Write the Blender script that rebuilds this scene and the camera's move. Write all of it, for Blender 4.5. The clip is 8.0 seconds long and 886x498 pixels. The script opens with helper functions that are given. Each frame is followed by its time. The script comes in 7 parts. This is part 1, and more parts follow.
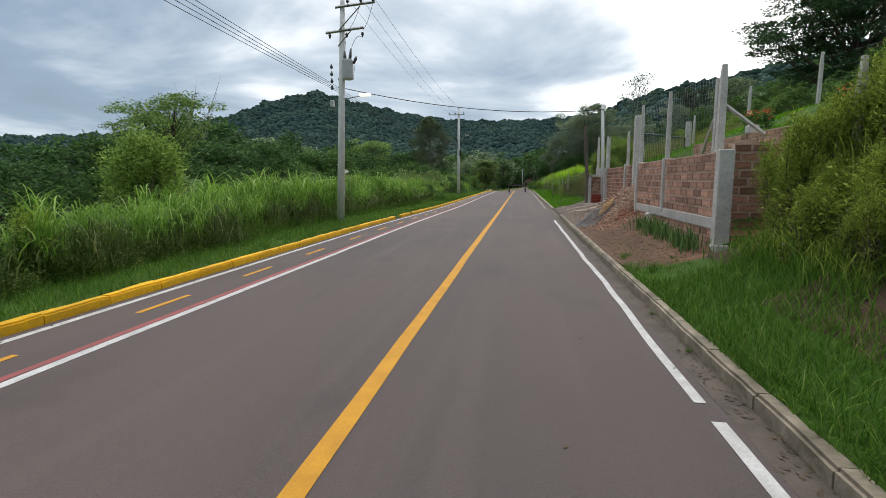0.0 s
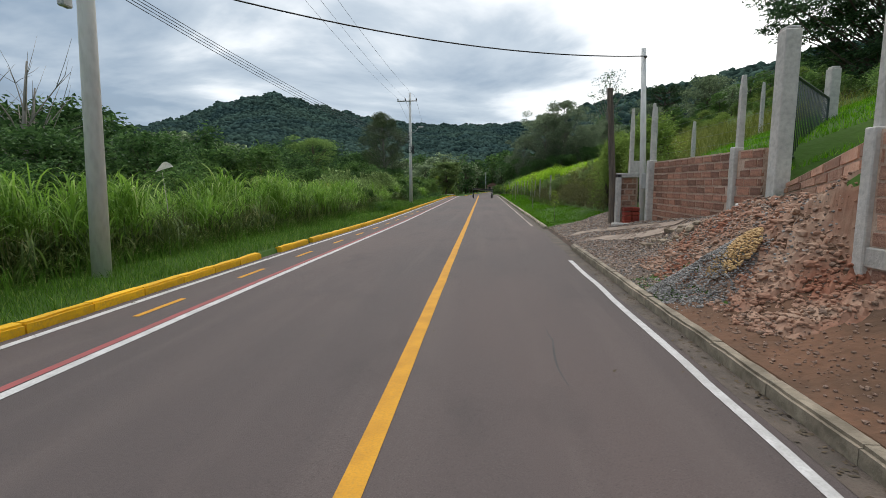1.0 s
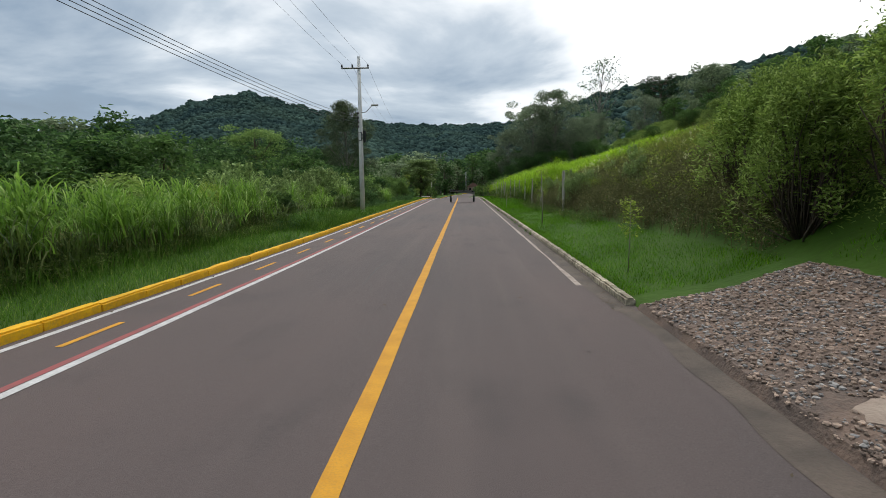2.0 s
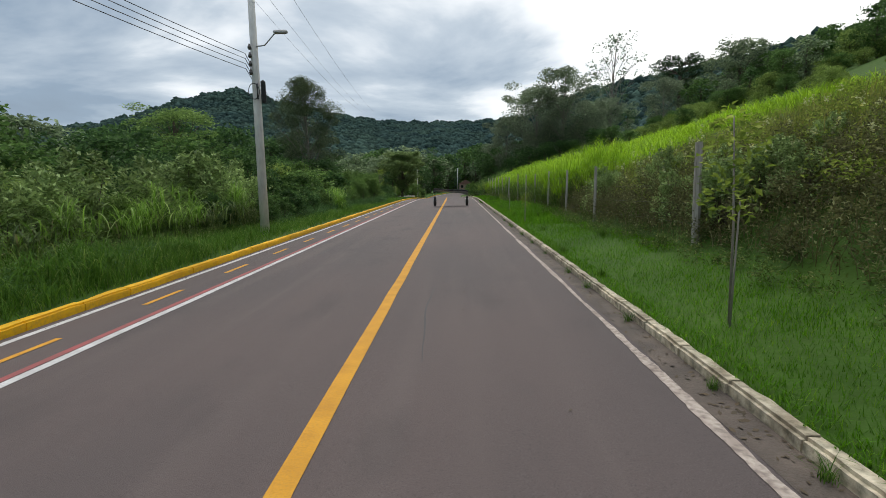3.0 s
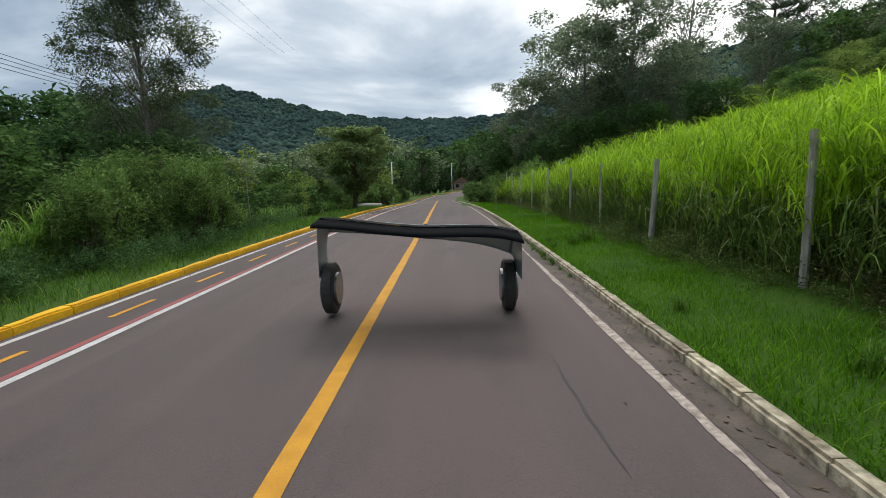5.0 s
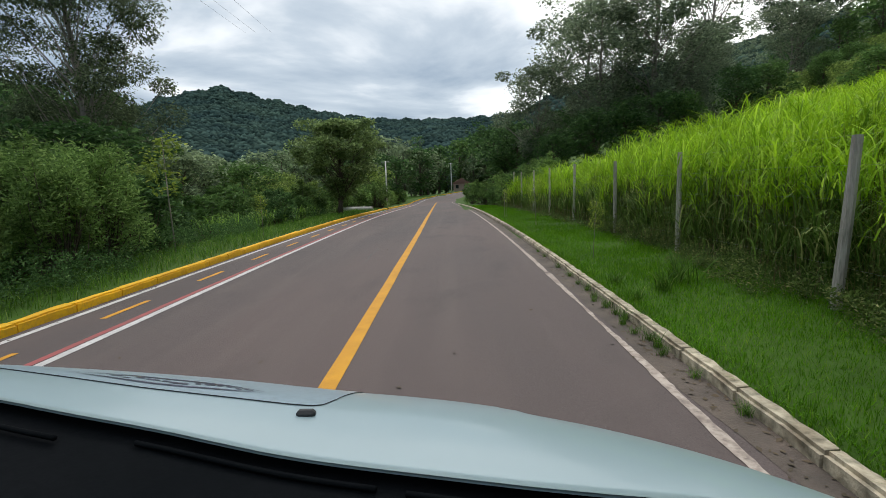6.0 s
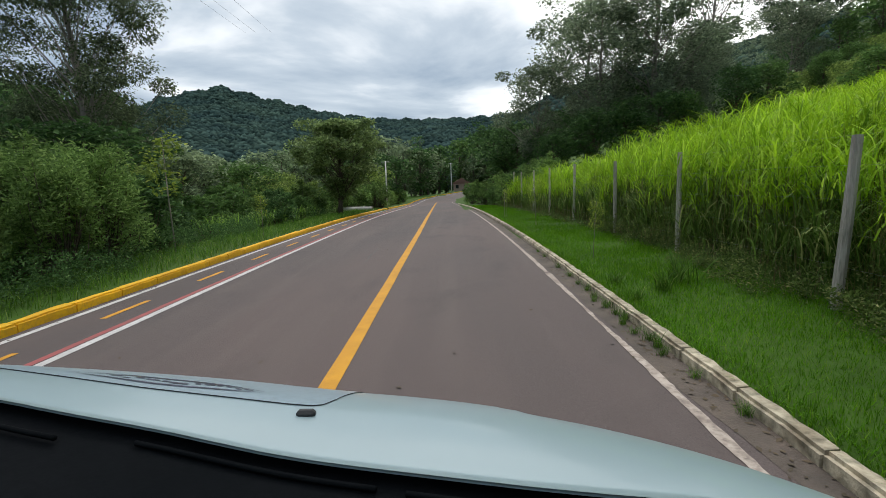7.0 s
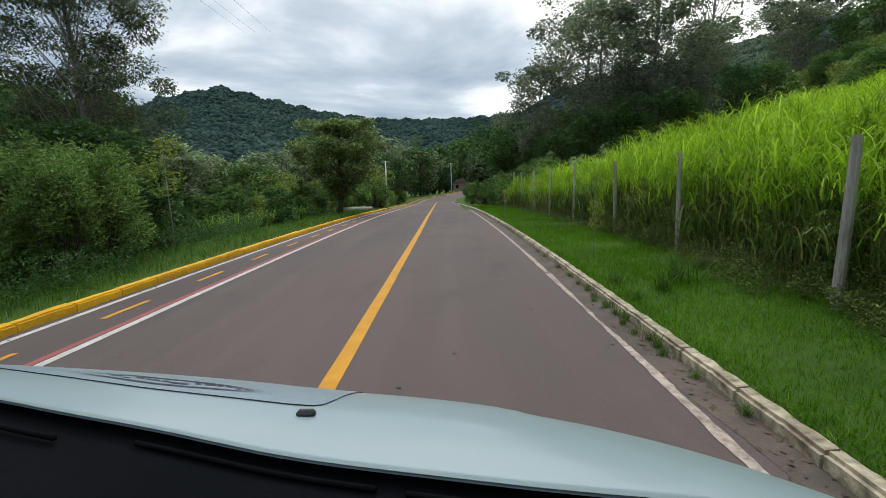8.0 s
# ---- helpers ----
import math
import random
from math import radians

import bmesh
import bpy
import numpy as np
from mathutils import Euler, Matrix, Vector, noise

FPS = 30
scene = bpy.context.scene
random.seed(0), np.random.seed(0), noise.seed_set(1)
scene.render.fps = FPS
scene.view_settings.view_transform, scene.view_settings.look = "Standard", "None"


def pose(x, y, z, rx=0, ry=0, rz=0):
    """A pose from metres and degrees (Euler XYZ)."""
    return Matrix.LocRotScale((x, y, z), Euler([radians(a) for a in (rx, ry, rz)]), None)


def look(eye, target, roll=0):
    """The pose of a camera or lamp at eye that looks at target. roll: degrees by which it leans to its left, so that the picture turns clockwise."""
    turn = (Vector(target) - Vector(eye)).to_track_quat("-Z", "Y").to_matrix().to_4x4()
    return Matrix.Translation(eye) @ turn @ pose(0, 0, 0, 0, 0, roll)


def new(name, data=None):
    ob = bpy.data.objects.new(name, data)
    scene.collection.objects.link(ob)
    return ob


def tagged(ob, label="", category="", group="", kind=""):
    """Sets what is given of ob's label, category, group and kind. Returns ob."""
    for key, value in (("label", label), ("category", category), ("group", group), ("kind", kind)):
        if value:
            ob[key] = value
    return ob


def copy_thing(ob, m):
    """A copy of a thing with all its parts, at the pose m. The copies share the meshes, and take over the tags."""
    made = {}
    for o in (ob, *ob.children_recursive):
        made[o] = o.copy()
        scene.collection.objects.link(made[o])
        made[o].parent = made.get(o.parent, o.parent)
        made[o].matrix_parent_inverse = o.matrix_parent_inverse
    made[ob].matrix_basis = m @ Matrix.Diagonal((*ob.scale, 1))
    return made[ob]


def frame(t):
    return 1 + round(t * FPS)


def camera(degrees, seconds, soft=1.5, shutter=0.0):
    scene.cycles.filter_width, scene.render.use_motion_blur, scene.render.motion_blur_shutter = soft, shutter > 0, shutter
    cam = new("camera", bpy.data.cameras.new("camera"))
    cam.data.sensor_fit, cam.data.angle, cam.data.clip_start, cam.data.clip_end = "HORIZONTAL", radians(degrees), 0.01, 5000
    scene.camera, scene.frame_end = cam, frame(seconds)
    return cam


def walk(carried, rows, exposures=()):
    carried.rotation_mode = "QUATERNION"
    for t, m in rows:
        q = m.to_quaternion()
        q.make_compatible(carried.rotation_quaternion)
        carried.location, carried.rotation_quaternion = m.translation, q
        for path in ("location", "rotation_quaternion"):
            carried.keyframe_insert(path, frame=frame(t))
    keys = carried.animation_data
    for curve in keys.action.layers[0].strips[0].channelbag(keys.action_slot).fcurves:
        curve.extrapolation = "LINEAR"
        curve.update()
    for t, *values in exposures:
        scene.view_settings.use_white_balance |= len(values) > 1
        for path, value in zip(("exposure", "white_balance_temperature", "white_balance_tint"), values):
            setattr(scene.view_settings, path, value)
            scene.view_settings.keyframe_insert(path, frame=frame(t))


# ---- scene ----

# ---------------------------------------------------------------- camera
cam = camera(85.0, 8.0, soft=0.85)
EYES = [
    (0.0, (0.001, 3.271, 1.691), (-0.317, 5.226, 1.412), -0.5),
    (0.5, (-0.305, 8.529, 1.682), (-0.542, 10.495, 1.405), -0.4),
    (1.0, (-0.485, 13.636, 1.653), (-0.652, 15.611, 1.389), -0.5),
    (1.5, (-0.504, 19.024, 1.665), (-0.613, 21.005, 1.407), -0.5),
    (2.25, (-0.38, 28.2, 1.636), (-0.462, 30.18, 1.370), -0.8),
    (3.0, (-0.235, 38.016, 1.606), (-0.293, 39.997, 1.333), -1.0),
    (3.5, (-0.242, 44.85, 1.624), (-0.292, 46.83, 1.344), -1.0),
    (4.0, (-0.247, 51.663, 1.631), (-0.29, 53.642, 1.345), -1.2),
    (4.5, (-0.217, 58.64, 1.638), (-0.254, 60.618, 1.349), -1.4),
    (5.0, (-0.2, 65.6, 1.612), (-0.236, 67.58, 1.332), -1.5),
    (5.3, (-0.186, 69.8, 1.59), (-0.22, 71.78, 1.312), -1.6),
    (5.4, (-0.186, 70.25, 1.583), (-0.22, 72.23, 1.306), -1.6),
    (6.0, (-0.186, 70.25, 1.583), (-0.22, 72.23, 1.306), -1.6),
    (8.0, (-0.186, 70.25, 1.583), (-0.22, 72.23, 1.306), -1.6),
]
walk(cam, [(t, look(e, a, r)) for t, e, a, r in EYES], [(0.0, -0.06), (1.5, -0.17), (3.0, -0.21), (4.0, -0.16), (4.6, -0.12), (8.0, -0.12)])

# ---------------------------------------------------------------- light
SUN_AZ, SUN_EL = radians(-4), radians(52)          # azimuth from +y towards +x
SUN_DIR = Vector((math.sin(SUN_AZ) * math.cos(SUN_EL), math.cos(SUN_AZ) * math.cos(SUN_EL), math.sin(SUN_EL)))
THIN_CLOUD = Vector((math.sin(radians(20)) * math.cos(radians(50)), math.cos(radians(20)) * math.cos(radians(50)), math.sin(radians(50))))

world = bpy.data.worlds.new("sky")
scene.world = world
world.use_nodes = True


def sky_nodes(nt):
    N, L = nt.nodes, nt.links
    N.clear()
    out = N.new("ShaderNodeOutputWorld")
    bg = N.new("ShaderNodeBackground")
    co = N.new("ShaderNodeTexCoord")
    sky = N.new("ShaderNodeTexSky")
    sky.sky_type, sky.sun_disc = "NISHITA", False
    sky.sun_elevation, sky.sun_rotation = SUN_EL, SUN_AZ
    sep = N.new("ShaderNodeSeparateXYZ")
    L.new(co.outputs["Generated"], sep.inputs[0])

    def math_node(op, a, b=None, clamp=False):
        n = N.new("ShaderNodeMath")
        n.operation, n.use_clamp = op, clamp
        for i, v in enumerate((a, b)):
            if v is None:
                continue
            if isinstance(v, (int, float)):
                n.inputs[i].default_value = v
            else:
                L.new(v, n.inputs[i])
        return n.outputs[0]

    up = math_node("ADD", math_node("MAXIMUM", sep.outputs[2], 0.0), 0.12)
    comb = N.new("ShaderNodeCombineXYZ")
    L.new(math_node("DIVIDE", sep.outputs[0], up), comb.inputs[0])
    L.new(math_node("DIVIDE", sep.outputs[1], up), comb.inputs[1])
    big = N.new("ShaderNodeTexNoise")
    big.inputs["Scale"].default_value, big.inputs["Detail"].default_value = 0.55, 7.0
    big.inputs["Roughness"].default_value, big.inputs["Distortion"].default_value = 0.52, 0.35
    mp = N.new("ShaderNodeMapping")
    mp.inputs["Location"].default_value = (3.1, 0.35, 0.0)
    mp.inputs["Rotation"].default_value = (0.0, 0.0, 0.5)
    L.new(comb.outputs[0], mp.inputs[0])
    L.new(mp.outputs[0], big.inputs["Vector"])
    # brighter veil where the cloud is thin, beside the hidden sun
    dot = N.new("ShaderNodeVectorMath")
    dot.operation = "DOT_PRODUCT"
    dot.inputs[1].default_value = THIN_CLOUD
    L.new(co.outputs["Generated"], dot.inputs[0])
    near = math_node("POWER", math_node("MAXIMUM", dot.outputs["Value"], 0.0), 4.0)
    thick = math_node("ADD", big.outputs["Fac"], math_node("MULTIPLY", near, 0.63))
    ramp = N.new("ShaderNodeValToRGB")
    cr = ramp.color_ramp
    cr.elements[0].position, cr.elements[0].color = 0.34, (0.27, 0.34, 0.43, 1)
    cr.elements[1].position, cr.elements[1].color = 0.74, (1.5, 1.5, 1.48, 1)
    e = cr.elements.new(0.50)
    e.color = (0.33, 0.43, 0.55, 1)
    e = cr.elements.new(0.60)
    e.color = (0.62, 0.71, 0.80, 1)
    L.new(thick, ramp.inputs[0])
    mix = N.new("ShaderNodeMixRGB")
    mix.inputs[0].default_value = 0.92
    scl = N.new("ShaderNodeVectorMath")
    scl.operation = "SCALE"
    scl.inputs["Scale"].default_value = 0.1
    L.new(sky.outputs[0], scl.inputs[0])
    L.new(scl.outputs[0], mix.inputs[1])
    L.new(ramp.outputs[0], mix.inputs[2])
    L.new(mix.outputs[0], bg.inputs[0])
    # an overcast sky is brightest overhead
    high = N.new("ShaderNodeMapRange")
    high.interpolation_type = "SMOOTHSTEP"
    high.inputs[1].default_value, high.inputs[2].default_value = 0.3, 0.95
    high.inputs[3].default_value, high.inputs[4].default_value = 1.08, 1.5
    L.new(sep.outputs[2], high.inputs[0])
    L.new(high.outputs[0], bg.inputs[1])
    L.new(bg.outputs[0], out.inputs[0])


sky_nodes(world.node_tree)
sun = new("sun", bpy.data.lights.new("sun", "SUN"))
sun.data.energy, sun.data.angle, sun.data.color = 1.0, radians(16), (1.0, 0.98, 0.95)
sun.matrix_world = look((0, 0, 60), Vector((0, 0, 60)) - SUN_DIR)
tagged(sun, kind="structure")

# ---------------------------------------------------------------- materials
def mat(name, base, second=None, scale=3.0, rough=0.8, bump=0.2, bump_scale=40.0, metal=0.0, spec=0.3, vary=0.0,
        fine=None, fine_scale=60.0, stretch=(1, 1, 1), lo=0.35, hi=0.65, coat=0.0, fine_mix=0.35, island=False):
    """Two colours blotched at one scale, grain at a finer one, relief, and a shade that differs from piece to piece."""
    m = bpy.data.materials.new(name)
    m.use_nodes = True
    N, L = m.node_tree.nodes, m.node_tree.links
    p = N["Principled BSDF"]
    co = N.new("ShaderNodeTexCoord")
    mp = N.new("ShaderNodeMapping")
    mp.inputs["Scale"].default_value = stretch
    L.new(co.outputs["Object"], mp.inputs[0])
    n1 = N.new("ShaderNodeTexNoise")
    n1.inputs["Scale"].default_value, n1.inputs["Detail"].default_value = scale, 6
    L.new(mp.outputs[0], n1.inputs["Vector"])
    r = N.new("ShaderNodeValToRGB")
    r.color_ramp.elements[0].position, r.color_ramp.elements[1].position = lo, hi
    r.color_ramp.elements[0].color = (*base, 1)
    r.color_ramp.elements[1].color = (*(second or [c * 0.75 for c in base]), 1)
    L.new(n1.outputs["Fac"], r.inputs[0])
    col = r.outputs[0]
    n2 = N.new("ShaderNodeTexNoise")
    n2.inputs["Scale"].default_value, n2.inputs["Detail"].default_value = fine_scale, 4
    L.new(mp.outputs[0], n2.inputs["Vector"])
    r2 = N.new("ShaderNodeValToRGB")
    r2.color_ramp.elements[0].position, r2.color_ramp.elements[1].position = 0.42, 0.7
    fr = fine or [c * 0.6 for c in base]
    L.new(n2.outputs["Fac"], r2.inputs[0])
    mx = N.new("ShaderNodeMixRGB")
    mx.inputs[2].default_value = (*fr, 1)
    sc = N.new("ShaderNodeMath")
    sc.operation = "MULTIPLY"
    sc.inputs[1].default_value = fine_mix
    L.new(r2.outputs[0], sc.inputs[0])
    L.new(sc.outputs[0], mx.inputs[0])
    L.new(col, mx.inputs[1])
    col = mx.outputs[0]
    if vary:
        ob = N.new("ShaderNodeObjectInfo")
        hs = N.new("ShaderNodeHueSaturation")
        mr = N.new("ShaderNodeMapRange")
        mr.inputs[3].default_value, mr.inputs[4].default_value = 1 - vary, 1 + vary
        geo = N.new("ShaderNodeNewGeometry")
        L.new(geo.outputs["Random Per Island"] if island else ob.outputs["Random"], mr.inputs[0])
        L.new(mr.outputs[0], hs.inputs["Value"])
        L.new(col, hs.inputs["Color"])
        col = hs.outputs[0]
    L.new(col, p.inputs["Base Color"])
    p.inputs["Roughness"].default_value, p.inputs["Metallic"].default_value = rough, metal
    p.inputs["Specular IOR Level"].default_value = spec
    p.inputs["Coat Weight"].default_value = coat
    p.inputs["Coat Roughness"].default_value = 0.05
    if bump:
        nb = N.new("ShaderNodeTexNoise")
        nb.inputs["Scale"].default_value, nb.inputs["Detail"].default_value = bump_scale, 5
        L.new(mp.outputs[0], nb.inputs["Vector"])
        b = N.new("ShaderNodeBump")
        b.inputs["Strength"].default_value, b.inputs["Distance"].default_value = bump, 0.02
        L.new(nb.outputs["Fac"], b.inputs["Height"])
        L.new(b.outputs[0], p.inputs["Normal"])
    return m


def leaf_mat(name, a, b, c=None, through_it=0.35, rough=0.55, spec=0.17):
    """Leaves: a shade for each leaf, a drift over the whole crown, light coming through."""
    m = bpy.data.materials.new(name)
    m.use_nodes = True
    N, L = m.node_tree.nodes, m.node_tree.links
    p = N["Principled BSDF"]
    out = N["Material Output"]
    g = N.new("ShaderNodeNewGeometry")
    r = N.new("ShaderNodeValToRGB")
    a, b = (a[0] * 0.66, a[1] * 0.7, a[2] * 0.64), (b[0] * 1.0, b[1] * 1.07, b[2] * 0.95)
    r.color_ramp.elements[0].color, r.color_ramp.elements[1].color = (*a, 1), (*b, 1)
    if c:
        c = (c[0] * 1.0, c[1] * 1.12, c[2] * 0.92)
        e = r.color_ramp.elements.new(0.86)
        e.color = (*b, 1)
        r.color_ramp.elements[2].color = (*c, 1)
    L.new(g.outputs["Random Per Island"], r.inputs[0])
    co = N.new("ShaderNodeTexCoord")
    n = N.new("ShaderNodeTexNoise")
    n.inputs["Scale"].default_value, n.inputs["Detail"].default_value = 0.5, 3
    L.new(co.outputs["Object"], n.inputs["Vector"])
    ob = N.new("ShaderNodeObjectInfo")
    add = N.new("ShaderNodeMath")
    add.operation = "MULTIPLY_ADD"
    add.inputs[1].default_value, add.inputs[2].default_value = 0.35, 0.4
    L.new(ob.outputs["Random"], add.inputs[0])
    ad2 = N.new("ShaderNodeMath")
    ad2.operation = "MULTIPLY_ADD"
    ad2.inputs[1].default_value = 0.85
    L.new(n.outputs["Fac"], ad2.inputs[0])
    L.new(add.outputs[0], ad2.inputs[2])
    hs = N.new("ShaderNodeHueSaturation")
    L.new(ad2.outputs[0], hs.inputs["Value"])
    L.new(r.outputs[0], hs.inputs["Color"])
    L.new(hs.outputs[0], p.inputs["Base Color"])
    p.inputs["Roughness"].default_value, p.inputs["Specular IOR Level"].default_value = rough, spec
    tr = N.new("ShaderNodeBsdfTranslucent")
    L.new(hs.outputs[0], tr.inputs[0])
    mx = N.new("ShaderNodeMixShader")
    mx.inputs[0].default_value = through_it
    L.new(p.outputs[0], mx.inputs[1])
    L.new(tr.outputs[0], mx.inputs[2])
    L.new(mx.outputs[0], out.inputs[0])
    return m


def asphalt_mat():
    """Old asphalt: stone grain, long streaks, broad patches, paler wheel bands along each lane."""
    m = bpy.data.materials.new("asphalt")
    m.use_nodes = True
    N, L = m.node_tree.nodes, m.node_tree.links
    p = N["Principled BSDF"]
    co = N.new("ShaderNodeTexCoord")

    def tex(scale, detail, stretch):
        mp = N.new("ShaderNodeMapping")
        mp.inputs["Scale"].default_value = stretch
        L.new(co.outputs["Object"], mp.inputs[0])
        n = N.new("ShaderNodeTexNoise")
        n.inputs["Scale"].default_value, n.inputs["Detail"].default_value = scale, detail
        L.new(mp.outputs[0], n.inputs["Vector"])
        return n.outputs["Fac"]

    def mixed(fac, a, colour, lo, hi, amount):
        mr = N.new("ShaderNodeMapRange")
        mr.inputs[1].default_value, mr.inputs[2].default_value = lo, hi
        mr.inputs[4].default_value = amount
        L.new(fac, mr.inputs[0])
        x = N.new("ShaderNodeMixRGB")
        x.inputs[2].default_value = (*colour, 1)
        L.new(mr.outputs[0], x.inputs[0])
        if isinstance(a, tuple):
            x.inputs[1].default_value = (*a, 1)
        else:
            L.new(a, x.inputs[1])
        return x.outputs[0]

    c = mixed(tex(0.3, 5, (1, 0.3, 1)), (0.084, 0.068, 0.065), (0.108, 0.081, 0.075), 0.38, 0.62, 1.0)
    c = mixed(tex(2.2, 4, (1, 0.04, 1)), c, (0.128, 0.1, 0.091), 0.5, 0.75, 0.6)
    c = mixed(tex(1.1, 6, (1, 0.5, 1)), c, (0.060, 0.050, 0.048), 0.56, 0.75, 0.6)
    c = mixed(tex(150, 2, (1, 1, 1)), c, (0.184, 0.160, 0.148), 0.55, 0.72, 0.5)
    c = mixed(tex(90, 2, (1, 1, 1)), c, (0.036, 0.032, 0.032), 0.56, 0.72, 0.55)
    L.new(c, p.inputs["Base Color"])
    p.inputs["Roughness"].default_value, p.inputs["Specular IOR Level"].default_value = 0.8, 0.25
    b = N.new("ShaderNodeBump")
    b.inputs["Strength"].default_value, b.inputs["Distance"].default_value = 0.4, 0.012
    L.new(tex(170, 4, (1, 1, 1)), b.inputs["Height"])
    L.new(b.outputs[0], p.inputs["Normal"])
    return m


ASPHALT = asphalt_mat()
CRACK = mat("bitumen crack filler", (0.03, 0.028, 0.028), (0.05, 0.045, 0.043), scale=4, rough=0.6, bump=0.3)
LITTER = mat("dry leaf litter", (0.12, 0.085, 0.05), (0.07, 0.055, 0.035), scale=6, bump=0.2, vary=0.3)
WHITE_LINE = mat("white line paint", (0.6, 0.585, 0.57), (0.46, 0.445, 0.43), scale=6, fine=(0.25, 0.23, 0.21), fine_scale=55, bump=0.2, spec=0.3)
WORN_LINE = mat("worn white line paint", (0.46, 0.39, 0.33), (0.27, 0.215, 0.18), scale=4.5, fine=(0.13, 0.1, 0.088), fine_scale=20, bump=0.2, lo=0.4, hi=0.7, fine_mix=0.75)
YELLOW_LINE = mat("yellow line paint", (0.62, 0.30, 0.022), (0.5, 0.235, 0.02), scale=4, fine=(0.3, 0.17, 0.05), fine_scale=70, bump=0.2)
RED_LINE = mat("red line paint", (0.36, 0.085, 0.085), (0.26, 0.085, 0.08), scale=5, fine=(0.16, 0.1, 0.09), fine_scale=60, bump=0.2)
KERB_YELLOW = mat("yellow kerb paint", (0.8, 0.45, 0.006), (0.7, 0.37, 0.008), scale=3, fine=(0.3, 0.2, 0.06), fine_scale=25, bump=0.35, bump_scale=30, vary=0.12)
KERB_GREY = mat("weathered kerb concrete", (0.36, 0.3, 0.225), (0.2, 0.165, 0.12), scale=4, fine=(0.07, 0.065, 0.045), fine_scale=14, bump=0.6, bump_scale=22, vary=0.2)
KERB_WHITE = mat("limewashed kerb stone", (0.56, 0.49, 0.36), (0.27, 0.22, 0.15), scale=6, fine=(0.07, 0.068, 0.045), fine_scale=13, bump=1.0, bump_scale=18, vary=0.3, fine_mix=0.65)
GUTTER = mat("dusty gutter", (0.13, 0.1, 0.08), (0.075, 0.06, 0.05), scale=2.5, fine=(0.06, 0.055, 0.04), fine_scale=30, bump=0.5, bump_scale=60)
SOIL = mat("red soil", (0.17, 0.09, 0.055), (0.095, 0.06, 0.04), scale=1.2, fine=(0.08, 0.05, 0.035), fine_scale=14, bump=0.9, bump_scale=9, spec=0.1)
DARK_SOIL = mat("dark brown soil", (0.075, 0.044, 0.028), (0.045, 0.03, 0.02), scale=1.6, fine=(0.11, 0.07, 0.045), fine_scale=12, bump=1.0, bump_scale=9, spec=0.1)
CLAY = mat("raw red clay", (0.31, 0.135, 0.085), (0.42, 0.29, 0.21), scale=1.6, fine=(0.16, 0.07, 0.045), fine_scale=7, bump=1.0, bump_scale=6, spec=0.1)
GRAVEL = mat("grey gravel", (0.2, 0.135, 0.1), (0.125, 0.092, 0.075), scale=2, fine=(0.05, 0.045, 0.04), fine_scale=30, bump=1.0, bump_scale=28, vary=0.3)
STONE_GREY = mat("crushed grey stone", (0.32, 0.3, 0.28), (0.2, 0.19, 0.18), scale=8, bump=0.4, vary=0.45, island=True)
STONE_BROWN = mat("muddy gravel stone", (0.36, 0.265, 0.2), (0.19, 0.14, 0.11), scale=12, bump=0.5, vary=0.6, island=True)
STONE_TAN = mat("pale brown field stone", (0.36, 0.29, 0.21), (0.24, 0.18, 0.125), scale=7, bump=0.6, bump_scale=20, vary=0.3, island=True)
STONE_RED = mat("reddish field stone", (0.3, 0.2, 0.145), (0.2, 0.13, 0.1), scale=5, bump=0.6, bump_scale=20, vary=0.3)
SAND = mat("yellow sand", (0.62, 0.42, 0.2), (0.5, 0.32, 0.15), scale=3, bump=0.5, bump_scale=50)
CONCRETE = mat("grey concrete", (0.6, 0.565, 0.52), (0.48, 0.45, 0.41), scale=2.5, fine=(0.2, 0.19, 0.17), fine_scale=16, bump=0.35, bump_scale=40, vary=0.1)
POLE_CONCRETE = mat("pale pole concrete", (0.74, 0.72, 0.68), (0.62, 0.6, 0.57), scale=1.2, fine=(0.4, 0.385, 0.35), fine_scale=14, bump=0.2, bump_scale=50, stretch=(1, 1, 0.3))
BRICK = mat("red-brown block", (0.5, 0.275, 0.19), (0.33, 0.17, 0.12), scale=3, fine=(0.5, 0.34, 0.25), fine_scale=9, bump=0.8, bump_scale=24, vary=0.4)
BRICK_DARK = mat("dark red-brown block", (0.36, 0.17, 0.112), (0.22, 0.1, 0.068), scale=3, fine=(0.42, 0.25, 0.17), fine_scale=8, bump=0.9, bump_scale=20, vary=0.42)
DUSTY = mat("dusty concrete", (0.36, 0.285, 0.225), (0.23, 0.17, 0.13), scale=2.5, fine=(0.2, 0.14, 0.11), fine_scale=14, bump=0.5, bump_scale=30)
MORTAR = mat("pinkish mortar", (0.6, 0.45, 0.35), (0.48, 0.33, 0.25), scale=4, fine=(0.19, 0.1, 0.07), fine_scale=24, bump=0.7, bump_scale=30)
WOOD = mat("weathered grey wood", (0.5, 0.47, 0.42), (0.32, 0.29, 0.25), scale=3, fine=(0.07, 0.06, 0.05), fine_scale=22, bump=0.7, bump_scale=30, stretch=(4, 4, 0.4), vary=0.2)
DARK_WOOD = mat("dark weathered wood", (0.19, 0.15, 0.115), (0.1, 0.08, 0.065), scale=3, fine=(0.04, 0.033, 0.028), fine_scale=22, bump=0.8, bump_scale=30, stretch=(4, 4, 0.4))
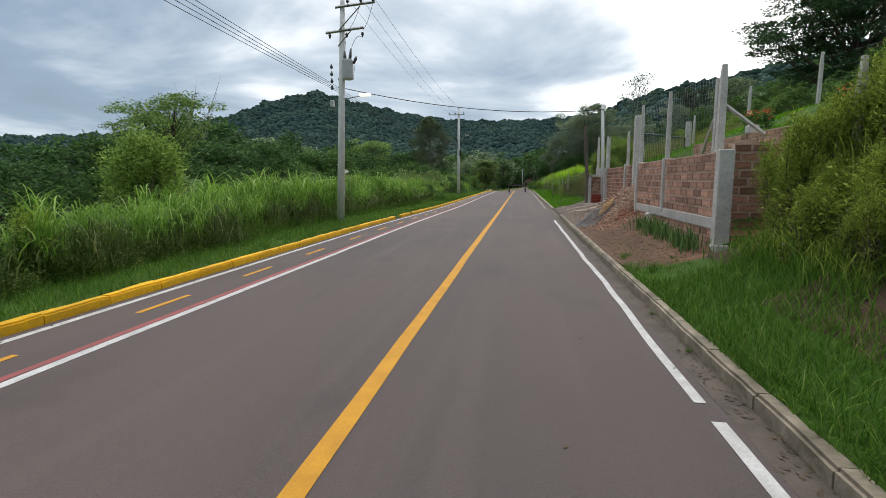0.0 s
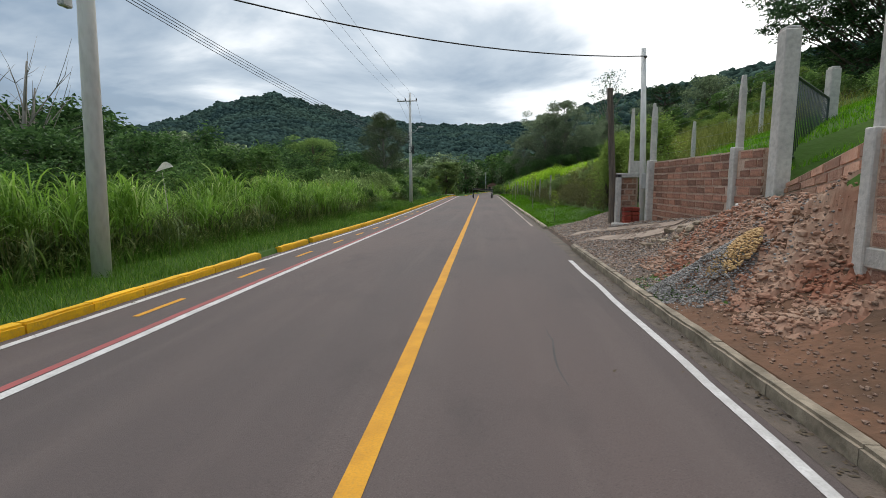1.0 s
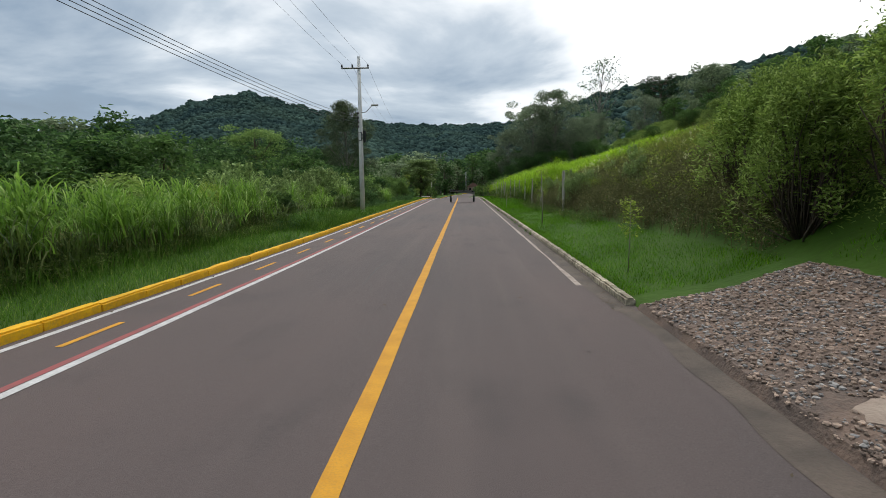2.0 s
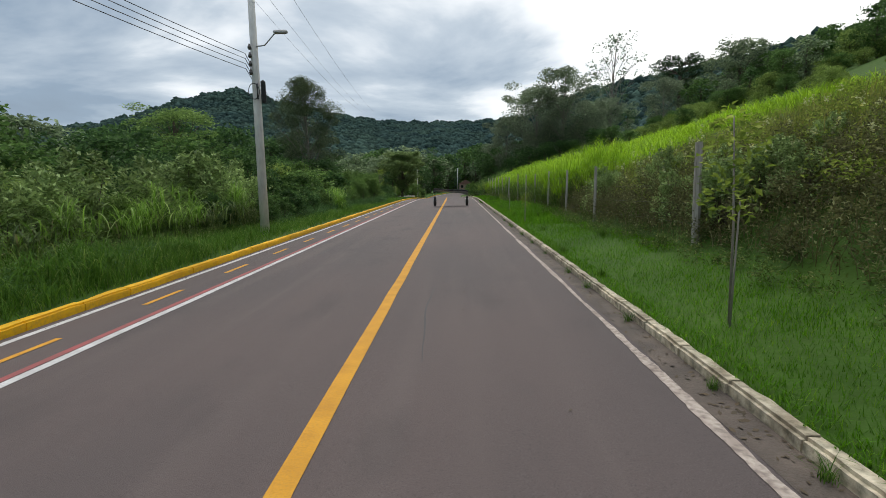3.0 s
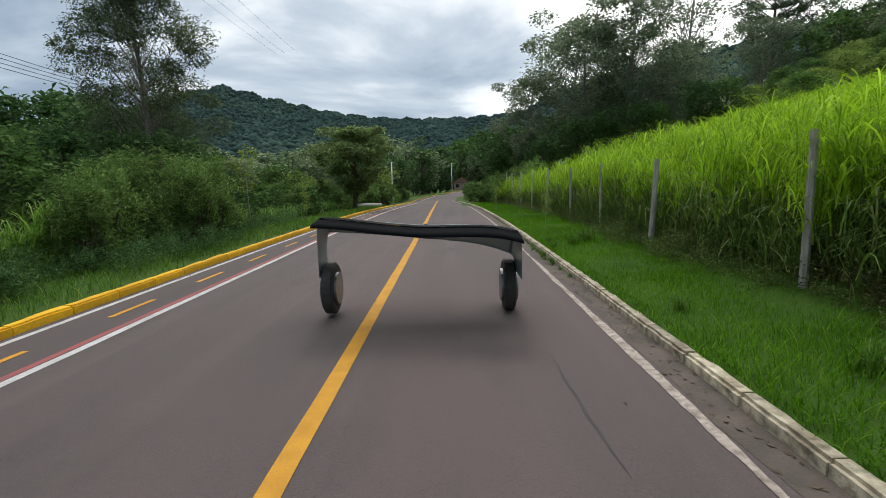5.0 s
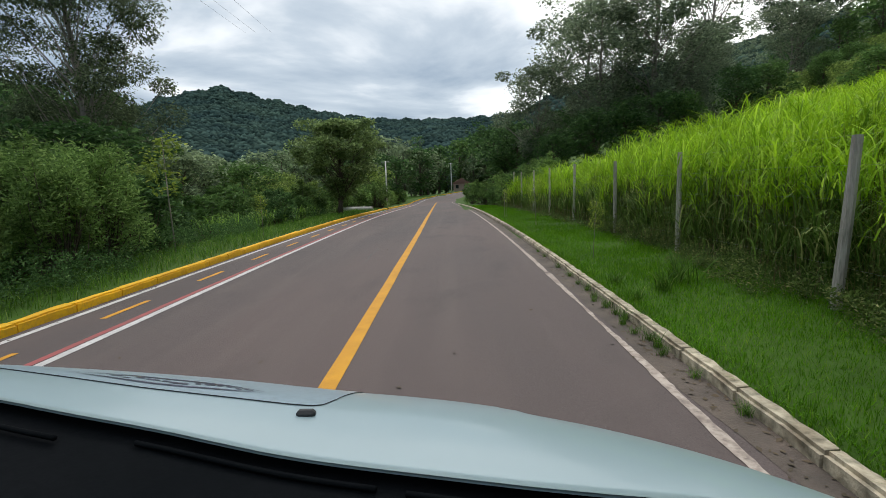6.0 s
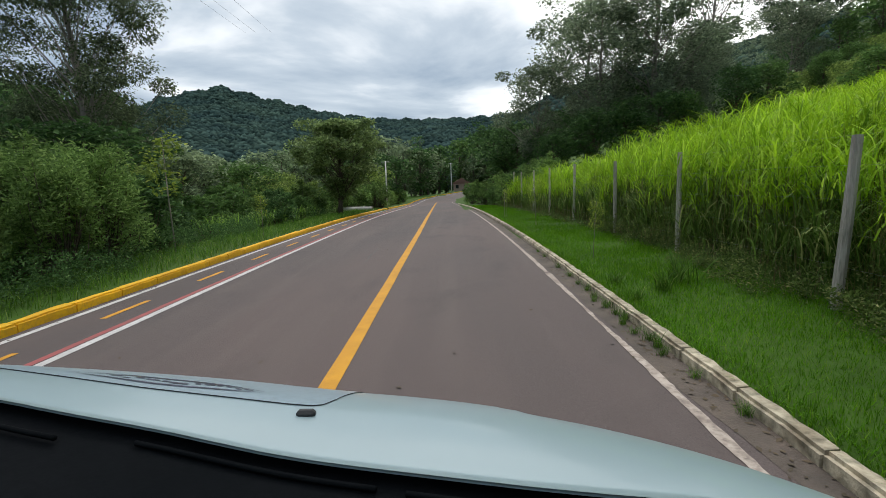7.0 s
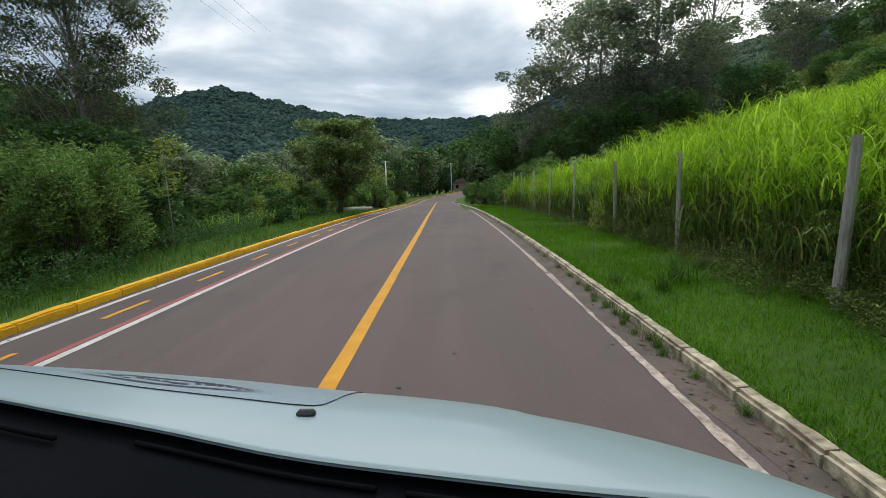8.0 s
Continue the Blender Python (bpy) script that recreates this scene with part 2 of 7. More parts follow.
BARK = mat("brown bark", (0.12, 0.09, 0.065), (0.07, 0.055, 0.042), scale=4, fine=(0.035, 0.028, 0.022), fine_scale=16, bump=0.9, bump_scale=18, stretch=(3, 3, 0.6))
PALE_BARK = mat("pale grey bark", (0.3, 0.27, 0.23), (0.2, 0.18, 0.15), scale=4, bump=0.6, bump_scale=18, stretch=(3, 3, 0.6))
STEEL = mat("galvanised steel", (0.34, 0.35, 0.36), (0.26, 0.27, 0.28), scale=6, rough=0.45, metal=0.8, bump=0.05)
TANK = mat("light grey tank enamel", (0.5, 0.5, 0.49), (0.42, 0.42, 0.41), scale=4, rough=0.4, bump=0.05, spec=0.5)
DARK = mat("black rubber", (0.02, 0.02, 0.022), (0.03, 0.03, 0.03), scale=8, rough=0.6, bump=0.1)
PORCELAIN = mat("dark porcelain", (0.06, 0.05, 0.05), (0.09, 0.08, 0.075), scale=8, rough=0.2, bump=0.0, spec=0.6)
CABLE = mat("black cable", (0.03, 0.03, 0.033), (0.05, 0.05, 0.052), scale=10, rough=0.6, bump=0)
GREEN_GATE = mat("dark green gate paint", (0.03, 0.05, 0.045), (0.05, 0.065, 0.06), scale=6, rough=0.45, bump=0.1)
RED_PLASTIC = mat("red crate brick", (0.32, 0.055, 0.035), (0.24, 0.045, 0.03), scale=6, bump=0.3, vary=0.2)
ORANGE = mat("orange hose", (0.6, 0.09, 0.02), (0.5, 0.08, 0.02), scale=6, rough=0.5, bump=0)
TILE = mat("red roof tile", (0.24, 0.125, 0.1), (0.17, 0.1, 0.085), scale=4, bump=0.6)
PLASTER = mat("pinkish plaster", (0.45, 0.32, 0.27), (0.37, 0.27, 0.23), scale=2, bump=0.2)
GLASS_DARK = mat("dark window glass", (0.02, 0.025, 0.03), rough=0.08, bump=0, spec=0.6)
CAR_WHITE = mat("white car paint", (0.235, 0.315, 0.335), (0.225, 0.305, 0.325), scale=1.0, rough=0.36, bump=0.0, spec=0.5, coat=0.35, fine=(0.22, 0.295, 0.315), fine_scale=8)
CAR_STICKER = mat("pale sticker film", (0.24, 0.31, 0.35), (0.235, 0.3, 0.34), scale=3, rough=0.3, bump=0)
STICKER_INK = mat("dark violet sticker ink", (0.035, 0.034, 0.06), (0.12, 0.12, 0.18), scale=30, rough=0.4, bump=0, stretch=(1, 3, 1), lo=0.5, hi=0.75)
TYRE = mat("dusty tyre rubber", (0.06, 0.056, 0.053), (0.045, 0.042, 0.04), scale=6, bump=0.2)
CAR_BLACK = mat("matt black trim", (0.004, 0.005, 0.006), (0.006, 0.007, 0.008), scale=5, rough=0.85, bump=0.1, bump_scale=120, spec=0.03)
GROUND = mat("grassy ground", (0.038, 0.085, 0.01), (0.055, 0.11, 0.014), scale=0.5, fine=(0.03, 0.05, 0.01), fine_scale=8, bump=0.8, bump_scale=10, spec=0.1)


def hill_mat():
    """Far woods: round crowns in several greens, lit tops and shaded gaps put into the colour."""
    m = bpy.data.materials.new("far wooded hillside")
    m.use_nodes = True
    N, L = m.node_tree.nodes, m.node_tree.links
    p = N["Principled BSDF"]
    co = N.new("ShaderNodeTexCoord")
    vo = N.new("ShaderNodeTexVoronoi")
    vo.inputs["Scale"].default_value = 0.085
    warp = N.new("ShaderNodeTexNoise")
    warp.inputs["Scale"].default_value, warp.inputs["Detail"].default_value = 0.05, 4
    mixv = N.new("ShaderNodeMixRGB")
    mixv.blend_type = "LINEAR_LIGHT"
    mixv.inputs[0].default_value = 9.0
    mixv.use_clamp = False
    L.new(co.outputs["Object"], warp.inputs["Vector"])
    L.new(co.outputs["Object"], mixv.inputs[1])
    L.new(warp.outputs["Color"], mixv.inputs[2])
    L.new(mixv.outputs[0], vo.inputs["Vector"])
    hue = N.new("ShaderNodeValToRGB")
    # greens shifted to blue: distance haze mixed into the base colour
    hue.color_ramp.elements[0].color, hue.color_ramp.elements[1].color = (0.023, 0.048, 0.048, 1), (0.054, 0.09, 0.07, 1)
    sep = N.new("ShaderNodeSeparateColor")
    L.new(vo.outputs["Color"], sep.inputs[0])
    big = N.new("ShaderNodeTexNoise")
    big.inputs["Scale"].default_value, big.inputs["Detail"].default_value = 0.009, 4
    L.new(co.outputs["Object"], big.inputs["Vector"])
    av = N.new("ShaderNodeMath")
    av.operation = "MULTIPLY_ADD"
    av.inputs[1].default_value, av.inputs[2].default_value = 0.45, -0.28
    L.new(sep.outputs[0], av.inputs[0])
    ad = N.new("ShaderNodeMath")
    ad.operation = "MULTIPLY_ADD"
    ad.inputs[1].default_value = 1.2
    L.new(big.outputs["Fac"], ad.inputs[0])
    L.new(av.outputs[0], ad.inputs[2])
    L.new(ad.outputs[0], hue.inputs[0])
    # crown tops lightened, shade between crowns painted into the colour
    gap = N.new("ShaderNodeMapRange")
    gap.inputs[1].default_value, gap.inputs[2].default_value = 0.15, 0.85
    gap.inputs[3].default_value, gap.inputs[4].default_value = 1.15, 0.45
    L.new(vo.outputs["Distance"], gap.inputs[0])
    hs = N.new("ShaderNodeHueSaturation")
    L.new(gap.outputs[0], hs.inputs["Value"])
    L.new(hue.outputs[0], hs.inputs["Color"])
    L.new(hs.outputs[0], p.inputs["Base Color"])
    p.inputs["Roughness"].default_value, p.inputs["Specular IOR Level"].default_value = 0.95, 0.0
    b = N.new("ShaderNodeBump")
    b.invert = True
    b.inputs["Strength"].default_value, b.inputs["Distance"].default_value = 0.35, 4.0
    L.new(vo.outputs["Distance"], b.inputs["Height"])
    L.new(b.outputs[0], p.inputs["Normal"])
    return m


HILL = hill_mat()
# crown colours carry the blue of the haze as well
CROWNS = mat("far crowns tinted with haze", (0.034, 0.06, 0.058), (0.06, 0.096, 0.074), scale=0.009, rough=0.95, bump=0, spec=0.0, vary=0.36, island=True, fine=(0.034, 0.06, 0.052), fine_scale=0.15)

LAWN = leaf_mat("lawn grass", (0.07, 0.19, 0.006), (0.12, 0.28, 0.012), (0.24, 0.34, 0.04), 0.5, 0.7, 0.08)
VERGE = leaf_mat("long verge grass", (0.055, 0.132, 0.014), (0.105, 0.2, 0.028), (0.24, 0.27, 0.08), 0.4, 0.7, 0.1)
CANE = leaf_mat("elephant grass", (0.16, 0.32, 0.04), (0.33, 0.52, 0.09), (0.6, 0.64, 0.32), 0.5)
FIELD = leaf_mat("young bright fodder grass", (0.2, 0.37, 0.014), (0.38, 0.56, 0.03), (0.5, 0.6, 0.09), 0.52)
# old lower leaves; shade deep in the stand is part of this colour
CANE_OLD_SHADED = leaf_mat("older cane leaves darkened as in shade", (0.07, 0.115, 0.028), (0.15, 0.2, 0.055), (0.32, 0.28, 0.14), 0.35)
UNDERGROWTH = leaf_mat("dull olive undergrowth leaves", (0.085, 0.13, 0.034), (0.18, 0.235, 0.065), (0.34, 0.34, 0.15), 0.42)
# ageing leaves, with the shade under the bright tops put into the colour
FIELD_OLD_SHADED = leaf_mat("older grass leaves darkened as in shade", (0.075, 0.14, 0.022), (0.155, 0.24, 0.05), (0.36, 0.33, 0.15), 0.35)
# stalk colour already darkened for the shade they stand in
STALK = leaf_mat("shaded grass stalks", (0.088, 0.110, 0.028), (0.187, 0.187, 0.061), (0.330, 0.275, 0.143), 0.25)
BRUSH = leaf_mat("brown and olive brush leaves", (0.1, 0.1, 0.04), (0.21, 0.2, 0.085), (0.42, 0.38, 0.22), 0.35)
WEED = leaf_mat("yellowish green weed leaves", (0.17, 0.25, 0.04), (0.36, 0.43, 0.08), (0.56, 0.54, 0.18), 0.55)
PLUME = leaf_mat("pale yellowish flower plumes", (0.5, 0.48, 0.24), (0.68, 0.66, 0.42), (0.75, 0.62, 0.2), 0.4)
DRY = leaf_mat("dry weeds", (0.13, 0.105, 0.055), (0.22, 0.17, 0.09), (0.34, 0.29, 0.2), 0.2)
SEED = leaf_mat("tall seeding grass", (0.149, 0.196, 0.029), (0.265, 0.265, 0.057), (0.380, 0.310, 0.115), 0.35)
LEAF_DARK = leaf_mat("dark leaves", (0.046, 0.1, 0.034), (0.1, 0.18, 0.06), (0.19, 0.27, 0.12), 0.35)
LEAF_MID = leaf_mat("mid green leaves", (0.068, 0.135, 0.038), (0.135, 0.225, 0.066), (0.22, 0.3, 0.12), 0.38)
LEAF_LIGHT = leaf_mat("light green leaves", (0.11, 0.19, 0.05), (0.21, 0.31, 0.095), (0.34, 0.42, 0.17), 0.42)
LEAF_BELT = leaf_mat("light olive woodland leaves", (0.15, 0.22, 0.055), (0.29, 0.37, 0.1), (0.44, 0.48, 0.18), 0.45)
LEAF_GREY = leaf_mat("grey-green leaves", (0.086, 0.147, 0.078), (0.172, 0.254, 0.147), (0.326, 0.410, 0.292), 0.3)
LEAF_WOOD = leaf_mat("muted green wood leaves", (0.145, 0.19, 0.115), (0.3, 0.36, 0.22), (0.5, 0.53, 0.38), 0.42)
LEAF_EDGE = leaf_mat("grey-green leaves of the field trees", (0.15, 0.185, 0.125), (0.29, 0.335, 0.235), (0.4, 0.42, 0.31), 0.45)
LEAF_EUC = leaf_mat("dull olive eucalyptus leaves", (0.065, 0.088, 0.048), (0.135, 0.165, 0.09), (0.24, 0.265, 0.165), 0.4)
LEAF_OLIVE = leaf_mat("pale olive shrub leaves", (0.165, 0.24, 0.085), (0.33, 0.415, 0.165), (0.56, 0.62, 0.36), 0.42)
LEAF_HEDGE = leaf_mat("light willowy hedge leaves", (0.16, 0.24, 0.05), (0.31, 0.41, 0.1), (0.48, 0.54, 0.22), 0.5)
LEAF_SOFT = leaf_mat("soft pale olive leaves", (0.14, 0.225, 0.06), (0.26, 0.365, 0.11), (0.43, 0.5, 0.23), 0.5)
LEAF_PINE = leaf_mat("blackish needles", (0.035, 0.07, 0.035), (0.075, 0.125, 0.06), (0.13, 0.18, 0.1), 0.25)
FLOWER = leaf_mat("orange flowers", (0.7, 0.2, 0.05), (0.75, 0.12, 0.08), (0.8, 0.5, 0.2), 0.3)
PALE_LEAF = mat("withered leaf", (0.85, 0.82, 0.76), (0.7, 0.66, 0.58), scale=9, bump=0.3)

# ---------------------------------------------------------------- building helpers
def thing(name, label="", category="", group="", kind="", at=(0, 0, 0)):
    ob = new(name)
    ob.location = at
    ob.empty_display_size = 0.2
    return tagged(ob, label, category, group, kind)


def mesh_ob(name, verts, faces, material, parent=None, smooth=False, label="", kind=""):
    me = bpy.data.meshes.new(name)
    me.from_pydata([tuple(v) for v in verts], [], [tuple(f) for f in faces])
    me.materials.append(material)
    if smooth:
        me.polygons.foreach_set("use_smooth", [True] * len(me.polygons))
    me.update()
    ob = new(name, me)
    if parent:
        ob.parent = parent
    return tagged(ob, label, kind=kind)


def big_mesh(name, verts, tris, material, parent=None, smooth=False):
    """A large mesh from arrays: verts (n, 3), tris (m, 3)."""
    me = bpy.data.meshes.new(name)
    verts, tris = np.asarray(verts, np.float32), np.asarray(tris, np.int32)
    me.vertices.add(len(verts))
    me.vertices.foreach_set("co", verts.ravel())
    me.loops.add(tris.size)
    me.loops.foreach_set("vertex_index", tris.ravel())
    me.polygons.add(len(tris))
    me.polygons.foreach_set("loop_start", np.arange(0, tris.size, 3, dtype=np.int32))
    me.polygons.foreach_set("use_smooth", np.full(len(tris), smooth))
    me.update(calc_edges=True)
    me.materials.append(material)
    ob = new(name, me)
    if parent:
        ob.parent = parent
    return ob


def part(name, bm, material, parent, label="", smooth=False):
    me = bpy.data.meshes.new(name)
    bm.to_mesh(me)
    bm.free()
    me.materials.append(material)
    if smooth:
        me.polygons.foreach_set("use_smooth", [True] * len(me.polygons))
    ob = new(name, me)
    ob.parent = parent
    return tagged(ob, label)


def box(x0, x1, y0, y1, z0, z1, bevel=0.0, m=None, jitter=0.0):
    bm = bmesh.new()
    bmesh.ops.create_cube(bm, size=1.0)
    for v in bm.verts:
        v.co = Vector(((x0 + x1) / 2 + v.co.x * (x1 - x0), (y0 + y1) / 2 + v.co.y * (y1 - y0), (z0 + z1) / 2 + v.co.z * (z1 - z0)))
        if jitter:
            v.co += Vector([random.uniform(-jitter, jitter) for _ in range(3)])
    if bevel:
        bmesh.ops.bevel(bm, geom=bm.edges[:], offset=bevel, segments=1, affect="EDGES")
    if m:
        bmesh.ops.transform(bm, matrix=m, verts=bm.verts)
    return bm


def tube_data(points, radii, sides=7, cap=True):
    """Rings round a line of points: verts and triangles."""
    pts = [Vector(p) for p in points]
    verts, tris = [], []
    for i, p in enumerate(pts):
        d = (pts[min(i + 1, len(pts) - 1)] - pts[max(i - 1, 0)]).normalized()
        a = d.cross(Vector((0.31, 0.95, 0.05))).normalized()
        b = d.cross(a)
        for k in range(sides):
            w = 2 * math.pi * k / sides
            verts.append(p + (a * math.cos(w) + b * math.sin(w)) * radii[i])
    for i in range(len(pts) - 1):
        for k in range(sides):
            q, r = i * sides + k, i * sides + (k + 1) % sides
            tris += [(q, r, r + sides), (q, r + sides, q + sides)]
    if cap:
        n = len(verts)
        verts += [pts[0], pts[-1]]
        e = (len(pts) - 1) * sides
        for k in range(sides):
            tris += [(n, (k + 1) % sides, k), (n + 1, e + k, e + (k + 1) % sides)]
    return verts, tris


def tubes(name, runs, material, parent, sides=7, smooth=True, label=""):
    verts, tris = [], []
    for pts, radii in runs:
        v, t = tube_data(pts, radii if isinstance(radii, (list, tuple)) else [radii] * len(pts), sides)
        tris += [(a + len(verts), b + len(verts), c + len(verts)) for a, b, c in t]
        verts += v
    ob = mesh_ob(name, verts, tris, material, parent, smooth)
    return tagged(ob, label)


def sag(a, b, drop, n=14):
    a, b = Vector(a), Vector(b)
    return [a.lerp(b, i / n) - Vector((0, 0, drop * 4 * (i / n) * (1 - i / n))) for i in range(n + 1)]


# ---------------------------------------------------------------- the lie of the land
def smooth_step(a, b, v):
    t = np.clip((np.asarray(v, float) - a) / (b - a), 0, 1)
    return t * t * (3 - 2 * t)


def fall(y):
    """Crossfall of the road."""
    return -0.012 + 0.0315 * smooth_step(17, 40, y)


BEND_Y = [-500, 84, 91, 99, 112, 130, 150, 158, 166, 176, 190, 220, 400]
BEND_X = [0, 0, -0.12, -0.22, -0.5, -0.9, -1.3, -0.6, 2, 6.5, 14, 32, 140]
DIP_Y = [-500, 82, 91, 99, 112, 130, 150, 165, 180, 220, 400]
DIP_Z = [0, 0, -0.12, -0.28, -0.68, -1.3, -1.9, -1.3, -0.7, 0, 0]


def dip(y):
    """Drop of the road beyond the crest."""
    y = np.asarray(y, float)
    return sum(np.interp(y + d, DIP_Y, DIP_Z) for d in (-4, -2, 0, 2, 4)) / 5


def bend(y):
    """Shift of the road's centre line where it turns off in the distance."""
    y = np.asarray(y, float)
    return sum(np.interp(y + d, BEND_Y, BEND_X) for d in (-5, -2.5, 0, 2.5, 5)) / 5


KERB_L, KERB_R = -5.5, 1.72


def road_z(x, y):
    return fall(y) * (np.asarray(x, float) - bend(y) + 0.1) + dip(y)


RIGHT = [
    (-70, [(1.87, .12), (2.4, .25), (3.1, .7), (4.2, 2.0), (5.5, 3.0), (8, 3.7), (14, 5), (30, 8), (80, 18), (300, 60), (3000, 90)]),
    (10.6, [(1.87, .12), (2.4, .2), (3.1, .45), (4.2, 1.2), (5.5, 2.6), (8, 3.6), (14, 5), (30, 8), (80, 18), (300, 60), (3000, 90)]),
    (12.3, [(1.87, .12), (2.5, .18), (3.45, .4), (4.4, .65), (5.5, 1.5), (6.3, 2.4), (8, 3.4), (14, 5), (30, 8), (80, 18), (300, 60), (3000, 90)]),
    (12.64, [(1.87, .12), (2.5, .17), (3.45, .36), (4.4, .62), (5.5, 1.3), (6.3, 2.2), (8, 3.4), (14, 5), (30, 8), (80, 18), (300, 60), (3000, 90)]),
    (12.7, [(1.87, .12), (2.5, .16), (3.54, .42), (3.62, 1.95), (5.5, 2.3), (5.62, 2.72), (9, 3.5), (14, 5), (30, 8), (80, 18), (300, 60), (3000, 90)]),
    (18.9, [(1.87, .1), (2.5, .16), (3.54, .57), (3.62, 1.95), (5.5, 2.3), (5.62, 2.72), (9, 3.5), (14, 5), (30, 8), (80, 18), (300, 60), (3000, 90)]),
    (20.0, [(1.87, .1), (2.4, .2), (2.9, .75), (3.35, 1.25), (3.62, 1.4), (5.5, 1.9), (5.62, 2.2), (9, 3.8), (14, 5.5), (30, 8), (80, 18), (300, 60), (3000, 90)]),
    (21.6, [(1.87, .1), (2.6, .3), (3.2, .95), (3.62, 1.3), (4.0, 1.4), (5.5, 2.0), (9, 3.8), (14, 5.5), (30, 8), (80, 18), (300, 60), (3000, 90)]),
    (22.4, [(1.87, .1), (2.6, .3), (3.2, .85), (3.89, 1.12), (3.98, 2.0), (5.5, 2.55), (9, 3.8), (14, 5.5), (30, 8), (80, 18), (300, 60), (3000, 90)]),
    (24.4, [(1.87, .1), (2.6, .25), (3.3, .62), (3.89, .9), (3.98, 1.98), (5.5, 2.55), (9, 3.8), (14, 5.5), (30, 8), (80, 18), (300, 60), (3000, 90)]),
    (27.2, [(1.87, .09), (2.6, .3), (3.2, .5), (3.89, .6), (3.98, 1.7), (5.5, 2.45), (9, 3.6), (14, 5.2), (30, 8), (80, 18), (300, 60), (3000, 90)]),
    (28.6, [(1.87, .09), (2.6, .3), (3.2, .52), (4.0, .75), (5.5, 1.6), (9, 2.9), (14, 4.6), (30, 8), (80, 18), (300, 60), (3000, 90)]),
    (33, [(1.87, .1), (3.0, .25), (4.0, .6), (5.5, 1.6), (9, 3.2), (14, 4.8), (30, 9.5), (60, 19), (80, 24), (300, 60), (3000, 90)]),
    (46, [(1.87, .12), (3.9, .4), (5, 1.25), (8, 2.85), (14, 4.8), (20, 5.8), (30, 9.4), (45, 15), (60, 20), (80, 25), (300, 50), (3000, 90)]),
    (58, [(1.87, .12), (3.9, .22), (5, .65), (8, 1.95), (14, 4.0), (20, 5.2), (30, 9.2), (45, 15), (60, 20), (80, 25), (300, 45), (3000, 90)]),
    (100, [(1.87, .1), (3.9, .15), (5, .45), (8, 1.3), (14, 2.9), (20, 4.8), (30, 8.8), (45, 14.5), (60, 19.5), (80, 24), (300, 40), (3000, 90)]),
    (130, [(1.87, .1), (3.9, .1), (5, .2), (8, .7), (14, 1.8), (20, 4.5), (30, 8.5), (45, 14), (60, 19), (80, 24), (300, 35), (3000, 90)]),
    (4000, [(1.87, .1), (3.9, .1), (5, .2), (8, .7), (14, 1.8), (30, 4), (80, 10), (300, 35), (3000, 90)]),
]
LEFT = [(0, .1), (1.6, .1), (2.6, 0.0), (5, -.5), (10, -1.3), (24, -2.6), (80, -4), (300, -2), (3000, 5)]


def right_z(x, y):
    x = np.asarray(x, float)
    ks = [k for k, _ in RIGHT]
    i = int(np.clip(np.searchsorted(ks, y) - 1, 0, len(ks) - 2))
    t = float(np.clip((y - ks[i]) / (ks[i + 1] - ks[i]), 0, 1))
    a = np.interp(x, *zip(*RIGHT[i][1]))
    b = np.interp(x, *zip(*RIGHT[i + 1][1]))
    return a * (1 - t) + b * t


def land_row(xs, y):
    """Heights along one line across the road."""
    s = xs - float(bend(y))
    z = np.where(s > KERB_R + 0.1, right_z(s, y), 0.0)
    z = np.where(s < KERB_L - 0.1, np.interp(KERB_L - 0.15 - s, *zip(*LEFT)) + float(fall(y)) * (KERB_L + .1) * 0.8, z)
    flat = (s >= KERB_L - 0.1) & (s <= KERB_R + 0.1)
    near = 1 - smooth_step(6, 15, np.abs(s + 2))
    return np.where(flat, float(fall(y)) * (s + 0.1) - 0.07, z) + float(dip(y)) * near


def land(x, y):
    return float(land_row(np.array([float(x)]), float(y))[0])


def land_many(xs, ys):
    """Heights for many scattered places, by strips of 0.5 m along the road."""
    xs, ys = np.asarray(xs, float), np.asarray(ys, float)
    out, key = np.zeros(len(xs)), np.round(ys * 2).astype(int)
    for k in np.unique(key):
        sel = key == k
        out[sel] = land_row(xs[sel], k / 2)
    return out


def grid_mesh(name, xs, ys, zrow, material, **kw):
    verts = np.zeros((len(ys), len(xs), 3))
    for j, y in enumerate(ys):
        verts[j, :, 0], verts[j, :, 1], verts[j, :, 2] = xs, y, zrow(xs, y)
    n, idx = len(xs), []
    j, i = np.meshgrid(np.arange(len(ys) - 1), np.arange(len(xs) - 1), indexing="ij")
    a = (j * n + i).ravel()
    tris = np.concatenate([np.stack([a, a + 1, a + n + 1], 1), np.stack([a, a + n + 1, a + n], 1)])
    return big_mesh(name, verts.reshape(-1, 3), tris, material, **kw)


def rough_row(xs, y):
    z = land_row(xs, y)
    b = np.array([noise.noise((float(x) * 0.9, y * 0.9, 3.0)) * 0.05 + noise.noise((float(x) * 0.13, y * 0.13, 7.0)) * 0.25 * min(1, max(0, abs(x + 2) - 9) / 10) for x in xs])
    s = xs - float(bend(y))
    off = np.where((s < KERB_L - 0.2), np.clip((KERB_L - 0.2 - s) / 1.5, 0, 1), np.where(s > KERB_R + .3, np.clip((s - KERB_R - .3) / 1.0, 0, 1), 0))
    return z + b * off


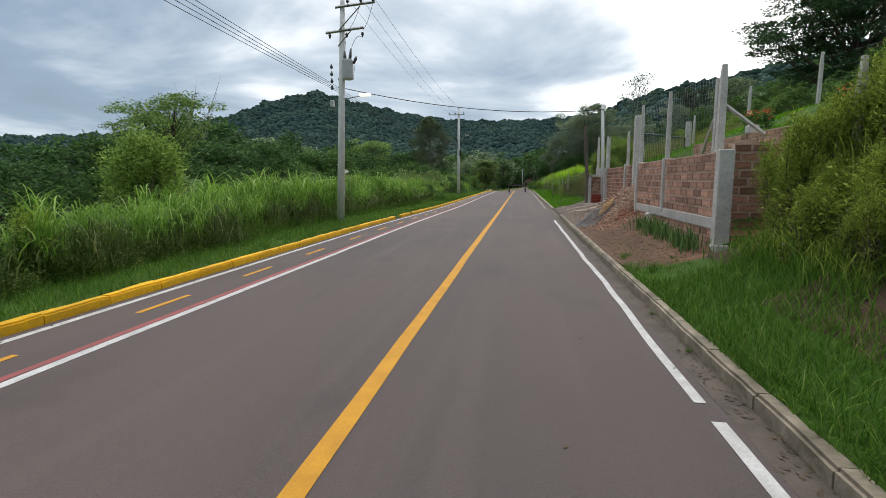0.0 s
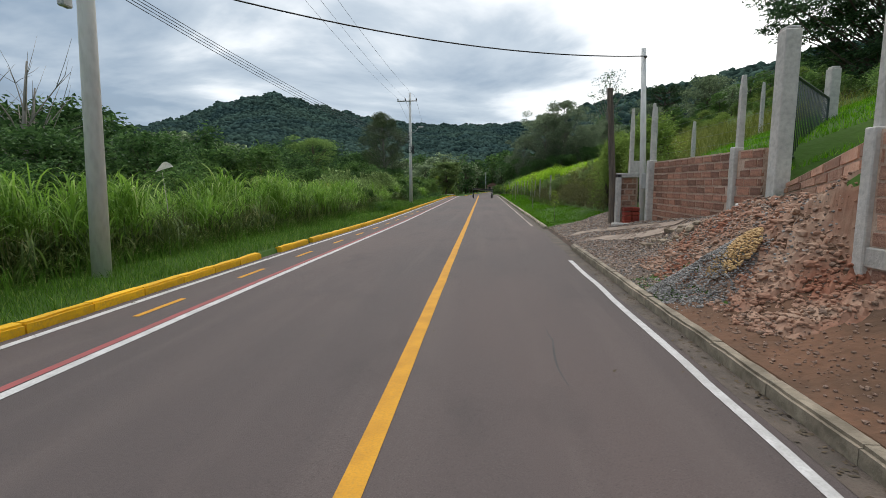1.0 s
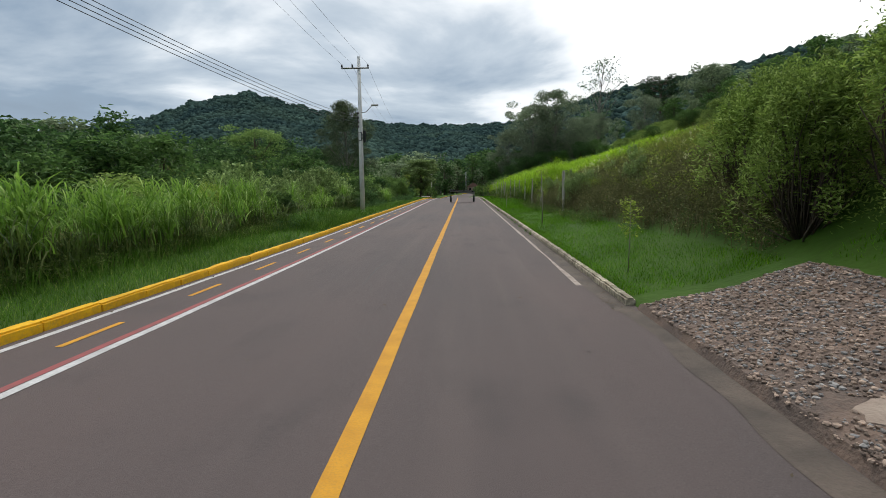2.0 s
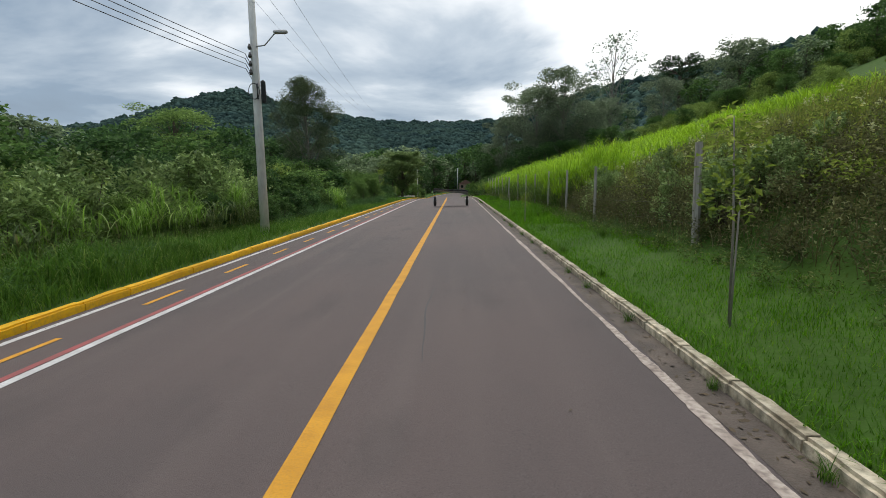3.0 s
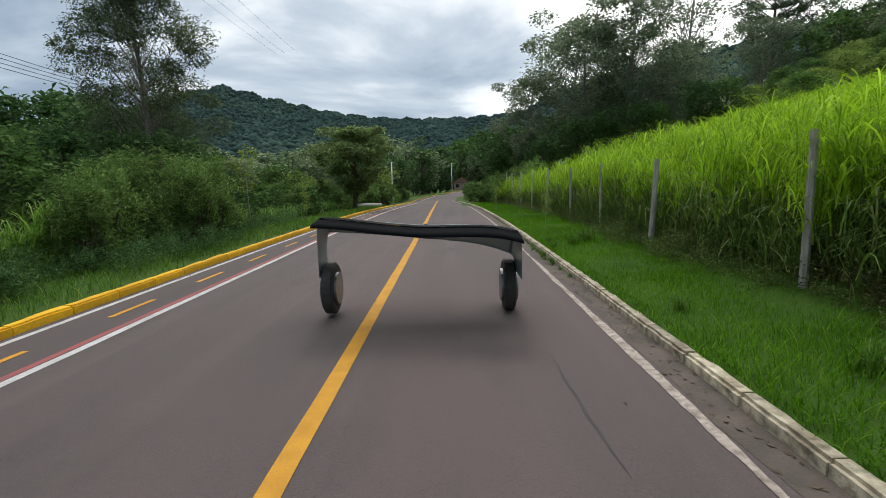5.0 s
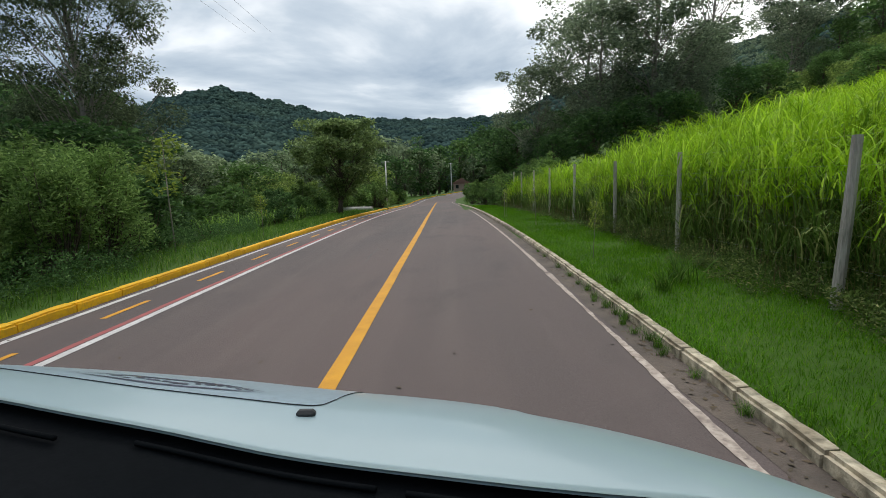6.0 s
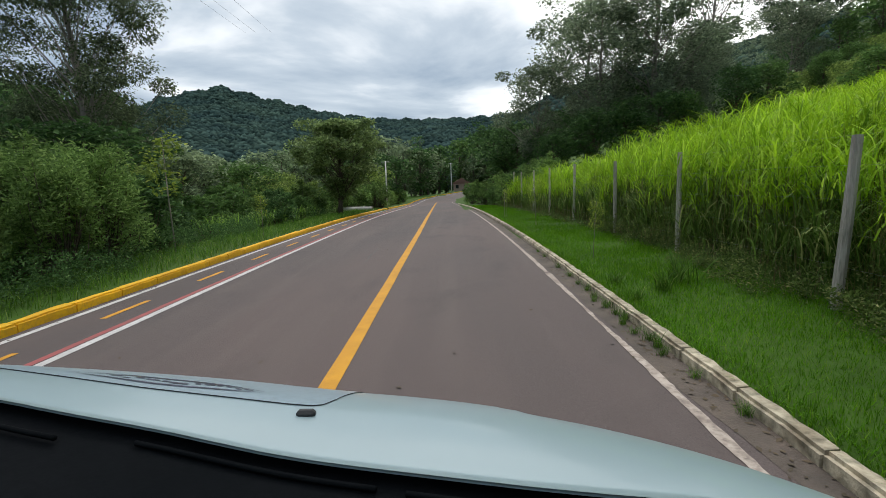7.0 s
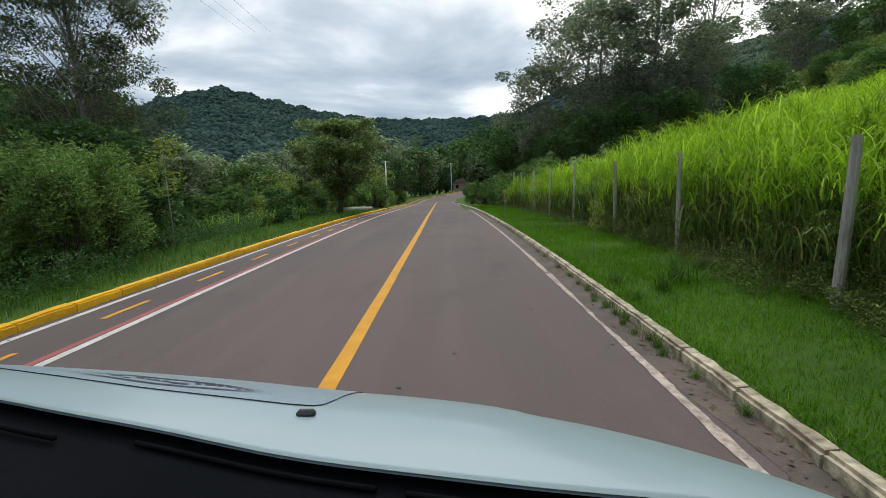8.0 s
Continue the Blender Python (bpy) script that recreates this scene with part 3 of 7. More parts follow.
gx = np.concatenate([-np.geomspace(2600, 30, 22), -np.arange(28, 12, -2.0), np.arange(-12, -5.7, 0.45), [-5.7, -5.63, -5.59, -5.3, -3, 0, 1.5, 1.80, 1.88], np.arange(2.1, 3.4, 0.2),
                     [3.45, 3.54, 3.62, 3.7, 3.8, 3.89, 3.98], np.arange(4.2, 5.4, 0.25), [5.5, 5.56, 5.62], np.arange(6, 14, 0.6), np.arange(15, 30, 2.0), np.geomspace(31, 2600, 22)])
gy = np.concatenate([-np.geomspace(900, 30, 10), np.arange(-26, 0, 2.0), np.arange(0, 12, 0.4), np.arange(12, 12.6, 0.25), [12.64, 12.7], np.arange(12.75, 30, 0.25), np.arange(30, 112, 0.6), np.arange(112, 200, 1.5), np.geomspace(202, 3200, 24)])
ground = grid_mesh("ground", gx, gy, rough_row, GROUND, smooth=True)
tagged(ground, "grassy valley floor and banks along the road", "ground", kind="structure")


# ---------------------------------------------------------------- road, markings and kerbs
def strip(name, x0, x1, y0, y1, lift, material, parent, n_across=1, step=1.0, wobble=0.0):
    ys = np.linspace(y0, y1, max(2, int((y1 - y0) / step) + 1))
    v, f = [], []
    for y in ys:
        w = wobble * noise.noise((x0 * 5, float(y) * 0.9, 1.0))
        for k in range(n_across + 1):
            x = x0 + (x1 - x0) * k / n_across + float(bend(y)) + w
            v.append((x, float(y), float(road_z(x, y)) + lift))
    m = n_across + 1
    for j in range(len(ys) - 1):
        for k in range(n_across):
            a = j * m + k
            f.append((a, a + 1, a + m + 1, a + m))
    return mesh_ob(name, v, f, material, parent)


road = strip("road", KERB_L - 0.06, KERB_R + 0.12, -60, 240, 0.0, ASPHALT, None, n_across=8, step=1.5)
tagged(road, "grey-brown asphalt road with painted bicycle lane", "road", kind="structure")
strip("centre_line", -1.275, -1.125, -60, 150, 0.005, YELLOW_LINE, road, step=0.8, wobble=0.012)
strip("bicycle_lane_line", -4.27, -4.16, -60, 185, 0.005, WHITE_LINE, road, step=0.8, wobble=0.012)
strip("bicycle_lane_red_line", -4.385, -4.29, -60, 150, 0.0045, RED_LINE, road, step=0.8, wobble=0.012)
strip("kerb_side_line", -5.37, -5.27, -60, 150, 0.005, WHITE_LINE, road, step=0.8, wobble=0.012)
strip("lane_edge_line", 1.34, 1.43, 7.05, 24.2, 0.005, WHITE_LINE, road, step=0.5, wobble=0.03)
strip("lane_edge_line", 1.35, 1.45, -60, 6.75, 0.005, WHITE_LINE, road, step=0.5, wobble=0.03)


def worn_strip(name, x, y0, y1, material, parent, seed):
    """A line whose ragged edges come and go with wear."""
    rnd, v, f = random.Random(seed), [], []
    ys = np.arange(y0, y1, 0.07)
    for k, y in enumerate(ys):
        wear = 0.6 + 0.55 * noise.noise((3.0, float(y) * 0.35, seed)) + 0.25 * noise.noise((9.0, float(y) * 2.2, seed))
        w = 0.048 * max(0.18, wear)
        c = x + 0.012 * noise.noise((1.0, float(y) * 0.8, seed)) + float(bend(y))
        for e in (-w - 0.012 * rnd.random(), w + 0.012 * rnd.random()):
            v.append((c + e, float(y), float(road_z(c + e, y)) + 0.005))
        if k:
            f.append((2 * k - 2, 2 * k - 1, 2 * k + 1, 2 * k))
    mesh_ob(name, v, f, material, parent)


for n, (a, b) in enumerate(((32.6, 51.3), (51.5, 78.2), (78.25, 112.0), (112.2, 150.0))):
    worn_strip("lane_edge_line", 1.4, a, b, WORN_LINE, road, n)
strip("gutter", 1.5, 1.74, -60, 26.5, 0.003, GUTTER, road, n_across=2, step=0.7, wobble=0.05)
strip("gutter", 1.47, 1.74, 31.0, 118, 0.003, GUTTER, road, n_across=2, step=0.5, wobble=0.08)
strip("dusty_apron", 1.52, 1.84, 26.5, 31.0, 0.004, GUTTER, road, n_across=3, step=0.2, wobble=0.16)
DASH_N = [0, 1, 2, 4, 5, 6, 7, 16, 17, 18, 22, 23, 24, 27, 28, 29, 60]          # the painter's steps were uneven
DASH_Y = [8.56, 10.95, 13.51, 19.16, 21.75, 24.44, 27.18, 49.81, 52.25, 54.93, 64.56, 67.1, 69.55, 76.38, 78.84, 81.3, 157.6]
for k in range(-5, 56):
    y0 = float(np.interp(k, DASH_N, DASH_Y)) if k >= 0 else 8.56 + 2.5 * k
    strip("dash", -4.85, -4.765, y0, y0 + 0.98, 0.005, YELLOW_LINE, road, step=0.5)


def kerb_run(name, label, x_face, width, height, material, spans, length, rough, side, gap=0.02, cuts=3, lost=0.0):
    root = thing(name, label, "kerb", kind="structure")
    kinds = []
    for k in range(7):
        bm = box(0, width * side, 0, length - gap, -0.15, height, 0.0)
        bmesh.ops.subdivide_edges(bm, edges=[e for e in bm.edges if abs((e.verts[0].co - e.verts[1].co).y) > 0.3], cuts=cuts)
        for v in bm.verts:
            if v.co.z > 0:
                v.co += Vector((random.uniform(-1, 1) * rough, random.uniform(-1, 1) * rough, random.uniform(-1.4, 0.6) * rough))
        bmesh.ops.bevel(bm, geom=[e for e in bm.edges if min(e.verts[0].co.z, e.verts[1].co.z) > 0 and abs((e.verts[0].co - e.verts[1].co).y) > 0.1], offset=0.025, segments=2, affect="EDGES")
        me = bpy.data.meshes.new("kerb_stone")
        bm.to_mesh(me)
        bm.free()
        me.materials.append(material)
        kinds.append(me)
    for y0, y1 in spans:
        y = y0
        while y < y1 - 0.3:
            if random.random() < lost:
                y += length
                continue
            ob = new("kerb_stone", random.choice(kinds))
            ob.parent = root
            x = x_face + float(bend(y))
            yaw = math.atan2(float(bend(y + length) - bend(y)), length)
            ob.matrix_basis = Matrix.Translation((x + random.uniform(-1, 1) * rough * 0.6, y, float(road_z(x, y)) + random.uniform(-1, 1) * rough * 0.5)) @ Matrix.Rotation(-yaw + random.uniform(-1, 1) * rough * 0.4, 4, "Z")
            y += length
    return root


kerb_run("kerb_left", "bright yellow painted concrete kerb beside the bicycle lane", KERB_L, 0.17, 0.13, KERB_YELLOW, [(-12, 24.1), (25.2, 27.3), (27.45, 112), (112, 190)], 0.95, 0.008, -1)
kerb_run("kerb_right", "grey concrete kerb along the building site", KERB_R, 0.14, 0.14, KERB_GREY, [(-12, 25.6)], 0.95, 0.006, 1, 0.008)
kerb_run("kerb_verge", "crumbling limewashed stone kerb beside the mown verge", KERB_R, 0.13, 0.105, KERB_WHITE, [(31.3, 130)], 0.78, 0.0065, 1, 0.02, 4, 0.0)


# fine cracks sealed with bitumen
rc = random.Random(4)
for x, y, ln in [(-0.55, 42.2, 3.2), (-2.9, 9.0, 2.0), (0.2, 17.5, 1.6), (-2.2, 33.0, 2.8), (-0.4, 57.0, 2.4), (-3.3, 63.5, 2.0), (0.7, 68.0, 1.8), (-2.0, 80.0, 2.5), (-0.3, 12.0, 1.2), (-3.6, 49.0, 1.6)]:
    pts, px = [], x
    for k in range(9):
        px += rc.uniform(-0.03, 0.03)
        pts.append((px, y + ln * k / 8))
    v, f = [], []
    for k, (a, b) in enumerate(pts):
        w = 0.009 * math.sin(math.pi * (k + 0.4) / 9) + 0.002
        v += [(a - w, b, float(road_z(a, b)) + 0.0035), (a + w, b, float(road_z(a, b)) + 0.0035)]
        if k:
            f.append((2 * k - 2, 2 * k - 1, 2 * k + 1, 2 * k))
    mesh_ob("crack", v, f, CRACK, road)

# ---------------------------------------------------------------- distant hills
def cells(x, y, seed=0):
    """Distance to the nearest of scattered points, one in each unit square: round crowns."""
    ix, iy = np.floor(x).astype(int), np.floor(y).astype(int)
    best = np.full(x.shape, 9.0)
    for dx in (-1, 0, 1):
        for dy in (-1, 0, 1):
            cx, cy = ix + dx, iy + dy
            h = np.sin(cx * 127.1 + cy * 311.7 + seed) * 43758.5453
            g = np.sin(cx * 269.5 + cy * 183.3 + seed) * 24634.6345
            best = np.minimum(best, np.hypot(cx + h - np.floor(h) - x, cy + g - np.floor(g) - y))
    return best


def hill(name, label, azimuths, elevations, far, near, centre, crown, material, deg0, deg1, step, base=-3.0, rows=110):
    az = np.arange(deg0, deg1, step)
    el = np.interp(az, azimuths, elevations)
    el = el + 0.10 * np.sin(az * 2.3) + 0.06 * np.sin(az * 5.1 + 1) + 0.05 * np.sin(az * 11.0)
    top = 1.6 + far * np.tan(np.radians(el))
    t = np.concatenate([np.linspace(0, 1, rows), [1.03, 1.08, 1.2]])
    A, T = np.meshgrid(np.radians(az), t, indexing="ij")
    R = near + (far - near) * T
    X, Y = centre[0] + R * np.sin(A), centre[1] + R * np.cos(A)
    shape = np.where(T <= 1, np.power(np.clip(T, 0, 1), 1.35), 1 - (T - 1) * 2.2)
    fold = 1 + 0.10 * np.sin(A * 26 + 2.0 * np.sin(T * 3)) * T * (1 - T) * 2.2
    Z = base + (top[:, None] - base) * shape * fold
    Z = Z - crown * 0.2 * np.clip(T * 3, 0, 1)
    Z = Z + crown * (0.16 + 0.06 * np.sin(X * 0.013) * np.sin(Y * 0.017)) * (1 - np.clip(cells(X / crown, Y / crown), 0, 1)) * np.clip(T * 6, 0, 1) + crown * 0.13 * (1 - cells(X / crown / 2.7, Y / crown / 2.7, 5.0))
    n = len(t)
    verts = np.stack([X, Y, Z], -1).reshape(-1, 3)
    i, j = np.meshgrid(np.arange(len(az) - 1), np.arange(n - 1), indexing="ij")
    a = (i * n + j).ravel()
    tris = np.concatenate([np.stack([a, a + n, a + n + 1], 1), np.stack([a, a + n + 1, a + 1], 1)])
    hill_crowns(verts.reshape(len(az), n, 3), rows, crown * 0.19, far)
    return tagged(big_mesh(name, verts, tris, material, smooth=True), label, "hill", kind="structure")


def hill_crowns(skin, rows, radius, far):
    """Tree crowns, past counting, that cover a far hillside: uneven lumps of twenty facets each."""
    r = np.random.default_rng(int(far))
    bm = bmesh.new()
    bmesh.ops.create_icosphere(bm, subdivisions=1, radius=1.0)
    bv, bt = np.array([v.co[:] for v in bm.verts]), np.array([[v.index for v in f.verts] for f in bm.faces])
    bm.free()
    # as many for each patch of the hillside as its area asks for
    a, b, c = skin[:-1, :rows - 1], skin[1:, :rows - 1], skin[:-1, 1:rows]
    area = np.linalg.norm(np.cross(b - a, c - a), axis=-1)
    want = area / (2.0 * radius * radius)
    i, j = np.nonzero(r.random(want.shape) < want)
    k = len(i)
    u, w = r.random((k, 1)), r.random((k, 1))
    at = skin[i, j] + (skin[i + 1, j] - skin[i, j]) * u + (skin[i, j + 1] - skin[i, j]) * w
    size = radius * (0.4 + 1.25 * r.random(k) ** 2.2)
    lump = bv[None] * (0.6 + 0.8 * r.random((k, len(bv), 1))) * np.array([1, 1, 0.8]) * size[:, None, None]
    v = at[:, None, :] + lump + np.array([0, 0, 0.1]) * size[:, None, None]
    t = bt[None] + (np.arange(k) * len(bv))[:, None, None]
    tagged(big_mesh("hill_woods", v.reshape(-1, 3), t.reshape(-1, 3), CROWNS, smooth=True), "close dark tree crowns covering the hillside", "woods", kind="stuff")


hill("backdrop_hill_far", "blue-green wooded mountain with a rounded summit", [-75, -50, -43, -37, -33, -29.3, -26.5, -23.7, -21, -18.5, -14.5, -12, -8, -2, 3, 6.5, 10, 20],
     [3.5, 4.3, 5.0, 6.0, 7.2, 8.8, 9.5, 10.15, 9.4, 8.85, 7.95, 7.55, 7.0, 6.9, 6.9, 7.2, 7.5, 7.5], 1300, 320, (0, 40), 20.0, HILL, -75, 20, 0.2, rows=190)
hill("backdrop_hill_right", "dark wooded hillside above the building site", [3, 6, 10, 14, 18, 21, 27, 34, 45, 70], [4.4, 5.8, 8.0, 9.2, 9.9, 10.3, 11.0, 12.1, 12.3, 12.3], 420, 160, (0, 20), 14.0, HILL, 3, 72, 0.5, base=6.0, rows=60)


# ---------------------------------------------------------------- plants
def leaf_cloud(centres, radii, count, size, flat=0.75, hang=0.0, rng=None, aspect=0.5, shell=0.55):
    """Loose four-cornered leaves round many centres: verts and triangles."""
    rng = rng or np.random.default_rng(1)
    centres, radii = np.asarray(centres, float), np.asarray(radii, float)
    k = np.repeat(np.arange(len(centres)), count)
    n = len(k)
    d = rng.normal(size=(n, 3))
    d /= np.linalg.norm(d, axis=1)[:, None]
    r = radii[k] * (shell + (1 - shell) * rng.random(n)) * (0.75 + 0.5 * rng.random(n))
    p = centres[k] + d * r[:, None] * np.array([1, 1, flat])
    out = d * 0.8 + rng.normal(size=(n, 3)) * 0.7
    out[:, 2] = out[:, 2] * 0.5 - hang
    out /= np.linalg.norm(out, axis=1)[:, None]
    side = np.cross(out, rng.normal(size=(n, 3)) * 0.7 + np.array([0, 0, 1.0]))
    side /= np.linalg.norm(side, axis=1)[:, None] + 1e-9
    s = size * (0.6 + 0.8 * rng.random(n))[:, None]
    bow = np.cross(side, out) * s * 0.18
    v = np.stack([p - out * s * 0.5, p + side * s * aspect * 0.5 + bow, p + out * s * 0.5, p - side * s * aspect * 0.5 + bow], 1).reshape(-1, 3)
    a = np.arange(n)[:, None] * 4
    return v, np.concatenate([a + [0, 1, 2], a + [0, 2, 3]])


def blades(xs, ys, zs, height, width, rng, lean=0.5, segs=2, droop=0.0, low=0.0):
    """Grass leaves that rise from the given places, arch over and taper: verts and triangles."""
    n = len(xs)
    h = height * (0.55 + 0.75 * rng.random(n)) if np.isscalar(height) else height * (0.7 + 0.5 * rng.random(n))
    w = width * (0.7 + 0.6 * rng.random(n))
    az = rng.random(n) * 2 * np.pi
    dx, dy = np.cos(az), np.sin(az)
    ln = lean * (0.3 + rng.random(n)) * h
    rows = []
    base = np.stack([xs, ys, zs], 1)
    if low:
        base[:, 2] += low * rng.random(n) * h
    for k in range(segs + 1):
        t = k / segs
        c = base + np.stack([dx * ln * t ** 1.6, dy * ln * t ** 1.6, h * (t - droop * t ** 3)], 1)
        ww = w * (1 - t) ** 0.7 * (0.6 + 0.8 * min(t, 0.5)) * 0.5
        o = np.stack([-dy * ww, dx * ww, np.zeros(n)], 1)
        rows += [c - o, c + o] if k < segs else [c]
    m = 2 * segs + 1
    v = np.stack(rows, 1).reshape(-1, 3)
    a = np.arange(n)[:, None] * m
    tris = []
    for k in range(segs - 1):
        q = 2 * k
        tris += [a + [q, q + 1, q + 3], a + [q, q + 3, q + 2]]
    q = 2 * (segs - 1)
    tris.append(a + [q, q + 1, q + 2])
    return v, np.concatenate(tris)


def joined(sets):
    V, T, n = [], [], 0
    for v, t in sets:
        V.append(v)
        T.append(t + n)
        n += len(v)
    return np.concatenate(V), np.concatenate(T)


def limb(a, b, bow, rng, n=5):
    a, b = np.asarray(a, float), np.asarray(b, float)
    j = rng.normal(size=3) * bow
    return [tuple(a + (b - a) * t + j * math.sin(math.pi * t)) for t in np.linspace(0, 1, n)]


def tree(name, label, height, spread, clear, seed, leaves, bark, clumps=34, per=70, leaf=0.28, clump=0.9, top_wide=0.5, flat=0.75, lean=0.0,
         aspect=0.5, hang=0.1, trunk=0.028, category="tree", group="", bare=False, split=False):
    """A tree that stands at the origin: tapered trunk, limbs to every clump, crown of loose leaves. clear: bare share of the trunk; top_wide: where the crown is widest."""
    rng = np.random.default_rng(seed)
    root = thing(name, label, category, group)
    r0 = height * trunk
    tip = (lean * height, rng.normal() * 0.03 * height, height * 0.92)
    stem = limb((0, 0, -0.15), tip, height * 0.025, rng, 8)
    runs = [(stem, [r0 * (1.25 if i == 0 else 1) * (1 - 0.9 * i / 7) + 0.01 for i in range(8)])]
    cs, rs = [], []
    for k in range(clumps):
        t = clear + (1 - clear) * (k + rng.random()) / clumps
        u = (t - clear) / (1 - clear)
        reach = spread * (math.sin(math.pi * min(1, max(0.02, u / (2 * top_wide)))) if u < top_wide else math.cos(math.pi / 2 * (u - top_wide) / (1 - top_wide)) ** 0.7) * (0.35 + 0.75 * rng.random())
        w = k * 2.4 + rng.normal() * 0.5
        i = min(6, int(t * 7))
        p0 = np.array(stem[i]) + (np.array(stem[i + 1]) - np.array(stem[i])) * (t * 7 - i)
        c = p0 + np.array([math.cos(w) * reach, math.sin(w) * reach, reach * (0.25 + 0.35 * rng.random())])
        c[2] = min(c[2], height)
        cs.append(c)
        rs.append(clump * (0.65 + 0.7 * rng.random()))
        if reach > 0.25:
            low = max(0.05, t - 0.18)
            i = min(6, int(low * 7))
            q0 = np.array(stem[i]) + (np.array(stem[i + 1]) - np.array(stem[i])) * (low * 7 - i)
            ll = limb(q0, c, reach * 0.07, rng, 4)
            rr = r0 * (1 - low) * (0.42 if bare else 0.26) + 0.006
            runs.append((ll, [rr, rr * 0.75, rr * 0.5, rr * 0.22]))
            if bare:
                for _ in range(3):
                    e = c + rng.normal(size=3) * clump
                    runs.append((limb(ll[2], e, 0.05, rng, 3), [rr * 0.4, rr * 0.3, rr * 0.12]))
    tubes("trunk", runs[:1] if split else runs, bark, root, sides=3 if group else 6)
    for run in runs[1:] if split else ():
        tubes("limb", [run], bark, root, sides=5)
    if per:
        v, t = leaf_cloud(cs, rs, per, leaf, flat, hang, rng, aspect)
        tagged(big_mesh("crown", v, t, leaves, root))
    return root


def shrub(name, label, height, spread, seed, leaves, clumps=16, per=80, leaf=0.14, aspect=0.45, clump=0.38, category="shrub", group="", plume=0.0):
    rng = np.random.default_rng(seed)
    root = thing(name, label, category, group)
    cs, rs, runs = [], [], []
    for k in range(clumps):
        w, u = k * 2.4, rng.random() ** 0.6
        rad = spread * (rng.random() ** 0.5) * (1 - 0.55 * u)
        c = np.array([math.cos(w) * rad, math.sin(w) * rad, height * (0.12 + 0.82 * u)])
        cs.append(c)
        rs.append(clump * (0.5 + 0.9 * rng.random() ** 1.5))
        if k % 5 == 0:
            c[2] += 0.16 * height
            rs[-1] = clump * 0.5
        runs.append((limb((math.cos(w) * 0.08, math.sin(w) * 0.08, -0.1), c, 0.06 * height, rng, 4), [0.022, 0.016, 0.011, 0.004]))
    tubes("stem", runs, BARK, root, sides=3)
    v, t = leaf_cloud(cs, rs, per, leaf, 1.0 + plume, -plume, rng, aspect)
    big_mesh("foliage", v, t, leaves, root)
    return root


def place(proto, x, y, size=1.0, yaw=None, rng=random, sink=0.0, z=None, wide=1.0):
    zz = land(x, y) - sink if z is None else z
    m = Matrix.Translation((x, y, zz)) @ Matrix.Rotation(rng.uniform(0, 6.28) if yaw is None else yaw, 4, "Z") @ Matrix.Diagonal((size * wide / proto.scale.x, size * wide / proto.scale.y, size / proto.scale.z, 1))
    return copy_thing(proto, m)


def put(proto, x, y, size=1.0, yaw=0.0, sink=0.0):
    """Set the first of its kind itself."""
    proto.matrix_basis = Matrix.Translation((x, y, land(x, y) - sink)) @ Matrix.Rotation(yaw, 4, "Z") @ Matrix.Diagonal((size, size, size, 1))
    return proto


# trees that stand out one by one
tall = tree("eucalyptus", "tall dark eucalyptus with an open ragged crown", 14.5, 3.3, 0.16, 11, LEAF_EUC, PALE_BARK, clumps=100, per=560, leaf=0.135, clump=0.9, top_wide=0.4, hang=0.5, aspect=0.4, trunk=0.017, split=True)
put(tall, -17.0, 92, 1.06, 0.4)
dark_tree = tree("round_tree", "dense green round tree beside the yellow kerb", 6.4, 3.0, 0.22, 12, LEAF_OLIVE, BARK, clumps=90, per=210, leaf=0.2, clump=0.72, top_wide=0.36, flat=0.5, aspect=0.55)
put(dark_tree, -7.35, 101.6, 0.95)
feather = tree("feathery_tree", "light green feathery tree with a flat spreading crown", 9.2, 2.3, 0.55, 13, LEAF_SOFT, BARK, clumps=46, per=150, leaf=0.17, clump=0.85, top_wide=0.75, flat=0.4, aspect=0.4)
put(feather, -18, 26.5, 0.88)
place(feather, -23.5, 32, 0.95)
place(feather, -23, 79, 1.15, 2.0, wide=1.2)
dead = tree("dead_tree", "bare grey dead tree above the thicket", 9.0, 2.4, 0.35, 14, LEAF_DARK, PALE_BARK, clumps=14, per=0, clump=0.8, top_wide=0.7, bare=True)
put(dead, -27, 40.6, 1.38)
place(dead, -29.5, 43.5, 1.3)
thin = tree("bare_topped_tree", "lanky tree with a nearly bare top at the wood's edge", 13.5, 2.6, 0.4, 15, LEAF_GREY, PALE_BARK, clumps=34, per=34, leaf=0.24, clump=0.75, top_wide=0.6, bare=True, trunk=0.011)
put(thin, 25.2, 118.5, 1.55, 0.0, 2.6)
cedar = tree("cedar", "large dark cedar with layered spreading branches", 15, 7.5, 0.12, 16, LEAF_PINE, BARK, clumps=190, per=280, leaf=0.3, clump=1.5, top_wide=0.3, flat=0.26, aspect=0.4)
put(cedar, 27, 50, 1.0, 0.0, 2.0)
place(cedar, 37, 56, 1.1)


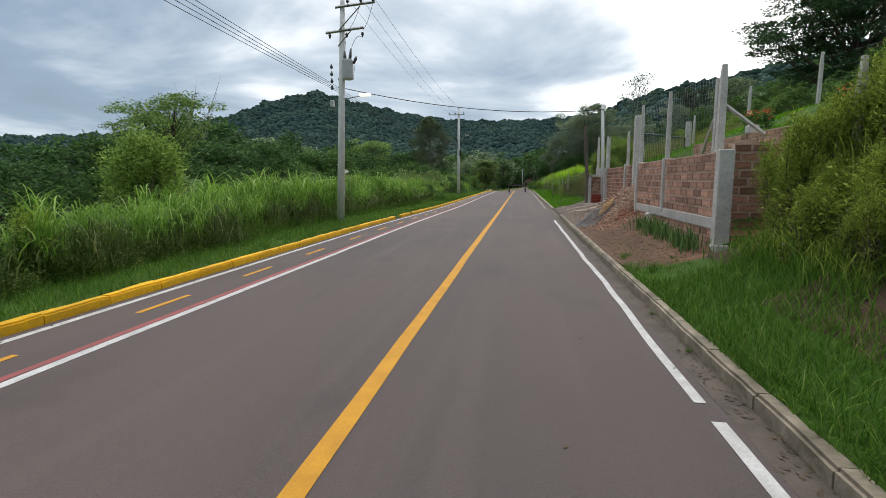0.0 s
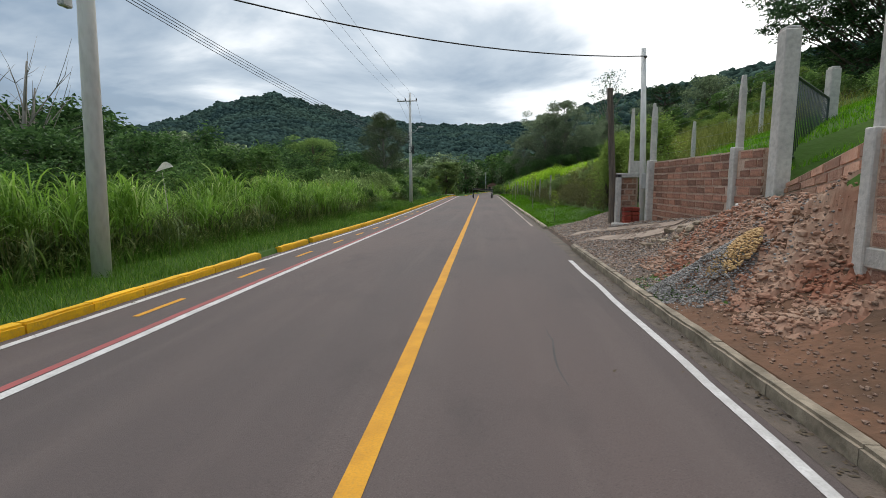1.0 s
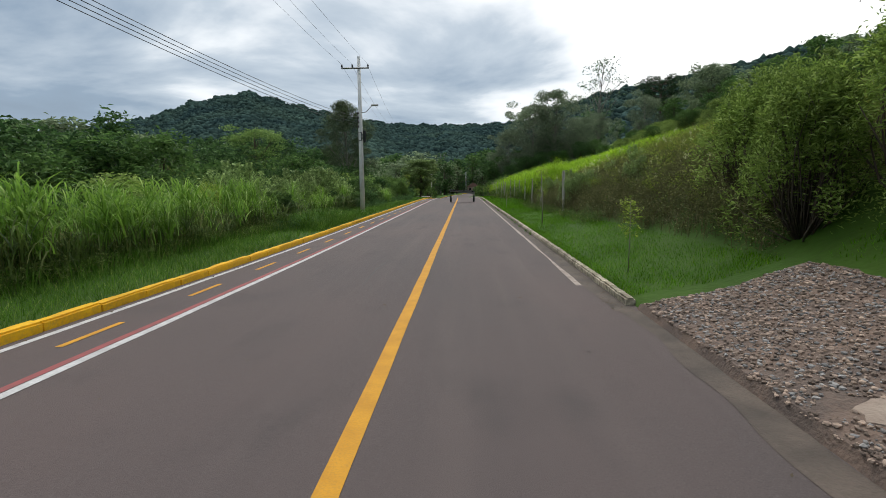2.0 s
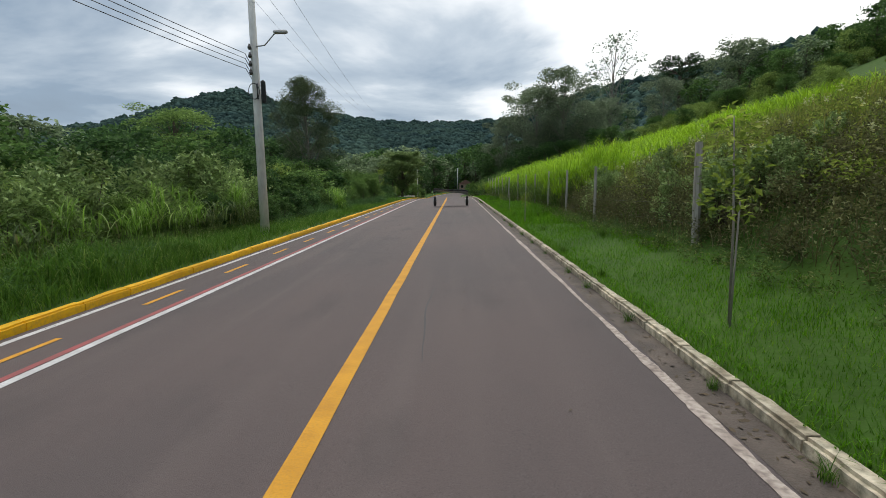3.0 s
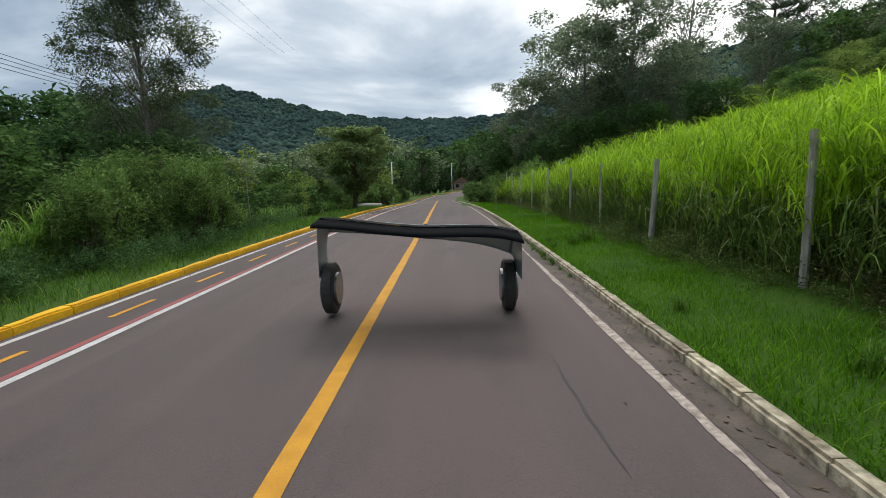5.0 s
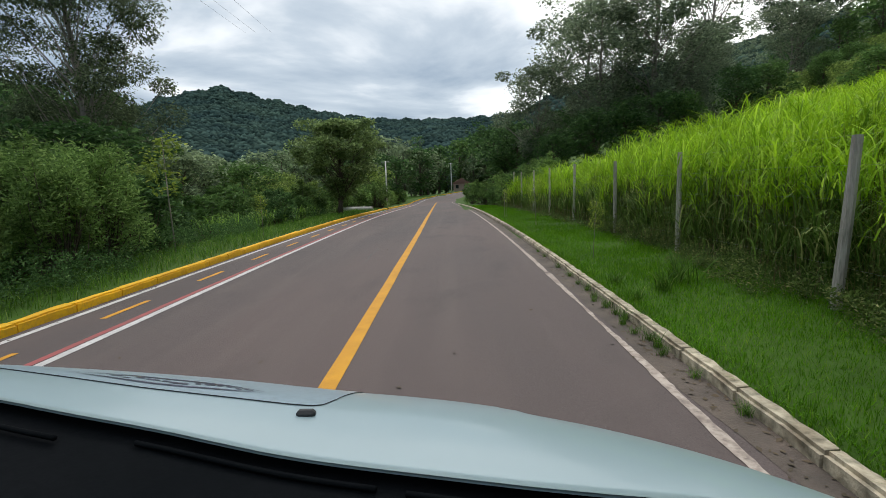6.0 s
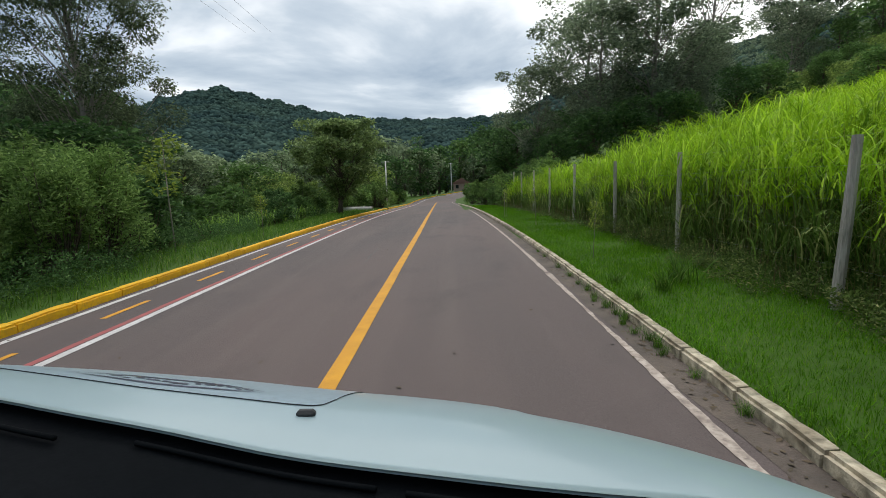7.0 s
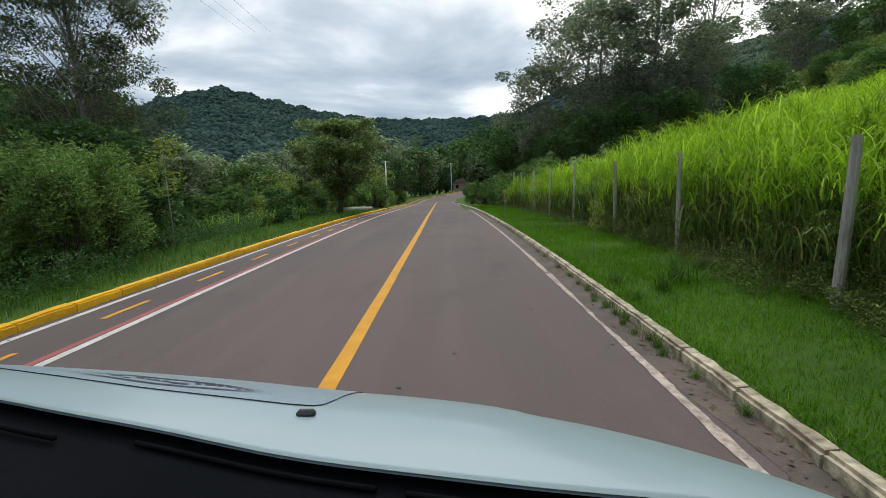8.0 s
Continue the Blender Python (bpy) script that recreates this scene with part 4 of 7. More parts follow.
def araucaria(name, label, height, seed):
    rng = np.random.default_rng(seed)
    root = thing(name, label, "tree", "umbrella pines")
    runs, cs, rs = [([(0, 0, -.2), (0.1, 0, height * 0.5), (0, 0, height * 0.95)], [0.36, 0.28, 0.14])], [], []
    for tier, (zz, reach) in enumerate([(0.7, 2.6), (0.78, 3.8), (0.87, 4.2), (0.95, 3.0)]):
        for k in range(11):
            w = k * 2 * math.pi / 11 + tier * 0.4 + rng.normal() * 0.12
            r = reach * (0.8 + 0.3 * rng.random())
            e = (math.cos(w) * r, math.sin(w) * r, height * zz + 0.28 * r)
            runs.append((limb((0, 0, height * zz - 0.3), e, 0.12, rng, 4), [0.09, 0.07, 0.05, 0.03]))
            for s in (1.0, 0.72):
                cs.append((e[0] * s, e[1] * s, height * zz + 0.28 * r * s ** 1.5))
                rs.append(0.75)
    tubes("trunk", runs, BARK, root, sides=6)
    v, t = leaf_cloud(cs, rs, 70, 0.42, 0.6, -0.2, rng, 0.2)
    big_mesh("crown", v, t, LEAF_PINE, root)
    return root


pine = araucaria("umbrella_pine", "dark umbrella-shaped araucaria pine on the hill", 15.5, 17)
put(pine, 39.5, 128, 1.02, 0.0, 6.0)

dome = tree("dome_tree", "large round-headed dark tree on the hill", 16.5, 6.2, 0.15, 18, LEAF_WOOD, BARK, clumps=95, per=120, leaf=0.4, clump=1.5, top_wide=0.55)
put(dome, 44.5, 117.5, 0.93, 0.0, 6.6)

# kinds that make up the woods
WOODS = "trees of the valley woods"
kinds = [
    tree("woodland_tree", "broad dark green woodland tree", 8.0, 3.3, 0.18, 21, LEAF_DARK, BARK, clumps=54, per=62, leaf=0.37, clump=1.1, top_wide=0.5, group=WOODS),
    tree("woodland_tree", "broad mid green woodland tree", 7.2, 3.2, 0.15, 22, LEAF_MID, BARK, clumps=54, per=62, leaf=0.37, clump=1.1, top_wide=0.5, group=WOODS),
    tree("woodland_tree", "light green rounded woodland tree", 6.2, 2.8, 0.12, 23, LEAF_BELT, BARK, clumps=46, per=60, leaf=0.35, clump=1.0, top_wide=0.5, group=WOODS),
    tree("woodland_tree", "narrow dark woodland tree", 9.0, 2.2, 0.12, 24, LEAF_DARK, BARK, clumps=46, per=60, leaf=0.36, clump=1.0, top_wide=0.35, group=WOODS),
    tree("woodland_tree", "grey-green woodland tree with a loose crown", 9.0, 3.2, 0.3, 25, LEAF_GREY, PALE_BARK, clumps=34, per=52, leaf=0.42, clump=1.0, top_wide=0.6, group=WOODS),
    tree("woodland_tree", "tall mid green tree with tiered grey-green foliage", 8.2, 2.9, 0.2, 26, LEAF_WOOD, BARK, clumps=56, per=50, leaf=0.38, clump=0.95, top_wide=0.55, flat=0.45, group=WOODS),
]
far_kinds = [tree("far_tree", "", 8.0, 3.2, 0.15, 27, LEAF_MID, BARK, clumps=34, per=26, leaf=0.62, clump=1.15, top_wide=0.5),
             tree("far_tree", "", 8.6, 2.9, 0.15, 28, LEAF_DARK, BARK, clumps=34, per=26, leaf=0.62, clump=1.15, top_wide=0.45),
             tree("far_tree", "", 8.2, 3.2, 0.2, 29, LEAF_WOOD, BARK, clumps=34, per=26, leaf=0.6, clump=1.1, top_wide=0.55)]
rng = random.Random(5)
used = [False] * len(kinds)


BUILD = [0.8, 0.72, 0.65, 0.7, 0.65, 0.85, 1.05, 1.1, 1.05]          # usual share of each kind's full height


far_spots = []


def wood(k, x, y, size, sink=0.0):
    size *= BUILD[k]
    if k >= 6:
        far_spots.append((k, x, y, size, rng.uniform(0, 6.28)))
        return None
    if used[k]:
        return place(kinds[k], x, y, size, None, rng, sink, wide=rng.uniform(0.9, 1.2))
    used[k] = True
    return put(kinds[k], x, y, size, rng.uniform(0, 6), sink)


# belt on the valley side in three uneven rows, higher behind
for row, (x0, step, size) in enumerate([(-16.5, 3.3, 0.85), (-23.5, 3.4, 1.3), (-34, 3.9, 1.7)]):
    y = -4.0 + row
    while y < 112:
        x = x0 + rng.gauss(0, 1.3) - (2.5 if y < 16 else 0)
        wood(rng.choice([0, 1, 1, 2, 2, 2, 5, 3]), x, y + rng.uniform(-1, 1), size * rng.uniform(0.72, 1.15) * float(np.interp(y, [20, 40, 52], [0.58, 0.9, 1.08])))
        y += step * rng.uniform(0.7, 1.3)
# far belt on the left, at the bend and beyond
for k in range(95):
    a = -0.72 + 0.85 * (k % 24 + rng.random()) / 24
    d = 44 + 24 * (k // 24) + rng.uniform(0, 22)
    x, y = d * math.sin(a), 70 + d * math.cos(a)
    if -7 < x - float(bend(y)) < 5.5:
        continue
    wood(rng.choice([6, 6, 7, 8, 8] if d > 70 else [0, 1, 2, 5, 5]), x, y, rng.uniform(0.7, 1.1) * (1 + d / 500))
for k in range(60):
    x, y = rng.uniform(-45, 45), rng.uniform(186, 225)
    if not -9 < x - float(bend(y)) < 6 and not (y < 200 and -6 < x < 10):
        wood(rng.choice([6, 7, 8]), x, y, rng.uniform(1.3, 1.9))
# wood at the head of the field on the right: tall trees with fine tiered foliage, low growth between them
EDGE = "tall trees at the head of the field"
edge_kinds = [
    tree("field_tree", "tall grey-green tree with fine tiered foliage", 10.0, 3.3, 0.2, 61, LEAF_EDGE, PALE_BARK, clumps=60, per=230, leaf=0.18, clump=0.85, top_wide=0.6, flat=0.6, trunk=0.02, group=EDGE),
    tree("field_tree", "tall grey-green tree with an open domed crown", 10.0, 3.6, 0.28, 62, LEAF_EDGE, PALE_BARK, clumps=52, per=230, leaf=0.18, clump=0.95, top_wide=0.7, flat=0.55, trunk=0.018, group=EDGE),
]
edge_used = [False, False]
for x, y, s, k in [(7.6, 112, 1.05, 0), (11.0, 108, 1.3, 1), (14.6, 106, 1.42, 0), (17.2, 107, 0.95, 1), (12.6, 115, 1.4, 0), (33.5, 121, 1.25, 1), (20.5, 112, 0.95, 1), (24.5, 118, 1.05, 0)]:
    if edge_used[k]:
        place(edge_kinds[k], x, y, s, None, rng, max(0, 0.22 * (x - 14)))
    else:
        edge_used[k] = True
        put(edge_kinds[k], x, y, s, 1.0)
for x, y, s, k in [(7.6, 107, .62, 0), (9.4, 104, .7, 0), (11.4, 103, .7, 3), (13.2, 101.5, .62, 0), (15, 102, .66, 1), (17.6, 101, .6, 0), (19.8, 101.5, .66, 1), (22.6, 99.5, .45, 2), (26, 99, .5, 2), (28.5, 97, .5, 2), (7.2, 112, .8, 3), (6.8, 119, .9, 0),
                   (10.5, 117, 1.0, 0), (14.5, 110, .95, 0), (29.5, 103, .55, 2), (37, 96, .8, 1), (41, 92, .85, 2), (39, 86, .7, 1), (44, 88, .8, 2), (36, 80, .55, 2), (42, 78, .65, 1), (33, 92, .6, 2), (6.6, 127, .9, 1)]:
    wood(k, x, y, s)
# slope above the building site and the bank
for k in range(26):
    y = rng.uniform(14, 50)
    x = rng.uniform(20, 60)
    wood(rng.choice([0, 1, 1, 2, 3]), x, y, rng.uniform(0.3, 0.45) * (0.55 + x / 60), 0.3)
for k in range(70):
    y = rng.uniform(52, 100)
    x = rng.uniform(25, 50)
    wood(rng.choice([1, 2, 2, 2]), x, y, rng.uniform(0.34, 0.5), 0.3)
for k in range(90):
    x, y = 19 + k * 0.4 + rng.uniform(-1, 1), rng.uniform(92, 112)
    wood(rng.choice([2, 2, 2, 1]), x, y, rng.uniform(0.36, 0.52), 0.3)
# broad dark trees close behind the tall grass
for x, y, z in [(-32.4, 45.6, 1.55), (-31.5, 47.8, 1.65), (-29, 43.5, 1.3), (-33.5, 53, 1.5), (-30, 56.5, 1.35)]:
    wood(0, x, y, z)
for x, y, z in [(-15.5, 13.5, .55), (-17.5, 17, .62), (-19.5, 12.5, .66), (-20.5, 20.5, .66), (-22.5, 16, .7)]:
    wood(0, x, y, z)
for k, x, y, z in [(0, -11.6, 64.2, .62), (2, -12.4, 70, .95), (1, -13, 75, .8), (2, -11.8, 88, .8), (5, -12.6, 93, .6), (1, -11.5, 97, .7), (0, -12.8, 58, .6), (2, -13.5, 53, .75), (1, -12.5, 83.5, .7)]:
    wood(k, x, y, z)
for x, y, z in [(-14.5, 90, .85), (-18.5, 88.5, .95), (-16, 95, .8), (-20.5, 93, .9)]:
    wood(0, x, y, z)
for x, y, z in [(-21, 36, .95), (-24, 38, 1.1), (-19.5, 31.5, .7)]:
    wood(0, x, y, z)
for k in range(64):
    x, y = rng.uniform(34, 92), rng.uniform(92, 150)
    wood(rng.choice([6, 7, 8]), x, y, rng.uniform(0.4, 0.65), 0.3)


def join_far_woods():
    """The distant woods, past counting, as one mesh; the patterns they were taken from go."""
    mats = [BARK, LEAF_MID, LEAF_DARK, LEAF_WOOD]
    data = []
    for kind in far_kinds:
        pieces = []
        for ob in list(kind.children):
            me = ob.data
            v = np.array([p.co[:] for p in me.vertices])
            t = np.array([p.vertices[:] for p in me.polygons])
            pieces.append((v, t, mats.index(me.materials[0])))
            bpy.data.objects.remove(ob)
        bpy.data.objects.remove(kind)
        data.append(pieces)
    V, T, M, n = [], [], [], 0
    for k, x, y, size, yaw in far_spots:
        c, q = math.cos(yaw) * size, math.sin(yaw) * size
        turn = np.array([[c, -q, 0], [q, c, 0], [0, 0, size]])
        at = np.array([x, y, land(x, y) - 0.2])
        for v, t, m in data[k - 6]:
            V.append(v @ turn.T + at)
            T.append(t + n)
            M.append(np.full(len(t), m))
            n += len(v)
    ob = big_mesh("far_woods", np.concatenate(V), np.concatenate(T), BARK)
    for m in mats[1:]:
        ob.data.materials.append(m)
    ob.data.polygons.foreach_set("material_index", np.concatenate(M).astype(np.int32))
    tagged(ob, "distant mixed green woods round the valley", "woods", kind="stuff")


join_far_woods()

# ---------------------------------------------------------------- shrubs and grass near the road
SHRUBS = "roadside shrubs"
sh = [
    shrub("shrub", "pale olive flowering shrub on the roadside", 2.6, 1.25, 31, LEAF_OLIVE, clumps=32, per=72, leaf=0.155, group=SHRUBS, plume=0.5),
    shrub("shrub", "leafy mid green shrub on the roadside", 2.1, 1.2, 32, LEAF_MID, clumps=28, per=76, leaf=0.165, group=SHRUBS, aspect=0.5),
    shrub("shrub", "dark green roadside shrub", 2.0, 1.2, 33, LEAF_DARK, clumps=28, per=76, leaf=0.165, group=SHRUBS, aspect=0.5),
    shrub("shrub", "light green bushy roadside shrub", 2.3, 1.3, 34, LEAF_LIGHT, clumps=28, per=76, leaf=0.155, group=SHRUBS),
]
sh.append(shrub("shrub", "soft olive-green willowy shrub beside the kerb", 2.3, 1.15, 35, LEAF_SOFT, clumps=60, per=105, leaf=0.125, aspect=0.3, group=SHRUBS, plume=0.2))
sh.append(shrub("shrub", "tall yellowish weedy bush on the bank", 1.7, 0.6, 36, WEED, clumps=34, per=150, leaf=0.06, aspect=0.2, clump=0.26, group=SHRUBS, plume=0.8))
sh.append(shrub("shrub", "soft green feathery bush beside the kerb", 2.3, 1.2, 37, LEAF_LIGHT, clumps=70, per=130, leaf=0.1, aspect=0.3, group=SHRUBS, plume=0.3))
sh.append(shrub("shrub", "light yellowish green willowy hedge bush", 2.4, 1.1, 38, LEAF_HEDGE, clumps=80, per=150, leaf=0.085, aspect=0.28, clump=0.34, group=SHRUBS, plume=0.4))
sused = [False] * len(sh)


SPAN = [1.25, 0.95, 1.1, 1.0, 0.9, 0.8, 0.95, 0.92]


def bush(k, x, y, size, sink=0.05):
    size *= SPAN[k]
    if sused[k]:
        return place(sh[k], x, y, size, None, rng, sink, wide=rng.uniform(0.9, 1.25))
    sused[k] = True
    return put(sh[k], x, y, size, rng.uniform(0, 6), sink)


# light shrub standing out of the tall grass on the left, and thicket along the verge
for x, y, s, k in [(-12.6, 18.0, 1.75, 7), (-13.4, 18.9, 1.5, 7), (-11.5, 11, 1.0, 3), (-12.5, 6.5, 1.1, 2), (-7.75, 9.9, 0.9, 5), (-8.3, 9.2, 0.6, 1), (-7.7, 8.6, 0.5, 2), (-9.6, 8.5, 0.75, 0), (-10.6, 3.5, .9, 1)]:
    bush(k, x, y, s)
for k in range(92):
    y = rng.uniform(54, 104)
    if 72 < y < 85:
        continue
    edge = -8.2 if y > 58 else -8.6
    x = edge - abs(rng.gauss(0, 1)) * 2.3
    kind = rng.choice([0, 0, 1, 3]) if y < 56 else rng.choice([1, 1, 2, 3, 1])
    bush(kind, x, y, rng.uniform(0.55, 0.8) * (0.9 if x > -9.5 else 1.3))
for x, y, s, k in [(-8.8, 48, .6, 0), (-8.9, 57.5, .68, 0), (-9.8, 58.5, .85, 0), (-7.7, 75.3, .8, 6), (-8.0, 76.4, .95, 6), (-8.3, 77.8, 1.0, 6), (-8.6, 62.5, .9, 1), (-9.2, 66.5, 1.2, 1), (-9.7, 68.5, 1.3, 3), (-10.2, 70.5, 1.25, 1), (-9.0, 71.5, 1.1, 2), (-10.4, 66, 1.3, 1), (-8.7, 52, .7, 4), (-8.8, 50, .75, 4), (-7.5, 79.0, .95, 6), (-7.6, 80.3, 1.05, 6), (-8.5, 81.0, 1.15, 6), (-9.6, 80.2, 1.3, 6), (-8.6, 83.2, .75, 2), (-9.9, 82.6, 1.1, 2), (-9.2, 85.0, 1.0, 2), (-9.6, 42.5, .8, 2), (-9.2, 44.5, .8, 0), (-10.8, 46, .85, 1), (-8.9, 47, .62, 0), (-9.5, 49.4, .8, 0), (-9.1, 51.6, .75, 0), (-10.4, 45, .9, 0), (-8.5, 45.2, .6, 2), (-9.4, 41.6, 1.5, 5), (-10.2, 43.2, 1.6, 5), (-9.0, 55.4, .8, 0), (-10.2, 52.5, 1.0, 1), (-9.5, 84, 1.1, 1)]:
    bush(k, x, y, s)
for k in range(26):
    y = 4.5 + k * 0.27
    bush(5, rng.uniform(4.0, 5.6), y, rng.uniform(0.95, 1.3))
for k in range(12):
    bush(5, rng.uniform(3.55, 4.2), 8.4 + k * 0.3, rng.uniform(0.45, 0.75))
for k in range(12):
    bush(5, 4.1 + 0.1 * k, rng.uniform(11.0, 12.0), rng.uniform(0.85, 1.15))
for k in range(16):
    bush(rng.choice([2, 6, 6, 1]), rng.uniform(-10, -8.2), rng.uniform(43, 59), rng.uniform(0.5, 0.75))
for k in range(16):
    bush(rng.choice([1, 1, 2, 3]), rng.uniform(-8.0, -7.3), 56.5 + k * 1.0, rng.uniform(0.48, 0.68))
# along the far kerb and at the bend
for k in range(34):
    y = 104 + k * 1.6
    x = float(bend(y)) - rng.uniform(7.0, 10.5)
    if abs(y - 104.6) > 1.8 or x < -9:
        bush(rng.choice([3, 3, 1, 4]), x, y, rng.uniform(0.6, 1.05))
for x, y, z, k in [(3.4, 109, .75, 1), (3.1, 113, .85, 3), (3.0, 117, .95, 1), (2.7, 121, 1.0, 3), (2.5, 125, 1.1, 1), (2.6, 130, 1.2, 1), (-7.5, 116.5, 1.0, 3), (-7.3, 119.8, 1.0, 3), (-7.9, 113.5, .9, 1), (-9.0, 121, 1.2, 1)]:
    bush(k, x, y, z)
# hedge by the wooden post and on the bank
for k in range(7):
    y = 29.3 + k * 0.9
    bush(7, 4.5 + rng.uniform(-0.4, 0.8), y, rng.uniform(0.82, 1.0) * (0.8 if k < 2 else 1.05))
for k in range(20):
    y = rng.uniform(40, 57)
    x = rng.uniform(4.4, 6.2)
    bush(rng.choice([0, 0, 0, 3]), x, y, rng.uniform(0.25, 0.38))
for k in range(14):
    y = rng.uniform(-3, 11.3)
    x = rng.uniform(4.4, 7.5)
    bush(rng.choice([3, 3, 0, 0]), x, y, rng.uniform(0.25, 0.4))
for k in range(30):
    y = rng.uniform(14, 40)
    x = rng.uniform(11.5, 19)
    bush(rng.choice([1, 2, 3, 3]), x, y, rng.uniform(0.4, 0.75))
for k in range(12):
    bush(rng.choice([1, 2, 3]), rng.uniform(3.6, 6), rng.uniform(96, 118), rng.uniform(0.7, 1.1))

R = np.random.default_rng(8)


def stuff(name, label, category, sets, material):
    v, t = joined(sets)
    return tagged(big_mesh(name, v, t, material), label, category, kind="stuff")


BARE = [(3.3, 7.6, 0.25, 0.8), (3.75, 11.9, 0.75, 0.85)]          # worn places where the soil shows


def scatter(n, x0, x1, y0, y1, bias=1.0):
    x = x0 + (x1 - x0) * R.random(n) ** bias
    y = y0 + (y1 - y0) * R.random(n)
    x = x + bend(y)
    bare = np.zeros(n, bool)
    for bx, by, rx, ry in BARE:
        bare |= ((x - bx) / rx) ** 2 + ((y - by) / ry) ** 2 < 0.4 + 0.9 * R.random(n)
    x, y = x[~bare], y[~bare]
    return x, y, land_many(x, y) - 0.02


def grass(n, x0, x1, y0, y1, height, width, lean=0.5, segs=2, droop=0.0, bias=1.0, low=0.0):
    x, y, z = scatter(n, x0, x1, y0, y1, bias)
    return blades(x, y, z, height, width, R, lean, segs, droop, low)


def cane(n, x0, x1, y0, y1, height, length, width, bias=1.0, lo=0.15, hi=0.75):
    """Leaves that spring from tall stalks at every height and arch over."""
    x, y, z = scatter(n, x0, x1, y0, y1, bias)
    clump = 0.75 + 0.35 * np.array([noise.noise((a * 0.7, b * 0.7, 2.0)) for a, b in zip(x, y)])
    n = len(x)
    z = z + height * clump * (lo + (hi - lo) * R.random(n) ** 0.7)
    return blades(x, y, z, length * np.ones(n), width, R, 0.9, 4, 0.45)


def cane_clumps(n, per, x0, x1, y0, y1, height, length, width, bias=1.0, lo=0.0, hi=0.8):
    """Separate clumps, each a sheaf of long leaves that arch out and droop."""
    cx, cy, cz = scatter(n, x0, x1, y0, y1, bias)
    n = len(cx)
    k = np.repeat(np.arange(n), per)
    hh = height * (0.55 + 0.75 * R.random(n))
    x = cx[k] + R.normal(size=len(k)) * 0.13
    y = cy[k] + R.normal(size=len(k)) * 0.13
    z = cz[k] + hh[k] * (lo + (hi - lo) * R.random(len(k)) ** 0.75)
    return blades(x, y, z, length * (0.75 + 0.5 * R.random(n))[k], width, R, 1.0, 5, 0.62)


# mown verge on the right, long grass on the left verge
stuff("lawn", "bright green mown grass verge beside the kerb", "grass", [
    grass(90000, 1.86, 3.9, 31.5, 72, 0.08, 0.014, 0.7, 1), grass(90000, 1.86, 3.9, 72, 112, 0.08, 0.016, 0.7, 1),
    grass(50000, 1.86, 3.9, 69, 84, 0.06, 0.011, 0.8, 1), grass(9000, 1.9, 3.9, 54, 70, 0.22, 0.012, 0.8, 3, 0.2), grass(5200, 2.3, 3.95, 57, 67, 0.4, 0.014, 0.8, 3, 0.35), cane_clumps(46, 36, 2.5, 3.9, 57.5, 66.5, 0.35, 0.42, 0.018, hi=0.5), grass(12000, 1.82, 2.05, 31.5, 105, 0.13, 0.01, 1.0, 2, 0.3)], LAWN)
stuff("verge_grass", "long soft grass on the verge behind the yellow kerb", "grass", [
    grass(26000, -7.4, -5.68, 0, 40, 0.2, 0.012, 0.8, 2, 0.15), grass(22000, -7.6, -5.68, 40, 112, 0.24, 0.016, 0.8, 2, 0.15),
    grass(9000, -7.8, -6.0, 48, 70, 0.45, 0.016, 0.7, 3, 0.3), grass(2600, -7.2, -5.75, 42.5, 49, 0.5, 0.016, 0.8, 3, 0.35), cane_clumps(60, 40, -7.6, -6.1, 42.5, 49, 0.7, 0.6, 0.02, hi=0.5), grass(12000, -9, -7.2, 0, 60, 0.5, 0.02, 0.6, 3, 0.25)], VERGE)
stuff("bank_grass", "lush long grass on the bank at the roadside", "grass", [
    grass(5000, 1.76, 2.0, -3, 12.4, 0.15, 0.011, 1.0, 2, 0.3), grass(24000, 1.9, 3.6, -4, 10.9, 0.22, 0.012, 0.8, 2, 0.2), grass(16000, 3.0, 7.0, -4, 12.0, 0.5, 0.016, 0.6, 3, 0.3), grass(900, 2.0, 2.9, 12.2, 16, 0.1, 0.01, 0.8, 2, 0.2),
    grass(700, 1.9, 2.8, 10.5, 12.4, 0.13, 0.012, 0.8, 2, 0.2)], VERGE)
stuff("garden_lawn", "smooth green garden lawn behind the brick wall", "grass", [grass(16000, 5.7, 10.5, 12.5, 21, 0.1, 0.03, 0.6, 1), grass(22000, 4.05, 10.5, 21.5, 31, 0.1, 0.03, 0.6, 1)], LAWN)


def stalks(n, x0, x1, y0, y1, height, width, bias=1.0):
    x, y, z = scatter(n, x0, x1, y0, y1, bias)
    return blades(x, y, z, height, width, R, 0.12, 2)


